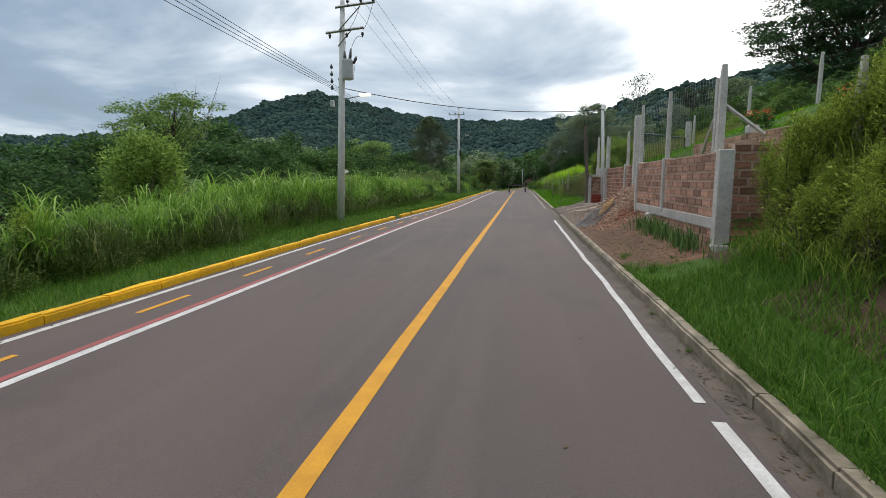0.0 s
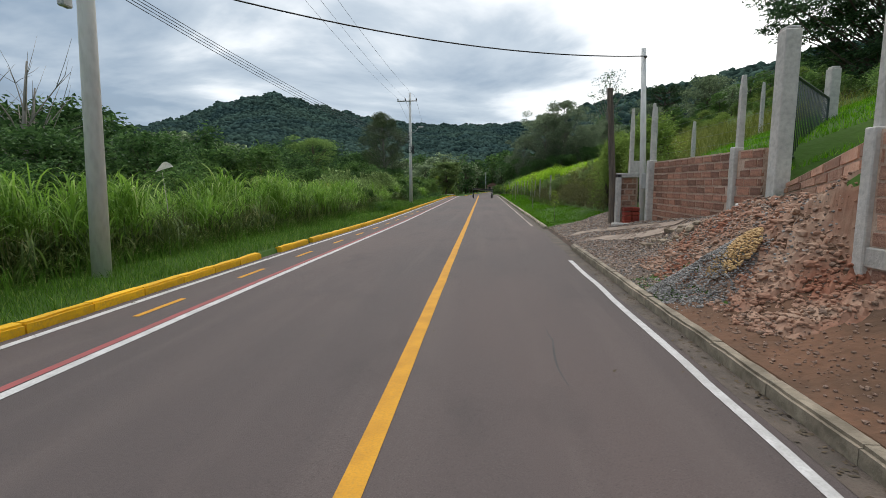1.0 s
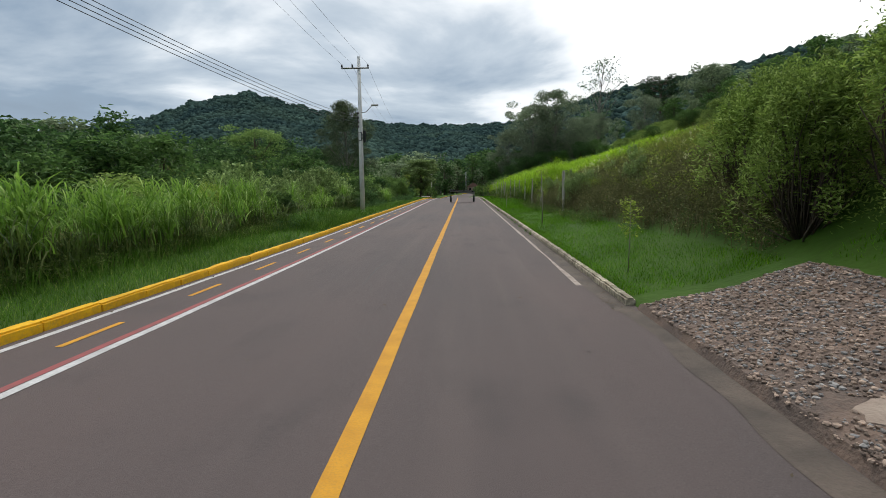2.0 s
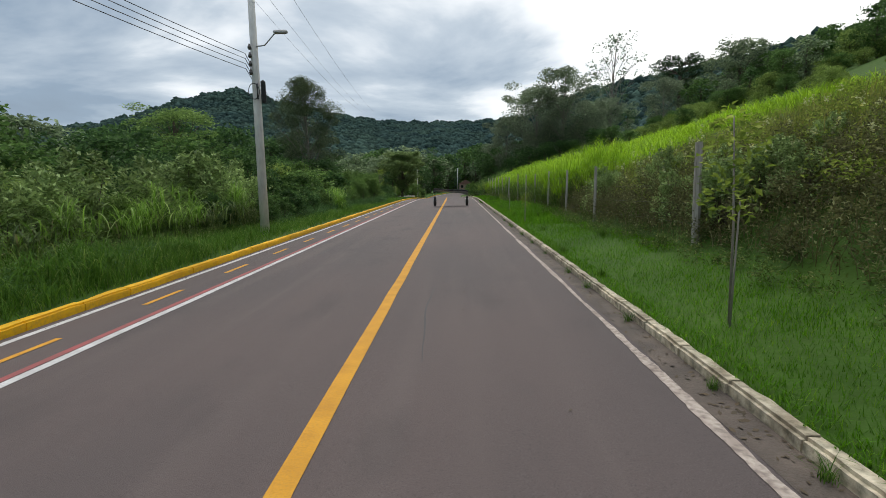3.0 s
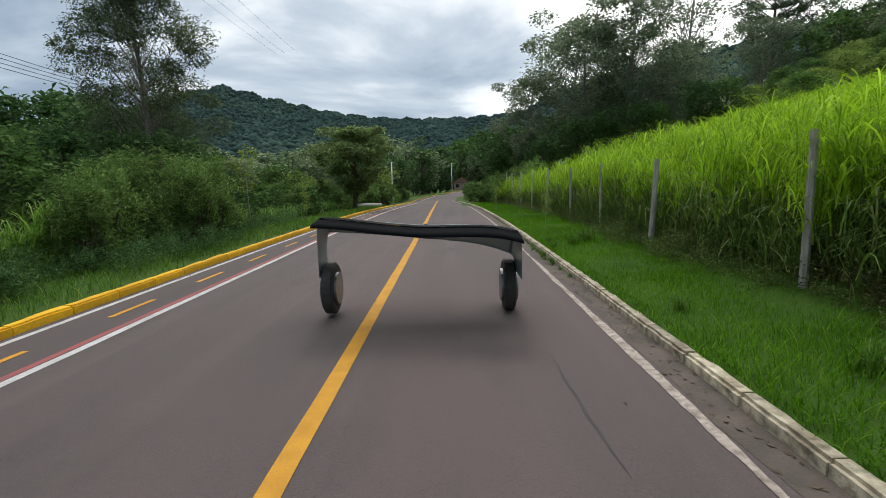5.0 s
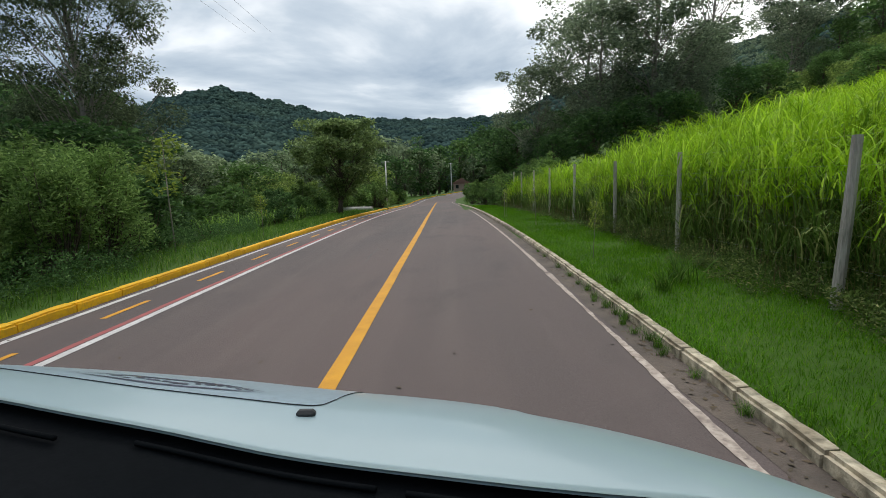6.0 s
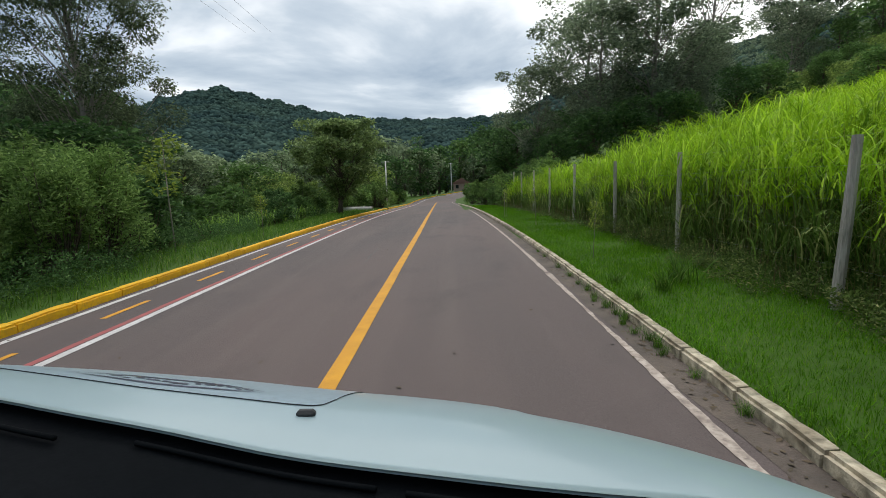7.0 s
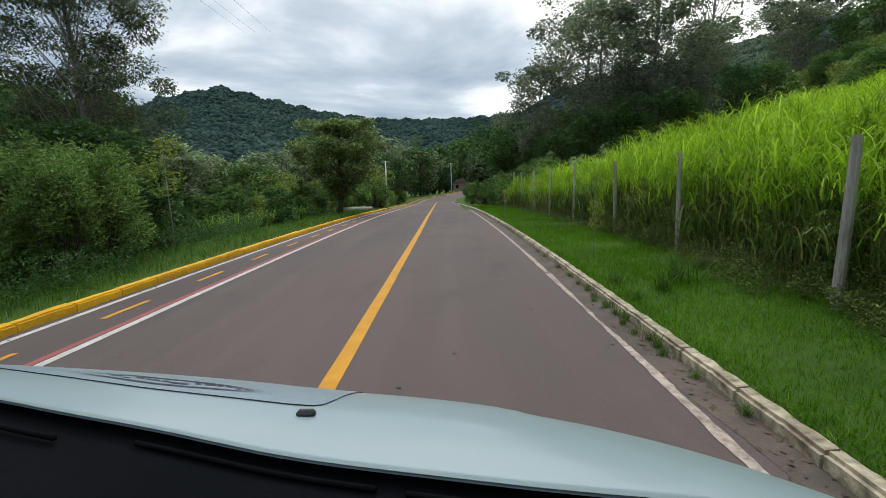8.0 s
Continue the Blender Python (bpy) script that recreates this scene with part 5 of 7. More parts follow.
stuff("elephant_grass", "tall arching elephant grass beyond the left verge", "grass", [
    cane(3000, -11.8, -8.8, 15, 43, 1.5, 0.75, 0.04, lo=0.4), cane_clumps(330, 52, -11.5, -7.7, 16, 44, 1.75, 0.85, 0.042, lo=0.3, hi=0.85), cane(5000, -13, -8.4, -2, 16, 1.0, 0.8, 0.04, lo=0.3), cane_clumps(80, 44, -9.2, -7.2, 5, 15.5, 1.15, 0.7, 0.032, lo=0.3, hi=0.85), cane(1500, -10.5, -7.9, 42, 58, 1.4, 0.85, 0.032, lo=0.35), cane_clumps(60, 46, -10.8, -7.8, 43, 58, 1.6, 0.9, 0.03, lo=0.3), cane(1500, -10.5, -8.0, 63, 78, 1.4, 0.7, 0.03, lo=0.3), cane(700, -9, -7.6, 86, 99, 0.9, 0.6, 0.03),
    cane_clumps(16, 60, -7.5, -6.75, 65.0, 67.6, 1.15, 0.8, 0.026), cane_clumps(8, 60, -8.7, -7.8, 74.4, 76.4, 1.2, 0.9, 0.028)], CANE)
# lower layer in a darker colour that includes the stand's own shade
stuff("elephant_grass_lower", "older shade-darkened leaves low on the elephant grass", "grass", [
    cane_clumps(330, 30, -10.6, -7.5, 14, 58, 1.6, 0.8, 0.04, hi=0.42), cane(5000, -11.5, -7.7, -2, 16, 0.8, 0.6, 0.03, lo=0.0, hi=0.4), cane_clumps(110, 34, -8.4, -6.9, 4, 15, 1.05, 0.6, 0.026, hi=0.6)], CANE_OLD_SHADED)
stuff("fodder_grass", "bright green fodder grass field on the slope", "grass", [
    cane(12000, 4.4, 7.0, 57, 84, 1.7, 0.52, 0.021, lo=0.45, hi=0.8), cane(2200, 5.2, 8.2, 73, 83, 2.2, 0.55, 0.022, lo=0.55, hi=0.85), cane_clumps(470, 44, 4.1, 6.6, 57.5, 86, 1.75, 0.7, 0.031, lo=0.42, hi=0.86), cane(6000, 6.0, 11.5, 72, 92, 1.75, 0.6, 0.03, lo=0.5, hi=0.85), cane_clumps(90, 50, 4.1, 5.6, 86, 106, 1.6, 0.85, 0.034, lo=0.35), cane(9000, 4.2, 8.0, 84, 106, 1.5, 0.75, 0.038, lo=0.35), cane(17000, 6.5, 14.5, 58, 104, 1.6, 0.7, 0.04, lo=0.3), cane(9000, 14.3, 19.5, 60, 98, 1.5, 0.8, 0.05, lo=0.2)], FIELD)
# dark lower layer: old leaves plus painted shade below the FIELD tops
stuff("fodder_grass_lower", "older shade-darkened green leaves low on the fodder grass", "grass", [
    cane(11000, 4.0, 5.4, 57, 86, 1.7, 0.55, 0.02, lo=0.02, hi=0.5), cane_clumps(260, 34, 4.0, 5.0, 57.5, 86, 1.7, 0.75, 0.03, hi=0.5), cane(4000, 4.0, 5.2, 86, 106, 1.6, 0.6, 0.03, lo=0.02, hi=0.5)], FIELD_OLD_SHADED)
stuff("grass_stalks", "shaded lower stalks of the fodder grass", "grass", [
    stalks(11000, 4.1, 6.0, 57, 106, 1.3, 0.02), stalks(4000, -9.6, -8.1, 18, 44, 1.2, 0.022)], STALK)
stuff("seeding_grass", "olive seeding grass on top of the bank", "grass", [
    grass(16000, 5.6, 12, 29, 59, 1.0, 0.016, 0.6, 3, 0.25), grass(5000, 7.5, 13, -2, 13, 0.9, 0.02, 0.4, 3, 0.2)], SEED)
stuff("dry_weeds", "brown dry weeds and brush on the bank", "weeds", [
    grass(9000, 3.95, 6.6, 32, 58, 0.6, 0.012, 0.9, 3, 0.3), grass(2500, 3.8, 4.8, 58, 100, 0.45, 0.014, 0.7, 3, 0.3), grass(4000, 3.6, 6, 2, 12, 0.6, 0.012, 0.6, 3, 0.3)], DRY)


def brush(n, per, x0, x1, y0, y1, height, radius, leaf, aspect=0.4):
    """Low tangled growth: loose leaves round many centres above the ground."""
    x, y, z = scatter(n, x0, x1, y0, y1)
    n = len(x)
    c = np.stack([x, y, z + height * R.random(n)], 1)
    return leaf_cloud(c, radius * (0.6 + 0.8 * R.random(n)), per, leaf, 1.0, -0.3, R, aspect, 0.2)


stuff("brush", "tangled brown and olive brush covering the bank", "brush", [
    brush(1500, 90, 3.95, 6.4, 32, 58, 0.8, 0.3, 0.056), brush(160, 60, 3.9, 5.0, 58, 72, 0.4, 0.25, 0.06), brush(260, 60, 3.3, 5.2, -2, 11.5, 0.5, 0.28, 0.06)], BRUSH)
stuff("pale_flower_heads", "pale yellowish plumes of tall weeds on the bank", "flowers", [
    leaf_cloud(np.stack([px, py, pz + 0.75 + 0.5 * R.random(len(px))], 1), 0.05 + 0.05 * R.random(len(px)), 26, 0.035, 1.6, 0.0, R, 0.6, 0.1) for px, py, pz in [scatter(170, 4.6, 7.0, 5.0, 11.6), scatter(110, 4.6, 7.5, 34, 58)]], PLUME)
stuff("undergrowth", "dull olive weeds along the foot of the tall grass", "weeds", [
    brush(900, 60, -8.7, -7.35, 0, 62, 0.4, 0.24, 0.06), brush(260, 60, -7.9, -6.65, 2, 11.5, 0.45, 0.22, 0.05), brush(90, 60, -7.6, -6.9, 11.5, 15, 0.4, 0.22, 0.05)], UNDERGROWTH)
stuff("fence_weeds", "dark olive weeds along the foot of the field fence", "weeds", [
    brush(170, 60, 3.3, 4.0, 40, 60, 0.25, 0.2, 0.05), brush(150, 60, 3.5, 4.05, 60, 106, 0.25, 0.18, 0.05), brush(90, 60, 3.3, 4.0, 72.5, 78.5, 0.28, 0.2, 0.045), brush(150, 60, 3.75, 4.15, 72.5, 84, 0.4, 0.2, 0.045)], CANE_OLD_SHADED)
stuff("thicket_undergrowth", "dark leafy growth along the foot of the thicket", "weeds", [
    brush(420, 60, -9.2, -7.6, 60, 100, 0.7, 0.3, 0.07), brush(420, 60, -7.9, -6.55, 56, 73, 0.5, 0.26, 0.055), brush(60, 60, -7.9, -6.9, 72, 75.5, 0.45, 0.26, 0.06), brush(110, 60, -7.6, -6.3, 42, 48.5, 0.4, 0.22, 0.05), brush(150, 60, -7.5, -6.15, 74, 79.5, 0.5, 0.24, 0.055), brush(120, 60, -8.2, -6.9, 79.5, 88, 0.5, 0.26, 0.06)], LEAF_DARK)
stuff("bank_weeds", "leafy yellowish green weeds on the bank", "weeds", [
    brush(420, 60, 4.6, 8.0, 34, 58, 0.9, 0.32, 0.07), brush(620, 60, 3.5, 7.5, -2, 11.6, 0.75, 0.32, 0.08), grass(12000, 4.0, 9.0, -3, 12.3, 1.1, 0.018, 0.4, 3, 0.2), grass(13000, 3.25, 5.2, -2, 11.8, 0.6, 0.012, 0.9, 3, 0.35)], WEED)


def litter(n, x0, x1, y0, y1):
    """Small dry leaves and crumbs lying flat."""
    x, y = x0 + (x1 - x0) * R.random(n) ** 0.6, y0 + (y1 - y0) * R.random(n)
    p = np.stack([x + bend(y), y, np.array([float(road_z(a, b)) for a, b in zip(x, y)]) + 0.008], 1)
    w, sz = R.random(n) * 6.28, 0.012 + 0.022 * R.random(n)
    d = np.stack([np.cos(w), np.sin(w), R.normal(size=n) * 0.2], 1) * sz[:, None]
    e = np.stack([-np.sin(w), np.cos(w), R.normal(size=n) * 0.2], 1) * sz[:, None] * 0.5
    v = np.stack([p - d, p - e, p + d, p + e], 1).reshape(-1, 3)
    a = np.arange(n)[:, None] * 4
    return v, np.concatenate([a + [0, 1, 2], a + [0, 2, 3]])


stuff("leaf_litter", "dry leaves and crumbs lying in the gutter", "litter", [
    litter(1500, 1.46, 1.72, 31, 90), litter(900, 1.5, 1.72, 2, 26), litter(300, -5.46, -5.3, 4, 90), litter(160, -4, 1.4, 5, 85)], LITTER)
from mathutils.bvhtree import BVHTree


# ---------------------------------------------------------------- building site: soil, walls, gate
GROUND_TREE = BVHTree.FromPolygons([v.co for v in ground.data.vertices], [p.vertices[:] for p in ground.data.polygons])


def ground_row(xs, y):
    """Heights of the ground sheet itself along one line across the road."""
    return np.array([(GROUND_TREE.ray_cast(Vector((float(x), float(y), 60.0)), Vector((0, 0, -1)))[0] or Vector((0, 0, 0))).z for x in xs])


def patch(name, label, x0, x1, y0, y1, step, lift, bumps, material, category="soil", ragged=0.25, base=None):
    xs = np.arange(x0, x1 + 1e-6, step)
    ys = np.arange(y0, y1 + 1e-6, step)

    def row(a, y):
        z = (base or rough_row)(a, y)
        j = np.array([sum(noise.noise((float(x) * s, y * s, 4.0)) * h for s, h in bumps) for x in a])
        edge = np.minimum.reduce([(a - x0), (x1 - a) + 0.3, np.full(len(a), min(y - y0, y1 - y))])
        ed = np.clip(edge / ragged, 0, 1) if ragged else 1.0
        return z + lift * ed - 0.03 * (1 - ed) + j * ed
    return tagged(grid_mesh(name, xs, ys, row, material, smooth=False), label, category, kind="structure")


yard = [patch("ground_soil", "bare trampled red soil in front of the wall", 1.66, 3.5, 12.0, 20.2, 0.09, 0.03, [(1.5, .03), (5, .02), (12, .012)], SOIL)]
yard.append(patch("ground_bare_bank", "bare red-brown soil showing on the bank", 2.55, 3.75, 5.9, 9.3, 0.09, 0.03, [(1.5, .02), (5, .02), (12, .012)], DARK_SOIL, base=ground_row))
yard.append(patch("ground_hollow", "dark soil hollow beside the side wall", 3.0, 4.6, 10.9, 12.62, 0.09, 0.035, [(1.5, .02), (5, .02), (12, .012)], DARK_SOIL, base=ground_row))
yard.append(patch("ground_clay", "freshly dug crumbling red clay bank", 2.25, 3.75, 18.2, 22.6, 0.05, 0.06, [(1.7, .06), (4, .07), (9, .06), (19, .05)], CLAY))
yard.append(patch("ground_gravel", "grey gravel spread over red soil in the yard", 1.66, 3.83, 21.4, 31.2, 0.09, 0.03, [(1.5, .02), (6, .025), (14, .02)], GRAVEL))


def wall_bricks(root, origin, along, length, courses, z0, course=0.155, brick=0.35, out=(-1, 0), lap=0.5, skip=(), material=None):
    """Blocks laid in courses on the face of a wall; each is an object on shared mesh data."""
    rnd = random.Random(len(bpy.data.objects))
    kinds = []
    for k in range(4):
        bm = box(0, 1, -0.03, 0.013, 0, 1)
        for v in bm.verts:
            v.co += Vector((rnd.uniform(-.025, .025), rnd.uniform(-.004, .004), rnd.uniform(-.07, .07)))
        bmesh.ops.bevel(bm, geom=[e for e in bm.edges if e.verts[0].co.y > 0 and e.verts[1].co.y > 0], offset=0.02, segments=1, affect="EDGES")
        me = bpy.data.meshes.new("brick")
        bm.to_mesh(me)
        bm.free()
        me.materials.append(material or BRICK)
        kinds.append(me)
    ang = math.atan2(along[1], along[0])
    flip = along[0] * out[1] - along[1] * out[0]
    gap = 0.036
    for c in range(courses):
        s = -brick * (lap if c % 2 else 0) - rnd.uniform(0, 0.06)
        while s < length - 0.04:
            ln = brick * rnd.uniform(0.85, 1.12)
            a, b = max(s, 0), min(s + ln, length)
            if b - a > 0.06 and not any(y0 < (a + b) / 2 < y1 for y0, y1 in skip):
                ob = new("brick", rnd.choice(kinds))
                ob.parent = root
                p = Vector((origin[0] + along[0] * a, origin[1] + along[1] * a, z0 + c * course + gap / 2))
                ob.matrix_basis = Matrix.Translation(p) @ Matrix.Rotation(ang, 4, "Z") @ Matrix.Diagonal((b - a - gap, 1 if flip > 0 else -1, course - gap + rnd.uniform(-.006, .006), 1))
            s += ln


W1X, W2X = 3.5, 3.85
# front wall
wall_1 = thing("wall_1", "half-built red-brown block wall with concrete beam and pilasters", "wall", kind="structure")
part("wall_core", box(W1X + 0.015, W1X + 0.2, 12.8, 19.05, 0.25, 2.17), MORTAR, wall_1)
part("beam", box(W1X - 0.02, W1X + 0.21, 12.85, 19.0, 0.76, 0.97, 0.012), CONCRETE, wall_1, "grey cast concrete beam")
for y, w, zb in [(12.74, 0.19, 0.35), (16.2, 0.15, 0.9), (19.05, 0.15, 0.62)]:
    part("pilaster", box(W1X - 0.045, W1X + 0.22, y - w / 2, y + w / 2, zb, 2.2, 0.012), CONCRETE, wall_1, "pale concrete pilaster")
part("footing", box(W1X - 0.06, W1X + 0.22, 12.62, 12.86, 0.2, 0.5, 0.03), CONCRETE, wall_1)
part("footing", box(W1X - 0.1, W1X + 0.2, 17.2, 17.5, 0.3, 0.78, 0.04), CONCRETE, wall_1)
wall_bricks(wall_1, (W1X + 0.015, 12.87), (0, 1), 6.1, 7, 0.97, 0.17, 0.42, (-1, 0), skip=[(3.22, 3.4)])
wall_bricks(wall_1, (W1X + 0.015, 12.87), (0, 1), 6.1, 3, 0.3, 0.152, 0.34, (-1, 0))
# side wall into the bank
wall_2 = thing("wall_2", "dark block wall returning into the bank", "wall", kind="structure")
part("wall_core", box(3.7, 6.2, 12.66, 12.8, 0.3, 2.3), MORTAR, wall_2)
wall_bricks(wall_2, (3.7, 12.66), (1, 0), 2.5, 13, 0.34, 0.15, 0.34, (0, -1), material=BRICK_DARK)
# terrace wall behind
wall_3 = thing("wall_3", "low red block retaining wall below the lawn", "wall", kind="structure")
part("wall_core", box(5.5, 5.68, 12.9, 20.4, 2.05, 2.78), MORTAR, wall_3)
wall_bricks(wall_3, (5.5, 12.9), (0, 1), 7.5, 4, 2.18, 0.15, 0.34, (-1, 0))
part("coping_block", box(5.46, 5.7, 16.4, 16.65, 2.78, 2.98, 0.02), CONCRETE, wall_3)
# wing between wall and gate
wall_4 = thing("wall_4", "sloping cement-faced wing wall beside the gate", "wall", kind="structure")
bm = bmesh.new()
ring = [(3.62, 19.1, 0.8), (4.05, 21.4, 1.1), (4.05, 21.4, 1.62), (3.62, 19.1, 2.15)]
a = [bm.verts.new(p) for p in ring]
b = [bm.verts.new((p[0] + 0.16, p[1], p[2])) for p in ring]
for q in ([a[3], a[2], a[1], a[0]], b, [a[0], a[1], b[1], b[0]], [a[1], a[2], b[2], b[1]], [a[2], a[3], b[3], b[2]], [a[3], a[0], b[0], b[3]]):
    bm.faces.new(q)
part("wall_core", bm, MORTAR, wall_4)
rw = random.Random(21)
low0, low1, top0, top1 = (Vector(ring[k]) for k in (0, 1, 3, 2))
face = Vector((-(low1 - low0).y, (low1 - low0).x, 0)).normalized()
for c in range(7):          # rough courses that follow the sloping top
    u = -rw.uniform(0, 0.1)
    while u < 0.98:
        du = rw.uniform(0.13, 0.2)
        a0, a1 = max(0.01, u + 0.006), min(0.99, u + du - 0.006)
        if a1 - a0 > 0.04:
            b0, b1 = (c + 0.09) / 7, (c + 0.91) / 7
            quad = [low0.lerp(low1, p).lerp(top0.lerp(top1, p), q) for p, q in ((a0, b0), (a1, b0), (a1, b1), (a0, b1))]
            out = face * rw.uniform(0.008, 0.022)
            bm = bmesh.new()
            back = [bm.verts.new(q - face * 0.02) for q in quad]
            mid = sum(quad, Vector()) / 4
            front = [bm.verts.new(q.lerp(mid, 0.05) + out) for q in quad]
            bm.faces.new(front)
            for k in range(4):
                bm.faces.new((back[k], back[(k + 1) % 4], front[(k + 1) % 4], front[k]))
            bmesh.ops.recalc_face_normals(bm, faces=bm.faces)
            part("brick", bm, BRICK, wall_4)
        u += du
# wall beyond the gate
wall_5 = thing("wall_5", "red-brown block wall with pale pointing beside the drive", "wall", kind="structure")
part("wall_core", box(W2X + 0.015, W2X + 0.2, 21.7, 26.6, 0.4, 2.18), MORTAR, wall_5)
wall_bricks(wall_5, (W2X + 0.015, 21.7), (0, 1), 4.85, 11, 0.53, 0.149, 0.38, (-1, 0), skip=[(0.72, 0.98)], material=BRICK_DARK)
part("pilaster", box(W2X - 0.13, W2X + 0.08, 26.57, 26.75, 0.45, 2.22, 0.012), CONCRETE, wall_5, "pale concrete pilaster")
part("pilaster", box(W2X - 0.05, W2X + 0.1, 22.46, 22.63, 0.8, 2.25, 0.012), CONCRETE, wall_5, "pale concrete pilaster")


def post(label, x, y, z0, z1, w, bent=0.0, round_top=True, category="fence post", group="concrete fence posts", material=None):
    root = thing("fence_post", label, category, group, at=(x, y, z0))
    bm = box(-w / 2, w / 2, -w / 2, w / 2, -0.1, z1 - z0)
    bmesh.ops.subdivide_edges(bm, edges=[e for e in bm.edges if abs((e.verts[0].co - e.verts[1].co).z) > 0.5], cuts=4)
    top = z1 - z0
    for v in bm.verts:
        t = max(0, v.co.z / top)
        v.co.x += bent * t * t
        if round_top and t > 0.99:
            v.co.x, v.co.y = v.co.x * 0.6 + bent * 0.4, v.co.y * 0.6
        else:
            v.co.x = (v.co.x - bent * t * t) * (1 - 0.12 * t) + bent * t * t
    bmesh.ops.bevel(bm, geom=bm.edges[:], offset=0.008, segments=1, affect="EDGES")
    part("shaft", bm, material or CONCRETE, root)
    return root


P = "slender pale concrete fence post on the wall"
corner = post("stout concrete corner post with two raking struts", 3.62, 13.15, 2.18, 3.75, 0.125)
tubes("strut", [([(0, 0.02, 0.95), (0.2, 1.5, 0.05)], 0.035)], CONCRETE, corner, sides=4, smooth=False)
tubes("strut", [([(0.05, 0, 0.85), (0.7, -0.12, 0.3)], 0.035)], CONCRETE, corner, sides=4, smooth=False)
part("side_post", box(-0.06, 0.06, 0.1, 0.22, -0.02, 1.35, 0.01), CONCRETE, corner)
for x, y, z0, z1 in [(3.6, 16.35, 2.18, 3.82), (3.6, 19.1, 2.18, 3.9), (3.92, 22.55, 2.22, 3.45), (3.86, 26.75, 2.2, 3.66), (3.97, 26.95, 2.2, 3.6)]:
    post(P, x, y, z0, z1, 0.1)
post("pale concrete fence post by the meter niche", 3.6, 27.65, 0.55, 3.67, 0.11)
for x, y, h in [(9.1, 31.7, 1.9), (6.15, 29.9, 1.7), (9.8, 27, 1.8), (10.4, 23, 1.8), (10.2, 19, 1.8), (9.6, 15, 1.8), (8.2, 12.5, 1.9), (6.2, 11.6, 1.7), (4.6, 11.0, 1.9)]:
    z = land(x, y)
    post("weathered concrete post on the garden slope", x, y, z - 0.1, z + h, 0.11)


def wires(name, label, runs, radius, category="fence wire"):
    root = thing(name, label, category)
    for r in runs:
        tubes("wire", [(r, radius)], STEEL, root, sides=3)
    return root


wires("mesh_fence", "tall thin wire mesh fence above the wall",
      [[(3.62, 13.2, z), (3.6, 16.35, z), (3.6, 19.1, z)] for z in np.arange(2.35, 3.75, 0.17)] + [[(3.61, y, 2.2), (3.61, y, 3.72)] for y in np.arange(13.35, 19.05, 0.16)], 0.0022)
wires("mesh_fence", "thin wire fence above the drive wall",
      [[(3.92, 21.7, z), (3.92, 26.75, z)] for z in np.arange(2.35, 3.4, 0.2)], 0.0022)
wires("mesh_fence", "thin wire fence on the garden slope",
      [[(6.2, 11.6, land(6.2, 11.6) + h), (8.2, 12.5, land(8.2, 12.5) + h), (9.6, 15, land(9.6, 15) + h), (10.2, 19, land(10.2, 19) + h), (10.4, 23, land(10.4, 23) + h), (9.8, 27, land(9.8, 27) + h), (9.1, 31.7, land(9.1, 31.7) + h)] for h in (0.4, 0.8, 1.2, 1.6)], 0.004)

# gate between two concrete pillars
for x, y, z0, z1, w in [(4.0, 21.5, 1.3, 3.88, 0.23), (6.55, 24.4, 2.0, 3.92, 0.19)]:
    g = thing("gate_pillar", "heavy square concrete gate pillar", "pillar", "gate pillars", at=(x, y, z0))
    part("shaft", box(-w / 2, w / 2, -w / 2, w / 2, -0.3, z1 - z0 - 0.02, 0.015), CONCRETE, g)
    part("cap", box(-w / 2 + .02, w / 2 - .02, -w / 2 + .02, w / 2 - .02, z1 - z0 - 0.02, z1 - z0 + 0.02, 0.01), CONCRETE, g)
    if x < 5:
        part("plinth", box(-0.45, 0.3, -0.25, 0.35, -0.5, 0.02, 0.03), CONCRETE, g, "rough concrete plinth")
gate = thing("metal_gate", "dark green steel bar gate, closed", "gate", at=(4.15, 21.68, 2.0))
gl = 3.4
gd = Vector((2.35, 2.68, 0)).normalized()
tubes("gate_frame", [([(0, 0, 0), (0, 0, 1.3)], 0.025), ([gd * gl, gd * gl + Vector((0, 0, 1.3))], 0.025), ([Vector((0, 0, 1.3)), gd * gl + Vector((0, 0, 1.3))], 0.03), ([Vector((0, 0, 0.05)), gd * gl + Vector((0, 0, 0.05))], 0.03)], GREEN_GATE, gate, sides=4, smooth=False)
for k in range(1, 26):
    p = gd * (gl * k / 26)
    tubes("bar", [([p + Vector((0, 0, 0.05)), p + Vector((0, 0, 1.3))], 0.009)], GREEN_GATE, gate, sides=4)

# meter niche, service post, wooden post
niche = thing("meter_niche", "pale concrete meter niche with brick back", "meter niche", at=(3.4, 27.45, 0.5))
part("jamb", box(-0.24, -0.12, -0.1, 0.1, -0.1, 1.4, 0.01), CONCRETE, niche)
part("lintel", box(-0.24, 0.34, -0.1, 0.1, 1.3, 1.42, 0.01), CONCRETE, niche)
part("back", box(-0.12, 0.36, 0.05, 0.15, -0.1, 1.3), MORTAR, niche)
wall_bricks(niche, (-0.12, 0.05), (1, 0), 0.46, 8, 0.05, 0.155, 0.26, (0, -1))
part("upper_block", box(0.1, 0.36, -0.05, 0.12, 1.42, 1.75, 0.01), CONCRETE, niche)
stack = thing("brick_stack", "small stack of bright red hollow bricks", "bricks", at=(3.5, 27.12, 0.55))
for c in range(4):
    for k in range(2):
        part("brick", box(-0.22 + k * 0.225, -0.01 + k * 0.225, -0.1, 0.1, c * 0.115, c * 0.115 + 0.105, 0.008, jitter=0.006), RED_PLASTIC, stack)
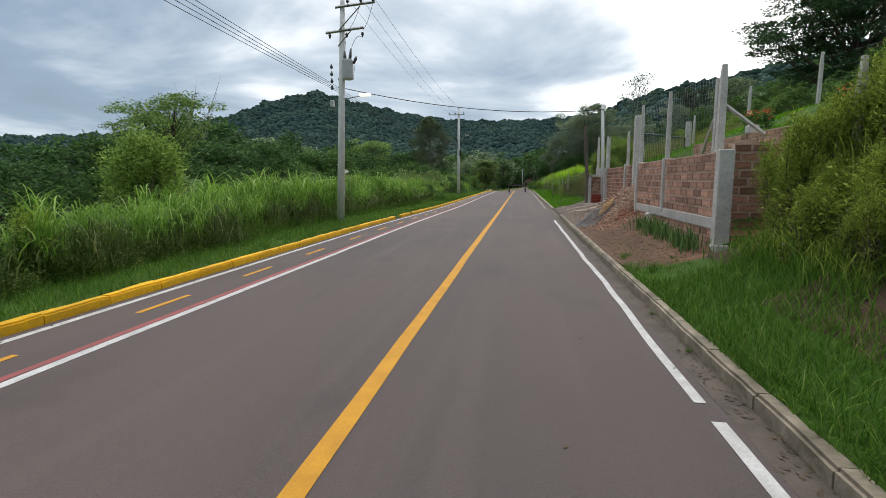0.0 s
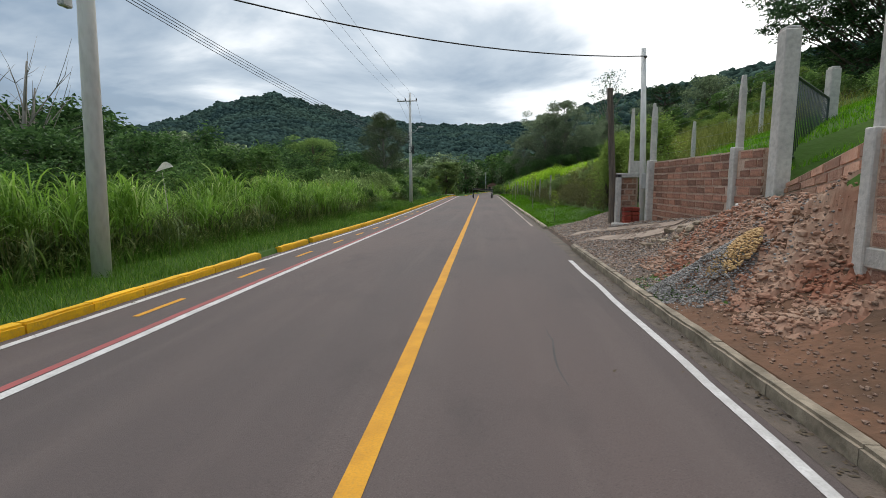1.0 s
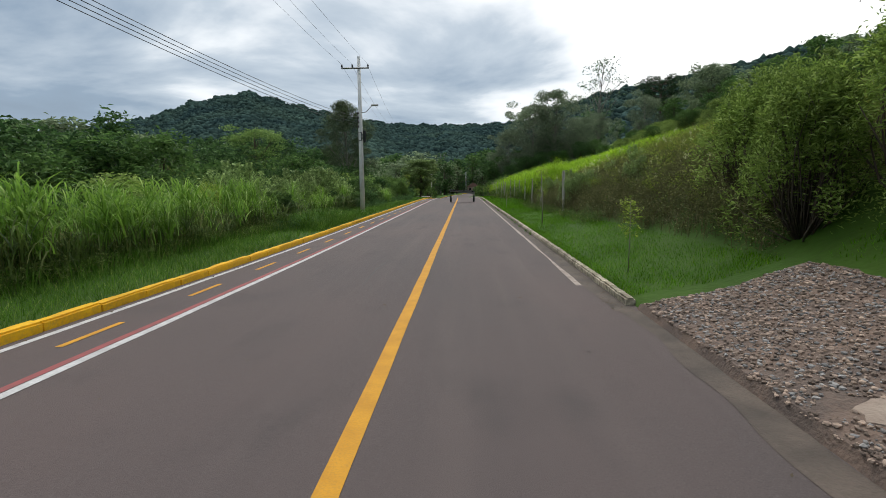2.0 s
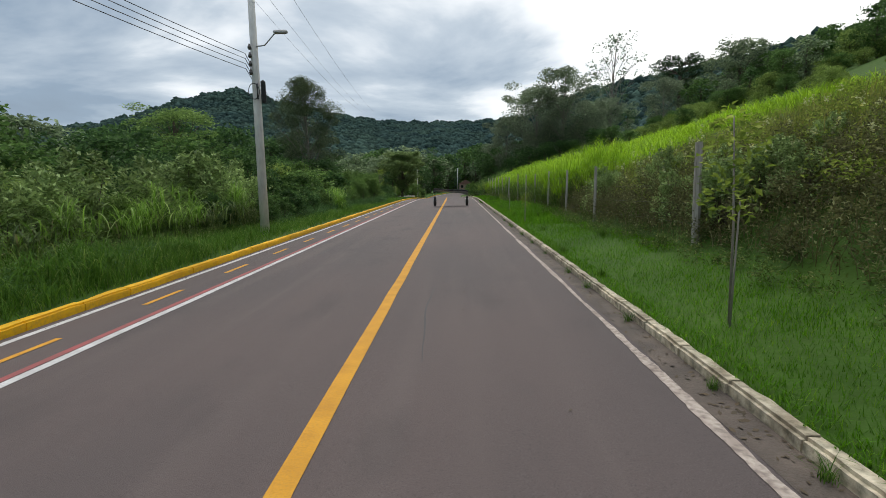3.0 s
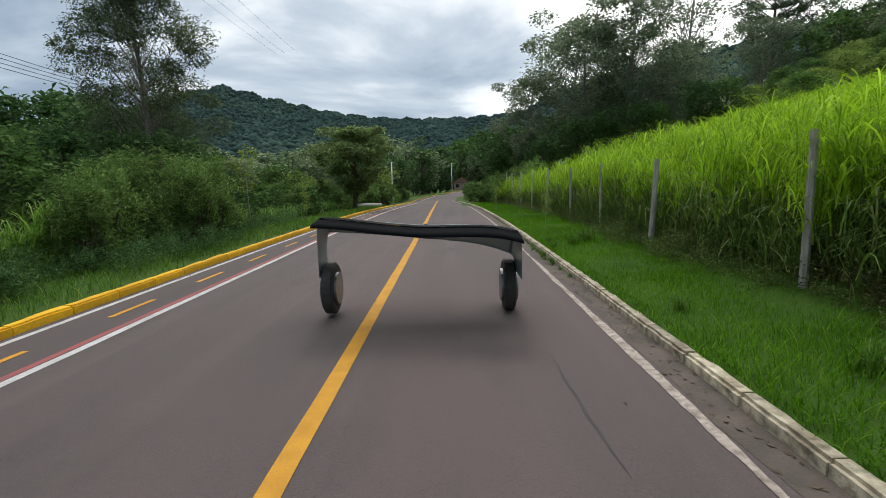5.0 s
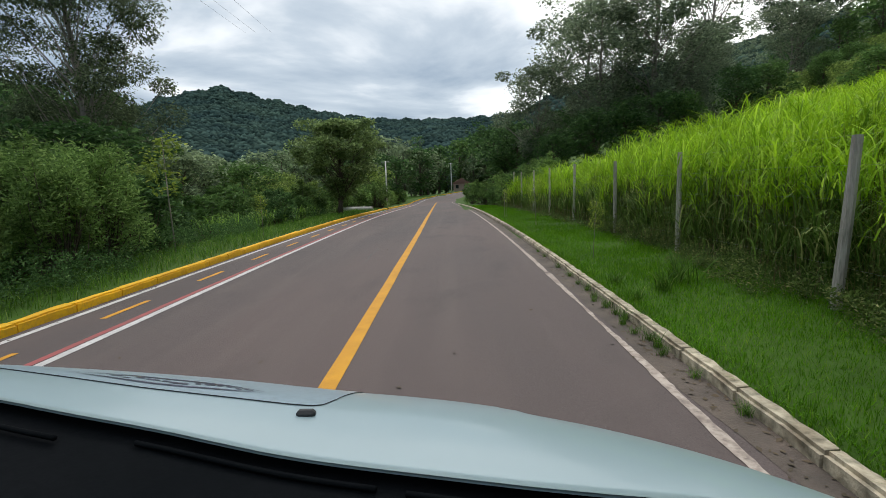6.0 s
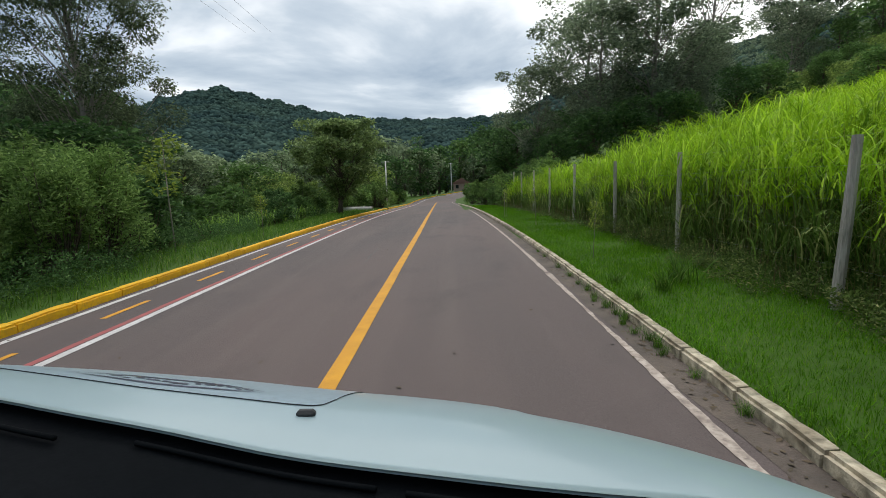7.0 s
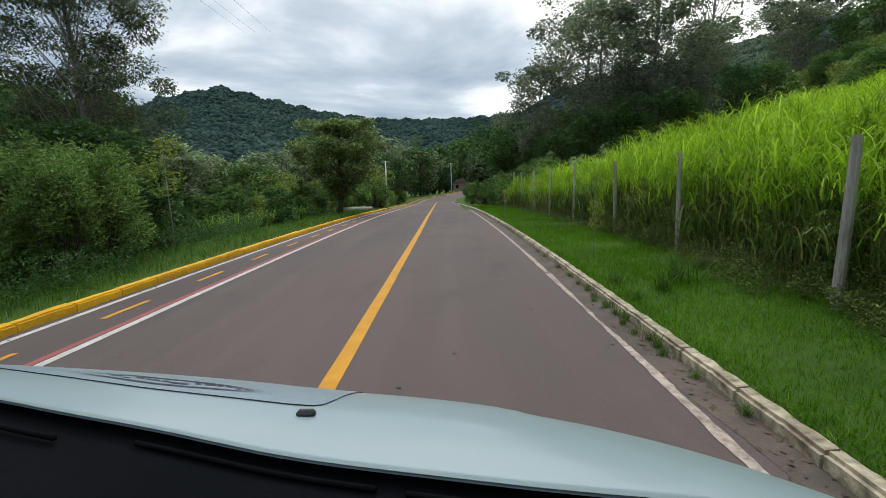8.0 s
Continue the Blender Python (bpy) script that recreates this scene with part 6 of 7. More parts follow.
slab = thing("kerb_slab", "loose concrete slab lying on the gravel", "slab", at=(3.35, 26.95, 0.5))
part("slab_body", box(-0.4, 0.4, -0.08, 0.08, 0, 0.09, 0.015, Matrix.Rotation(-0.25, 4, "Z")), CONCRETE, slab)
service = thing("service_pole", "slim tapered concrete service pole", "pole", at=(3.77, 27.05, 0.5))
tubes("shaft", [([(0, 0, -0.2), (-0.06, 0.02, 2.3), (-0.14, 0.04, 4.6)], [0.085, 0.075, 0.06])], POLE_CONCRETE, service, sides=10)
part("meter_box", box(-0.1, 0.06, -0.16, -0.09, 1.0, 1.4, 0.01), TANK, service, "grey meter box")
tubes("insulator", [([(-0.12, -0.05, 4.35), (-0.12, -0.13, 4.35)], 0.03)], PORCELAIN, service)
wooden = thing("wooden_post", "dark cracked wooden post leaning slightly", "post", at=(3.14, 27.65, 0.45))
tubes("shaft", [([(0, 0, -0.2), (-0.03, 0, 1.2), (-0.1, 0.02, 2.4), (-0.19, 0, 3.78)], [0.1, 0.09, 0.085, 0.075])], DARK_WOOD, wooden, sides=8, smooth=False)


def slab_strip(pts, width, thick):
    """Concrete wheel track that follows the ground."""
    root = thing("wheel_track", "narrow concrete wheel track of the drive", "drive", "wheel tracks of the drive")
    n = 22
    v = []
    for i in range(n + 1):
        t = i / n * (len(pts) - 1)
        k = min(int(t), len(pts) - 2)
        p = Vector(pts[k]).lerp(Vector(pts[k + 1]), t - k)
        d = (Vector(pts[k + 1]) - Vector(pts[k])).normalized()
        nrm = Vector((-d.y, d.x))
        w = width * (0.5 + 0.04 * noise.noise((i * 0.7, 0, 0)))
        for s in (-1, 1):
            q = p + nrm * w * s
            zc = sum(land(q.x + d.x * o, q.y + d.y * o) for o in (-0.5, -0.25, 0, 0.25, 0.5)) / 5 + thick
            v += [(q.x, q.y, zc - 0.25), (q.x, q.y, zc)]
    # cast in lengths with open joints between them
    for first, last in ((0, 5), (5, 11), (11, 17), (17, 22)):
        vv = [Vector(c) for c in v[first * 4:(last + 1) * 4]]
        for c in range(4):
            vv[c] = vv[c].lerp(vv[c + 4], 0.06)
            vv[-4 + c] = vv[-4 + c].lerp(vv[-8 + c], 0.06)
        m, f = last - first, []
        for k in range(m):
            a, b = k * 4, k * 4 + 4
            f += [(a + 1, a + 3, b + 3, b + 1), (a, a + 1, b + 1, b), (a + 3, a + 2, b + 2, b + 3)]
        f += [(0, 2, 3, 1), (m * 4, m * 4 + 1, m * 4 + 3, m * 4 + 2)]
        mesh_ob("slab", vv, f, DUSTY, root)


slab_strip([(1.9, 26.5), (2.5, 26.0), (3.05, 24.6), (3.5, 22.6)], 0.3, 0.045)
slab_strip([(1.95, 28.1), (2.7, 27.3), (3.3, 25.8), (3.6, 24.0)], 0.27, 0.045)


def stone_mesh(seed, material):
    rnd = random.Random(seed)
    bm = bmesh.new()
    bmesh.ops.create_icosphere(bm, subdivisions=1, radius=1.0)
    for v in bm.verts:
        v.co *= rnd.uniform(0.7, 1.15)
        v.co.z *= 0.7
    me = bpy.data.meshes.new("stone")
    bm.to_mesh(me)
    bm.free()
    me.materials.append(material)
    return me


def tree_of(obs):
    """The surfaces of still objects in one tree, to lay stones on."""
    V, F = [], []
    for ob in obs:
        n = len(V)
        V += [ob.matrix_basis @ v.co for v in ob.data.vertices]
        F += [[n + i for i in p.vertices] for p in ob.data.polygons]
    return BVHTree.FromPolygons(V, F)


YARD_TREE = tree_of(yard)
SLAB_TREE = tree_of([ob for ob in bpy.data.objects if ob.type == "MESH" and ob.name.split(".")[0] == "slab" and ob.parent])


def rubble(name, label, n, x0, x1, y0, y1, size, material, pile=None, base=0.0):
    """Loose stones too many to count, in one mesh."""
    pattern = stone_mesh(3, material)
    bv = np.array([v.co[:] for v in pattern.vertices])
    bt = np.array([p.vertices[:] for p in pattern.polygons])
    bpy.data.meshes.remove(pattern)
    V, T = [], []
    for k in range(n):
        if pile:
            cx, cy, r, h = pile
            a, d = R.random() * 6.283, r * math.sqrt(R.random())
            x, y = cx + d * math.cos(a), cy + d * math.sin(a)
            lift = base + h * (1 - d / r)
        else:
            x, y, lift = x0 + (x1 - x0) * R.random(), y0 + (y1 - y0) * R.random(), 0.0
        s = size * (0.4 + 1.3 * R.random() ** 2)
        w = R.random() * 6.28
        ground = land(x, y)
        if not pile:
            if SLAB_TREE.ray_cast(Vector((x, y, 5.0)), Vector((0, 0, -1)))[0] and R.random() < 0.97:
                continue
            hit = YARD_TREE.ray_cast(Vector((x, y, 5.0)), Vector((0, 0, -1)))[0]
            ground = max(ground, hit.z) if hit else ground
        rot = np.array([[math.cos(w), -math.sin(w), 0], [math.sin(w), math.cos(w), 0], [0, 0, 1]])
        V.append((bv * (R.random(3) * 0.6 + 0.7)) @ rot.T * s + [x, y, ground + lift + s * 0.3])
        T.append(bt + (len(V) - 1) * len(bv))
    return tagged(big_mesh(name, np.concatenate(V), np.concatenate(T), material), label, "stones", kind="stuff")


rubble("gravel_stones", "grey gravel scattered over the yard", 8000, 1.85, 3.8, 19.5, 31, 0.0165, STONE_GREY)
rubble("gravel_stones", "muddy brown gravel covering the yard", 15000, 1.82, 3.8, 20.5, 31, 0.0175, STONE_BROWN)
rubble("gravel_pile", "heap of blue-grey crushed stone by the kerb", 7500, 0, 0, 0, 0, 0.012, STONE_GREY, pile=(2.45, 20.3, 0.72, 0.42))
rubble("rubble", "reddish broken stones along the drive", 260, 2.1, 3.4, 23.0, 25.6, 0.028, STONE_RED)
rubble("rubble", "pale brown field stones heaped beside the drive", 70, 2.72, 3.2, 22.2, 23.7, 0.062, STONE_TAN)
rubble("rubble", "reddish clods on the dug bank", 2600, 2.2, 3.7, 18.4, 22.6, 0.026, CLAY)
rubble("rubble", "pale stones in the dug bank", 700, 2.2, 3.7, 18.4, 22.6, 0.024, STONE_RED)
rubble("rubble", "small stones and clods on the bare soil", 2600, 1.9, 3.4, 12.4, 19.5, 0.014, STONE_RED)
rubble("rubble", "large clods fallen from the dug bank", 160, 2.4, 3.7, 18.6, 22.3, 0.055, CLAY)
rubble("sand_heap", "spilled yellow sand on the stone heap", 1500, 0, 0, 0, 0, 0.016, SAND, pile=(2.74, 20.12, 0.3, 0.12), base=0.17)

# leafy plants along the wall's foot
iris = thing("iris_clump", "clump of sword-leaved iris at the wall's foot", "plant", "irises at the wall")
v, t = blades(R.normal(size=26) * 0.12, R.normal(size=26) * 0.12, np.zeros(26) - 0.02, 0.42, 0.035, R, 0.4, 3, 0.15)
big_mesh("foliage", v, t, LEAF_MID, iris)
first = True
for k in range(17):
    x, y = 3.22 + random.uniform(-.14, .1), 12.9 + k * 0.25 + random.uniform(-.1, .1)
    if first:
        put(iris, x, y, 1.0)
        first = False
    else:
        place(iris, x, y, random.uniform(0.7, 1.2), random.uniform(0, 6))
hose = thing("hose_coil", "orange hose hung on a post of the garden fence", "hose", at=(9.9, 17.2, land(9.9, 17.2)))
tubes("hose", [([(0.02 * math.sin(i), 0.16 * math.cos(i * 0.5), 0.75 + 0.3 * math.sin(i * 0.5)) for i in range(40)], 0.02)], ORANGE, hose, sides=5)
for x, y in [(7.0, 19.0), (7.4, 16.2), (8.0, 21.5), (6.2, 18.0)]:
    f = thing("flower_bush", "small garden bush with orange-red flowers", "plant", "garden flowers", at=(x, y, land(x, y)))
    v, t = leaf_cloud([(0, 0, .25), (.1, .1, .45), (-.1, 0, .4)], [.22, .2, .18], 70, .12, rng=R)
    big_mesh("foliage", v, t, LEAF_MID, f)
    v, t = leaf_cloud([(0, 0, .4), (.1, .1, .6), (-.1, 0, .55)], [.2, .16, .14], 8, .1, rng=R)
    tagged(big_mesh("bloom", v, t, FLOWER, f), kind="stuff")

# field fence on the right
for k, y in enumerate([46.6, 52.9, 56.8, 60.5, 64.3, 67.6, 71.3, 75.1, 79.1, 82.5, 86.6, 90.5, 94.5, 98.4, 102]):
    x = 3.7 if k == 7 else 3.97
    z = land(x, y)
    f = thing("field_fence_post", "weathered grey wooden field fence post", "fence post", "field fence posts", at=(x, y, z))
    ln = 0.1 if k == 7 else random.uniform(-.03, .05)
    h = {0: 2.22, 7: 1.92}.get(k, 2.0 + random.uniform(-.05, .1)) - z
    w = {0: .07, 7: .056}.get(k, random.uniform(.042, .052))
    tubes("shaft", [([(0, 0, -.2), (ln * .6, .01, h * .5), (ln, .02, h)], [w, w * .95, w * .86])], WOOD, f, sides=7, smooth=False)
wires("field_fence_wire", "rusty wire strands of the field fence", [[(3.9, y, land(3.97, y) + h + 0.03 * math.sin(y)) for y in np.arange(46.6, 102, 3.7)] for h in (0.35, 0.7, 1.05, 1.4, 1.7)], 0.001)

# saplings with stakes on the verges
sap = thing("sapling", "thin young tree on the verge", "sapling", "young trees on the verge")
tubes("stem", [([(0, 0, -.05), (.02, .01, .6), (0.05, 0, 1.2)], [.009, .007, .004])], PALE_BARK, sap, sides=5)
v, t = leaf_cloud([(0.03, 0, .75), (.06, .03, 1.0), (0, -.05, 1.15)], [.2, .2, .16], 100, .048, rng=R)
big_mesh("foliage", v, t, WEED, sap)
put(sap, 2.4, 79.0, 0.85)
for x, y, s in [(2.43, 42.7, 1.65), (2.25, 55.5, 0.85), (2.4, 67, 0.6), (2.2, 91, 1.0), (2.6, 86, 1.2), (-7.11, 82.2, 2.35), (-6.2, 85.6, 1.1), (2.3, 33, 1.0)]:
    place(sap, x, y, s)
for x, y, h in [(2.38, 42.6, 1.2), (2.2, 55.4, 1.0), (2.35, 61.8, 0.9), (2.1, 90.8, 1.1)]:
    k = thing("stake", "slim wooden stake beside a young tree", "stake", "stakes on the verge", at=(x, y, land(x, y)))
    tubes("shaft", [([(0, 0, -.1), (.02, 0, h)], [.01, .008])], PALE_BARK, k, sides=5)
tuft = thing("grass_tuft", "coarse arching grass tuft on the verge", "grass tuft", "grass tufts on the verge")
v, t = blades(R.normal(size=70) * 0.07, R.normal(size=70) * 0.07, np.zeros(70) - 0.01, 0.42, 0.016, R, 0.9, 4, 0.35)
big_mesh("foliage", v, t, VERGE, tuft)
put(tuft, 2.5, 76.3, 0.9)
for x, y, s in [(2.02, 13.15, .45), (2.12, 13.3, .4), (1.98, 13.0, .35), (2.18, 11.7, .5), (2.28, 11.9, .4), (2.1, 11.5, .4), (2.75, 12.6, .3), (2.0, 75.9, .6), (2.05, 76.8, .55), (2.9, 76.7, 1.3), (2.7, 61.2, 1), (3.1, 60.4, 1.1), (2.4, 62.2, .9), (2.9, 63.2, .9), (2.2, 64.5, .8), (3.3, 62, 1.2), (2.6, 65.5, .9), (3.0, 57.2, .9), (2.2, 58.6, .7), (3.2, 49.5, .8), (2.3, 52.2, .6), (2.0, 45.4, .5), (1.95, 47.9, .55), (3.2, 67, 1), (2.8, 69, .9), (2.3, 70.8, .6), (4.35, 50.4, 1.6), (4.5, 53.2, 1.4), (4.4, 47.2, 1.4), (4.3, 55.2, 1.3)]:
    place(tuft, x, y, s)
# weeds in the gutter
for y, x, s in [(74.5, 1.67, .4), (74.9, 1.6, .3), (75.4, 1.68, .42), (75.9, 1.66, .38), (76.2, 1.6, .26), (76.8, 1.68, .35), (77.8, 1.67, .3), (73.2, 1.68, .3), (78.6, 1.67, .3), (79.8, 1.67, .26), (40.4, 1.67, .35), (41.5, 1.66, .3), (43.3, 1.67, .35), (50.2, 1.67, .3), (52.1, 1.67, .35), (57.4, 1.67, .35), (74.3, 1.62, .28), (74.7, 1.66, .35), (75.2, 1.6, .3), (75.6, 1.65, .3), (76.4, 1.64, .3), (77.2, 1.66, .25), (73.8, 1.66, .25), (54.6, 1.64, .35), (55.2, 1.66, .4), (45, 1.66, .3), (46.2, 1.66, .35), (48.4, 1.66, .3), (8.2, 1.66, .2), (9.6, 1.66, .2), (62.4, 1.66, .3), (80.5, 1.66, .25)]:
    place(tuft, x, y, s, z=float(road_z(x, y)))

# a large pale withered leaf caught above the grass
dry = thing("withered_leaf", "large pale withered leaf hanging above the tall grass", "leaf", at=(-7.95, 24.5, land(-7.95, 24.5)))
bm = bmesh.new()
rows = [[bm.verts.new((-0.22 + 0.44 * i / 6, 0.02 * j, 2.0 - land(-7.95, 24.5) + 0.24 * math.sin(math.pi * (i + 0.6) / 7.2) * (j / 3) + 0.12 * i / 6 - 0.02 * j)) for j in range(4)] for i in range(7)]
for i in range(6):
    for j in range(3):
        bm.faces.new((rows[i][j], rows[i + 1][j], rows[i + 1][j + 1], rows[i][j + 1]))
bmesh.ops.solidify(bm, geom=bm.faces[:], thickness=0.006)
part("leaf_blade", bm, PALE_LEAF, dry)
tubes("leaf_stalk", [([(0, 0, 0), (0.03, 0, 1.2), (-0.05, 0.03, 2.0 - land(-7.95, 24.5))], [.012, .009, .005])], WOOD, dry, sides=5)

# ---------------------------------------------------------------- power line
def utility_pole(x, y, height, lean, label):
    root = thing("utility_pole", label, "pole", "utility poles", at=(x, y, land(x, y)))
    tubes("shaft", [([(0, 0, -.3), (lean * .5, 0, height * .5), (lean, 0, height)], [.15, .125, .09])], POLE_CONCRETE, root, sides=14)
    for h in (.55, .585, .62, .66):
        tubes("band", [([(lean * h, 0, height * h), (lean * h, 0, height * h + .04)], .14 - .045 * h)], STEEL, root, sides=12)
    return root


def insulator(root, p, down=False):
    s = -1 if down else 1
    tubes("insulator", [([p, (p[0], p[1], p[2] + s * .06), (p[0], p[1], p[2] + s * .1), (p[0], p[1], p[2] + s * .17)], [.03, .06, .045, .02])], PORCELAIN, root, sides=8)


def lamp_arm(root, base, tip, lit=False):
    tubes("lamp_arm", [([base, ((base[0] + tip[0]) / 2, base[1], base[2] + .04), tip], .022)], STEEL, root, sides=6)
    bm = box(tip[0] - .05, tip[0] + .38, tip[1] - .08, tip[1] + .08, tip[2] - .03, tip[2] + .07, .03)
    head = part("lamp_head", bm, LAMP_ON if lit else TANK, root, "street lamp head")
    return head


LAMP_ON = bpy.data.materials.new("lit street lamp")
LAMP_ON.use_nodes = True
LAMP_ON.node_tree.nodes["Principled BSDF"].inputs["Emission Color"].default_value = (1, 0.9, 0.7, 1)
LAMP_ON.node_tree.nodes["Principled BSDF"].inputs["Emission Strength"].default_value = 1.2

pole_1 = utility_pole(-6.95, 21.2, 8.1, 0.4, "tall pale concrete utility pole carrying a transformer")
tubes("crossarm", [([(.15, -.1, 7.85), (1.65, -.1, 7.95)], .05)], STEEL, pole_1, sides=4, smooth=False)
tubes("crossarm", [([(-.25, -.1, 6.98), (1.2, -.1, 7.1)], .05)], STEEL, pole_1, sides=4, smooth=False)
tubes("brace", [([(.25, -.1, 7.05), (1.1, -.1, 7.85)], .025), ([(.2, -.1, 6.5), (.7, -.1, 7.0)], .025)], STEEL, pole_1, sides=4, smooth=False)
for x in (.62, 1.12, 1.58):
    insulator(pole_1, (x, -.1, 7.96))
for x in (-.1, .55, 1.15):
    insulator(pole_1, (x, -.1, 6.95), True)
trafo = tubes("transformer", [([(.55, -.12, 5.3), (.55, -.12, 5.34), (.55, -.12, 5.95), (.55, -.12, 6.0)], [.19, .21, .21, .19])], TANK, pole_1, sides=16, smooth=False, label="grey cylindrical transformer tank")
tubes("bushing", [([(.46, -.12, 6.0), (.46, -.12, 6.1), (.46, -.12, 6.3)], [.05, .06, .03])], PORCELAIN, trafo)
tubes("bushing", [([(.64, -.12, 6.0), (.66, -.12, 6.12), (.7, -.12, 6.38)], [.05, .06, .03])], PORCELAIN, trafo)
tubes("bushing", [([(.78, -.12, 5.85), (.86, -.12, 6.0), (.9, -.12, 6.1)], [.04, .06, .03])], PORCELAIN, trafo)
tubes("bracket", [([(.12, 0, 5.35), (.5, -.1, 5.35)], .04)], STEEL, pole_1, sides=4)
tubes("drop_wire", [(sag((.46, -.1, 6.3), (.55, -.1, 6.9), -.12, 8), .01), (sag((.7, -.1, 6.38), (1.15, -.1, 6.75), -.2, 8), .01), (sag((1.15, -.1, 7.0), (1.58, -.1, 7.95), .15, 8), .01), (sag((.55, -.1, 7.0), (1.1, -.1, 7.9), .15, 8), .01), (sag((.9, -.1, 6.1), (.8, -.1, 5.6), -.1, 8), .01)], CABLE, pole_1, sides=4)
lamp_arm(pole_1, (.1, -.05, 4.6), (1.0, -.05, 4.72), True)
for h in (4.95, 5.2, 5.45, 5.7):
    insulator(pole_1, (-.08, -.12, h))
part("cable_box", box(-.2, -.08, -.1, .1, 4.35, 4.6, .02), TANK, pole_1)

pole_2 = utility_pole(-6.5, 53.6, 9.0, 0.06, "tall pale concrete utility pole with a short crossarm")
tubes("crossarm", [([(-.95, -.1, 8.35), (.65, -.1, 8.35)], .05)], STEEL, pole_2, sides=4, smooth=False)
for x in (-.9, -.3, .6):
    insulator(pole_2, (x, -.1, 8.4))
lamp_arm(pole_2, (.05, -.05, 5.85), (.75, -.05, 6.25))
for h in (5.0, 5.25, 5.5, 5.75):
    insulator(pole_2, (-.05, -.14, h))
part("splice_case", box(.2, .34, -.12, .02, 4.15, 4.85, .05), DARK, pole_2, "black cable splice case")
tubes("cable_coil", [([(.12 + .02 * math.sin(i), -.16, 4.5 + .25 * math.sin(i * .5) ) if i % 2 else (.12 + .2 * math.cos(i * .5), -.16, 4.5 + .25 * math.sin(i * .5)) for i in range(1, 40, 2)], .012), ([(.02 + .17 * math.cos(i * .4), -.18, 4.5 + .24 * math.sin(i * .4)) for i in range(34)], .012)], CABLE, pole_2, sides=4)


def cable(label, a, b, drop, r):
    root = thing("power_cable", label, "cable", "overhead cables")
    tubes("strand", [(sag(a, b, drop, 20), r)], CABLE, root, sides=4)


z1, z2 = land(-6.92, 21.2), land(-6.5, 53.2)
LV = "black low-voltage cable between the poles"
for h1, h2, xb in ((4.98, 5.1, -6.3), (5.04, 5.25, -5.9), (5.1, 5.4, -5.5), (5.16, 5.55, -5.1)):
    cable(LV, (-7.0, 21.1, z1 + h1), (-6.55, 53.1, z2 + h2), .55, .009)
    cable(LV, (-7.0, 21.1, z1 + h1), (xb, -14, z1 + h1 + .95), .25, .009)
    cable(LV, (-6.55, 53.1, z2 + h2), (-18.5, 96, z2 + h2 + 1.6), .7, .011)
for x1, x2 in ((.62, -.9), (1.12, -.3), (1.58, .6)):
    cable("thin high-voltage wire between the poles", (-6.92 + x1, 21.1, z1 + 8.1), (-6.5 + x2, 53.1, z2 + 8.55), .4, .006)
    cable("thin high-voltage wire leading back along the road", (-6.92 + x1, 21.1, z1 + 8.1), (-7 + x1, -14, z1 + 8.6), .4, .006)
    cable("thin high-voltage wire leading on over the trees", (-6.5 + x2, 53.1, z2 + 8.55), (-11 + x2, 100, z2 + 10.5), .5, .006)
cable("black service cable across the road", (-6.8, 21.1, z1 + 5.05), (3.65, 26.98, 4.88), .42, .014)

# far end of the road
for x, y, h, lab in [(0.2, 175.5, 6.3, "far small concrete pole at the bend"), (-6.9, 122, 4.9, "far small concrete pole at the bend")]:
    p = thing("utility_pole", lab, "pole", "utility poles", at=(x, y, land(x, y)))
    tubes("shaft", [([(0, 0, -.3), (0, 0, h)], [.1, .07])], POLE_CONCRETE, p, sides=8)
    tubes("crossarm", [([(-.45, 0, h - .12), (.45, 0, h - .12)], .035)], STEEL, p, sides=4)
pipe = thing("concrete_pipe", "grey concrete drain pipe lying beside the kerb", "pipe", at=(-7.5, 108.3, land(-7.5, 108.3) + .16))
bm = bmesh.new()
bmesh.ops.create_cone(bm, segments=20, radius1=.18, radius2=.18, depth=2.6, cap_ends=False)
bmesh.ops.create_cone(bm, segments=20, radius1=.14, radius2=.14, depth=2.6, cap_ends=False)
bmesh.ops.bridge_loops(bm, edges=[e for e in bm.edges if e.is_boundary and e.verts[0].co.z < 0])
bmesh.ops.bridge_loops(bm, edges=[e for e in bm.edges if e.is_boundary and e.verts[0].co.z > 0])
bmesh.ops.transform(bm, matrix=Matrix.Rotation(radians(75), 4, "Z") @ Matrix.Rotation(radians(90), 4, "X"), verts=bm.verts)
part("pipe_body", bm, CONCRETE, pipe)
house = thing("house", "small pinkish house with a red tiled roof behind the bend", "house", at=(2.6, 186, land(2.6, 186)))
house.scale = (0.85, 0.85, 0.9)
part("wall", box(-2.2, 2.2, -2, 2, -.5, 2.1), PLASTER, house)
bm = bmesh.new()
rv = [bm.verts.new(p) for p in [(-2.6, -2.4, 2.0), (2.6, -2.4, 2.0), (2.6, 2.4, 2.0), (-2.6, 2.4, 2.0), (0, -2.4, 3.5), (0, 2.4, 3.5)]]
for q in ((0, 1, 4), (2, 3, 5), (0, 4, 5, 3), (1, 2, 5, 4), (0, 3, 2, 1)):
    bm.faces.new([rv[i] for i in q])
part("roof", bm, TILE, house)
for x in (-1.2, 1.0):
    w = part("window", box(x - .4, x + .4, -2.06, -1.98, .8, 1.7, .02), GLASS_DARK, house)
for x in (-6.6, -8.0):
    pt = tree("slender_tree", "pale slender bare tree standing before the wood", 14.5, 1.3, .75, 40 + int(x), LEAF_MID, PALE_BARK, clumps=8, per=30, leaf=.3, clump=.7, trunk=.012, group="slender trees")
    put(pt, x, 184)

# ---------------------------------------------------------------- front of the car, standing on the road
CX, CY = -0.186, 70.25
MID = -0.7524


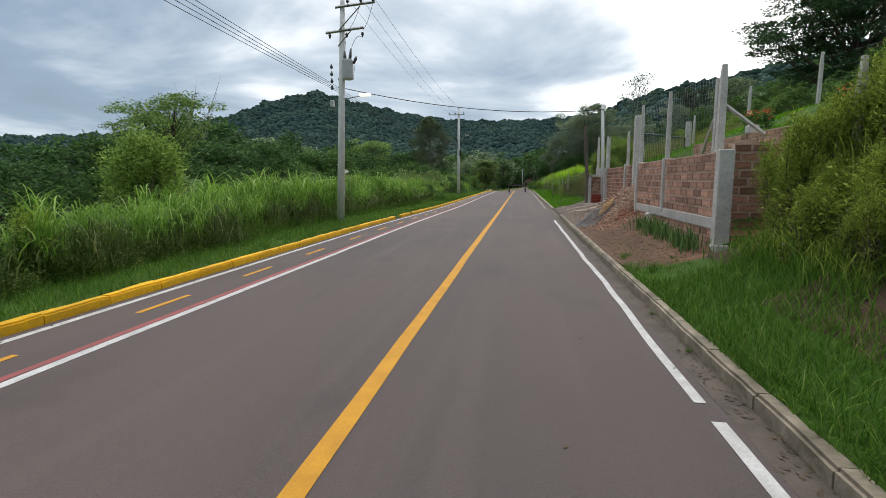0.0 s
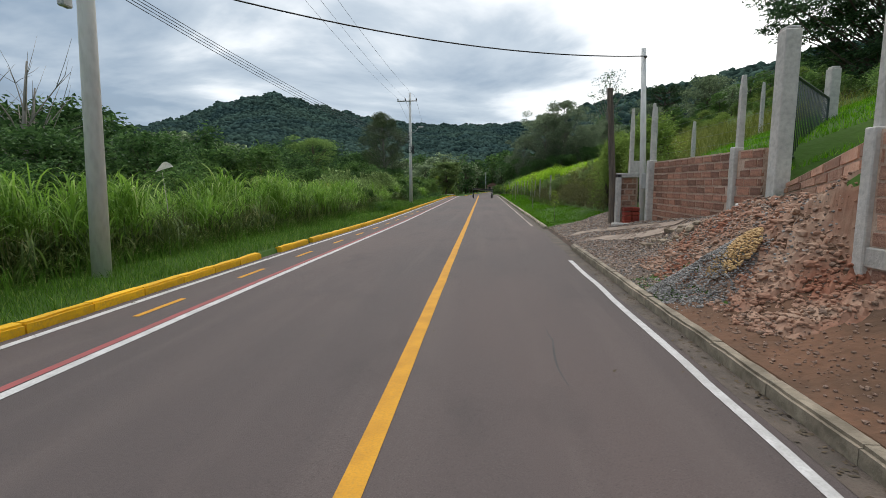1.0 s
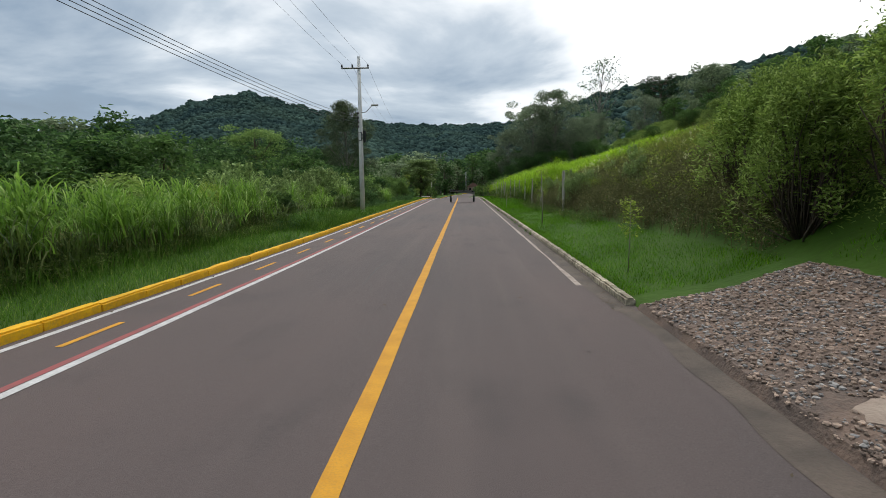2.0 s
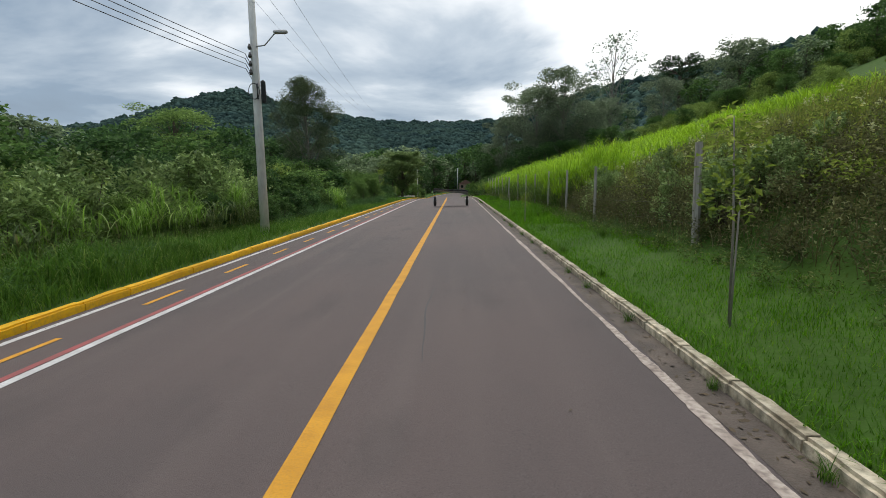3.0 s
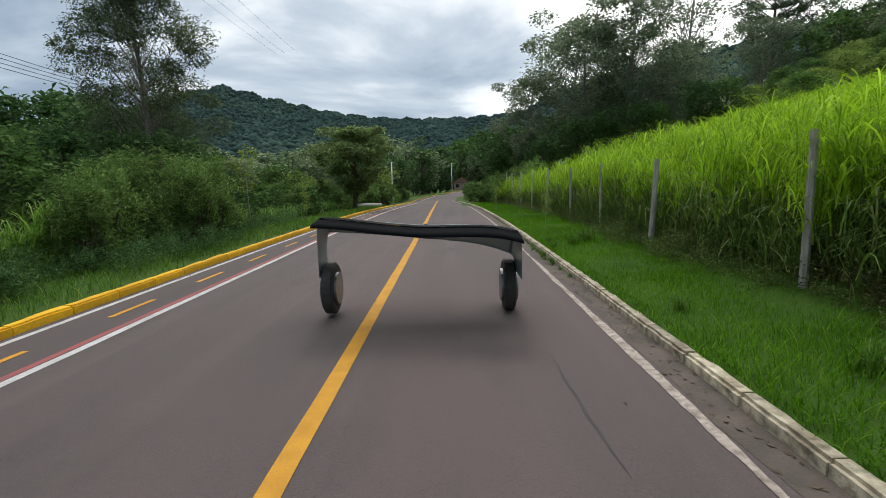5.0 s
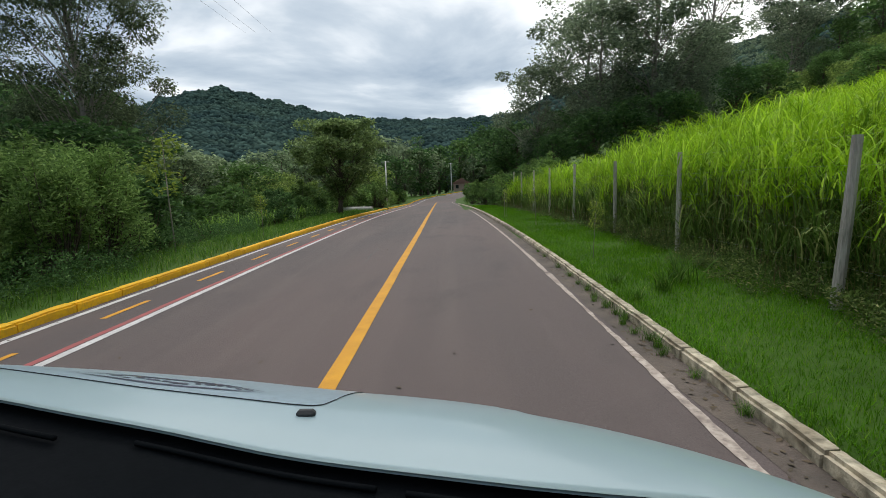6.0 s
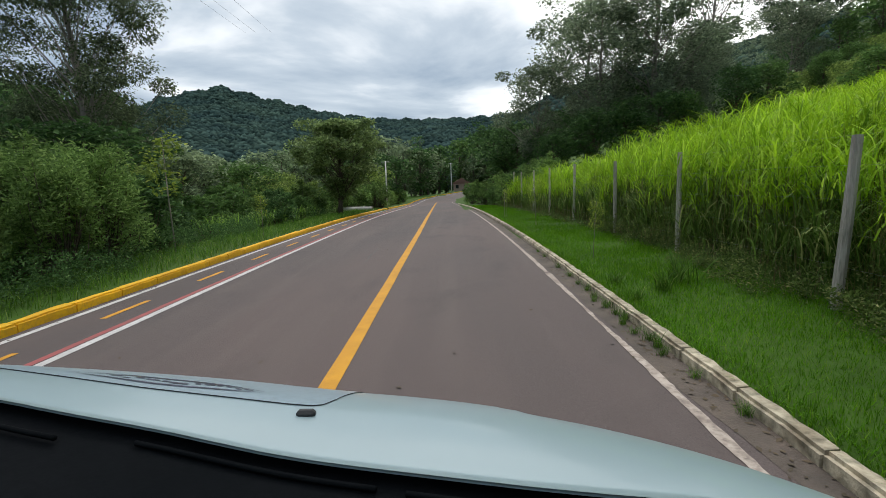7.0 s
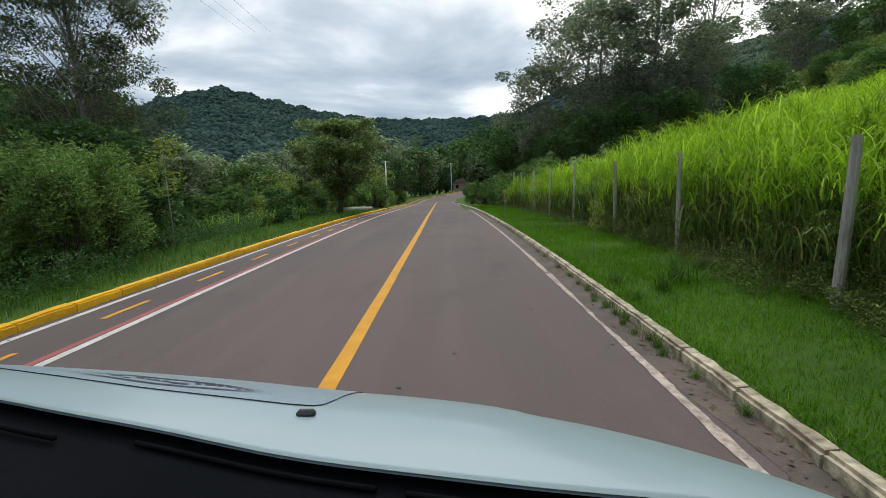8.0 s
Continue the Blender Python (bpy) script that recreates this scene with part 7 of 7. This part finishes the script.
def hood_z(x, y):
    u = max(y - 0.90 + 0.232 * (x - MID) ** 2, 0)
    d = x - MID
    tilt = sum(np.interp(x + o, [-1.6, -1.25, -1.0, -0.6, -0.35, 0.0, 0.4], [0.036, 0.026, 0.016, 0, -0.014, -0.008, 0]) for o in (-0.1, 0, 0.1)) / 3
    # a pressed crease runs back from the crest and fades out
    off = x - 0.189 + 0.6 * (y - 0.994)
    tilt += (0.004 - 0.007 * float(smooth_step(0, 0.045, off))) * float(smooth_step(0.84, 1.1, y))
    return float(tilt) + 1.129 - 0.0464 * (y - 1.2) - 0.504 * u * u + 0.0642 * d * d - 0.0273 * d ** 4 - 0.0636 * d


def hood_rear(x):
    """Where the bonnet ends before the windscreen."""
    xs = [-1.6, -0.926, -0.79, -0.602, -0.477, -0.369, -0.301, -0.141, -0.044, 0.053, 0.159, 0.276, 0.75]
    ys = [1.0, 0.92, 0.894, 0.86, 0.83, 0.797, 0.776, 0.732, 0.708, 0.684, 0.66, 0.642, 0.6]
    return float(sum(np.interp(x + o, xs, ys) for o in (-0.05, 0, 0.05)) / 3)


car = thing("car", "white car seen over its bonnet with sticker and wipers", "car", at=(CX, CY, 0))


def sheet(name, x0, x1, y0f, y1f, lift, material, parent, nx=40, ny=24, label="", thick=0.0):
    v, f = [], []
    for i in range(nx + 1):
        x = x0 + (x1 - x0) * i / nx
        a, b = y0f(x), y1f(x)
        for j in range(ny + 1):
            y = a + (b - a) * j / ny
            v.append((x, y, hood_z(x, y) + lift))
    m = ny + 1
    for i in range(nx):
        for j in range(ny):
            q = i * m + j
            f.append((q, q + m, q + m + 1, q + 1))
    if thick:
        n = len(v)
        v += [(x, y, z - thick) for x, y, z in v]
        rim = [i * m for i in range(nx + 1)] + [nx * m + j for j in range(1, m)] + [i * m + ny for i in range(nx - 1, -1, -1)] + [j for j in range(ny - 1, 0, -1)]
        f += [(a, b, b + n, a + n) for a, b in zip(rim, rim[1:] + rim[:1])]
    return tagged(mesh_ob(name, v, f, material, parent, True), label)


LX, RX = MID - 0.80, MID + 1.46
front_y = lambda x: 1.52 - 0.2 * ((x - MID) / 1.2) ** 2
bonnet = sheet("bonnet", LX, RX, hood_rear, front_y, 0.0, CAR_WHITE, car, 60, 40, "glossy white bonnet", 0.006)
STICK_X = [-1.4, -1.05, -0.703, -0.463, -0.381, -0.315, -0.29, -0.274, -0.262, -0.255]
STICK_Y = [1.19, 1.108, 1.045, 1.02, 1.006, 0.998, 1.008, 1.06, 1.15, 1.25]


def sticker_edge(x):
    return float(np.interp(x, STICK_X, STICK_Y))


sheet("sticker", -1.33, -0.262, sticker_edge, lambda x: 1.42, 0.002, CAR_STICKER, bonnet, 60, 16, "pale sticker on the bonnet")
tubes("sticker_edge", [([(x, sticker_edge(x), hood_z(x, sticker_edge(x)) + 0.002) for x in np.concatenate([np.linspace(-1.33, -0.33, 24), np.linspace(-0.315, -0.257, 14)])], 0.0011)], DARK, bonnet, sides=4)


def print_mid(x):
    return float(np.interp(x, [-0.95, -0.843, -0.718, -0.569, -0.45], [1.145, 1.14, 1.118, 1.105, 1.085]))


def print_half(x):
    return 0.036 * max(0.0, math.sin(math.pi * (x + 0.95) / 0.5)) ** 0.7 + 0.001


# an unreadable flourish: two curved strokes that meet at the ends, broken bars between them
sheet("sticker_stroke", -0.945, -0.455, lambda x: print_mid(x) + print_half(x) * 0.72, lambda x: print_mid(x) + print_half(x), 0.0035, STICKER_INK, bonnet, 30, 2, "dark violet printed stroke")
sheet("sticker_stroke", -0.945, -0.455, lambda x: print_mid(x) - print_half(x), lambda x: print_mid(x) - print_half(x) * 0.7, 0.0035, STICKER_INK, bonnet, 30, 2, "dark violet printed stroke")
rp = random.Random(12)
xb = -0.86
while xb < -0.5:
    ln, up = rp.uniform(0.012, 0.05), rp.uniform(-0.35, 0.25)
    sheet("sticker_bar", xb, xb + ln, lambda x: print_mid(x) + print_half(x) * up, lambda x: print_mid(x) + print_half(x) * (up + 0.34), 0.0035, STICKER_INK, bonnet, 6, 2, "dark unreadable printed bar")
    xb += ln + rp.uniform(0.004, 0.014)
for x, y in ((-0.31, 0.944), (-1.2, 1.09)):
    part("washer_nozzle", box(x - .02, x + .02, y - .01, y + .01, hood_z(x, y) - .005, hood_z(x, y) + .012, .006), DARK, bonnet, "black washer nozzle")
# scuttle, wipers and wings
v, f = [], []
for i in range(41):
    x = LX - .02 + (RX - LX + .04) * i / 40
    r = hood_rear(x)
    for d, dz in ((0.07, -.03),  (-.03, -.03), (-.12, -.045), (-.22, -.055), (-.34, -.075), (-.345, -.1)):
        v.append((x, r + d, hood_z(x, r) + dz))
for i in range(40):
    for j in range(5):
        q = i * 6 + j
        f.append((q, q + 1, q + 7, q + 6))
mesh_ob("scuttle", v, f, CAR_BLACK, car, True)
for x0, x1, d in ((-0.6, -0.13, .02), (-1.3, -0.75, .05), (-0.08, 0.5, .022)):
    tubes("wiper", [([(x, hood_rear(x) - d, hood_z(x, hood_rear(x)) - .022) for x in np.linspace(x0, x1, 10)], .0055)], CAR_BLACK, car, sides=5, label="black wiper blade")
for side, x in (("left", LX), ("right", RX)):
    s = -1 if side == "left" else 1
    v, f = [], []
    for j in range(25):
        y = hood_rear(x) + (front_y(x) - hood_rear(x)) * j / 24
        z = hood_z(x, y)
        for o, zz in ((0, z - .002), (.03, z - .04), (.05, z - .2), (.05, .5)):
            v.append((x + s * o, y, max(zz, .5)))
    for j in range(24):
        for k in range(3):
            q = j * 4 + k
            f.append((q, q + 1, q + 5, q + 4) if s < 0 else (q, q + 4, q + 5, q + 1))
    mesh_ob("wing", v, f, CAR_WHITE, car, True, "white front wing")
    w = tubes("wheel", [([(x + s * .07, 1.25, .32), (x - s * .13, 1.25, .32)], .2)], STEEL, car, sides=20, smooth=False)
    bm = bmesh.new()
    pr = [(.2, -.07), (.29, -.07), (.32, -.05), (.32, .05), (.29, .07), (.2, .07)]
    ring = []
    for k in range(28):
        a = k * 2 * math.pi / 28
        ring.append([bm.verts.new((x - s * .03 + o, 1.25 + r * math.cos(a), .32 + r * math.sin(a))) for r, o in pr])
    for k in range(28):
        for q in range(6):
            bm.faces.new((ring[k][q], ring[k][(q + 1) % 6], ring[(k + 1) % 28][(q + 1) % 6], ring[(k + 1) % 28][q]))
    part("tyre", bm, TYRE, w, "dusty grey-black tyre")
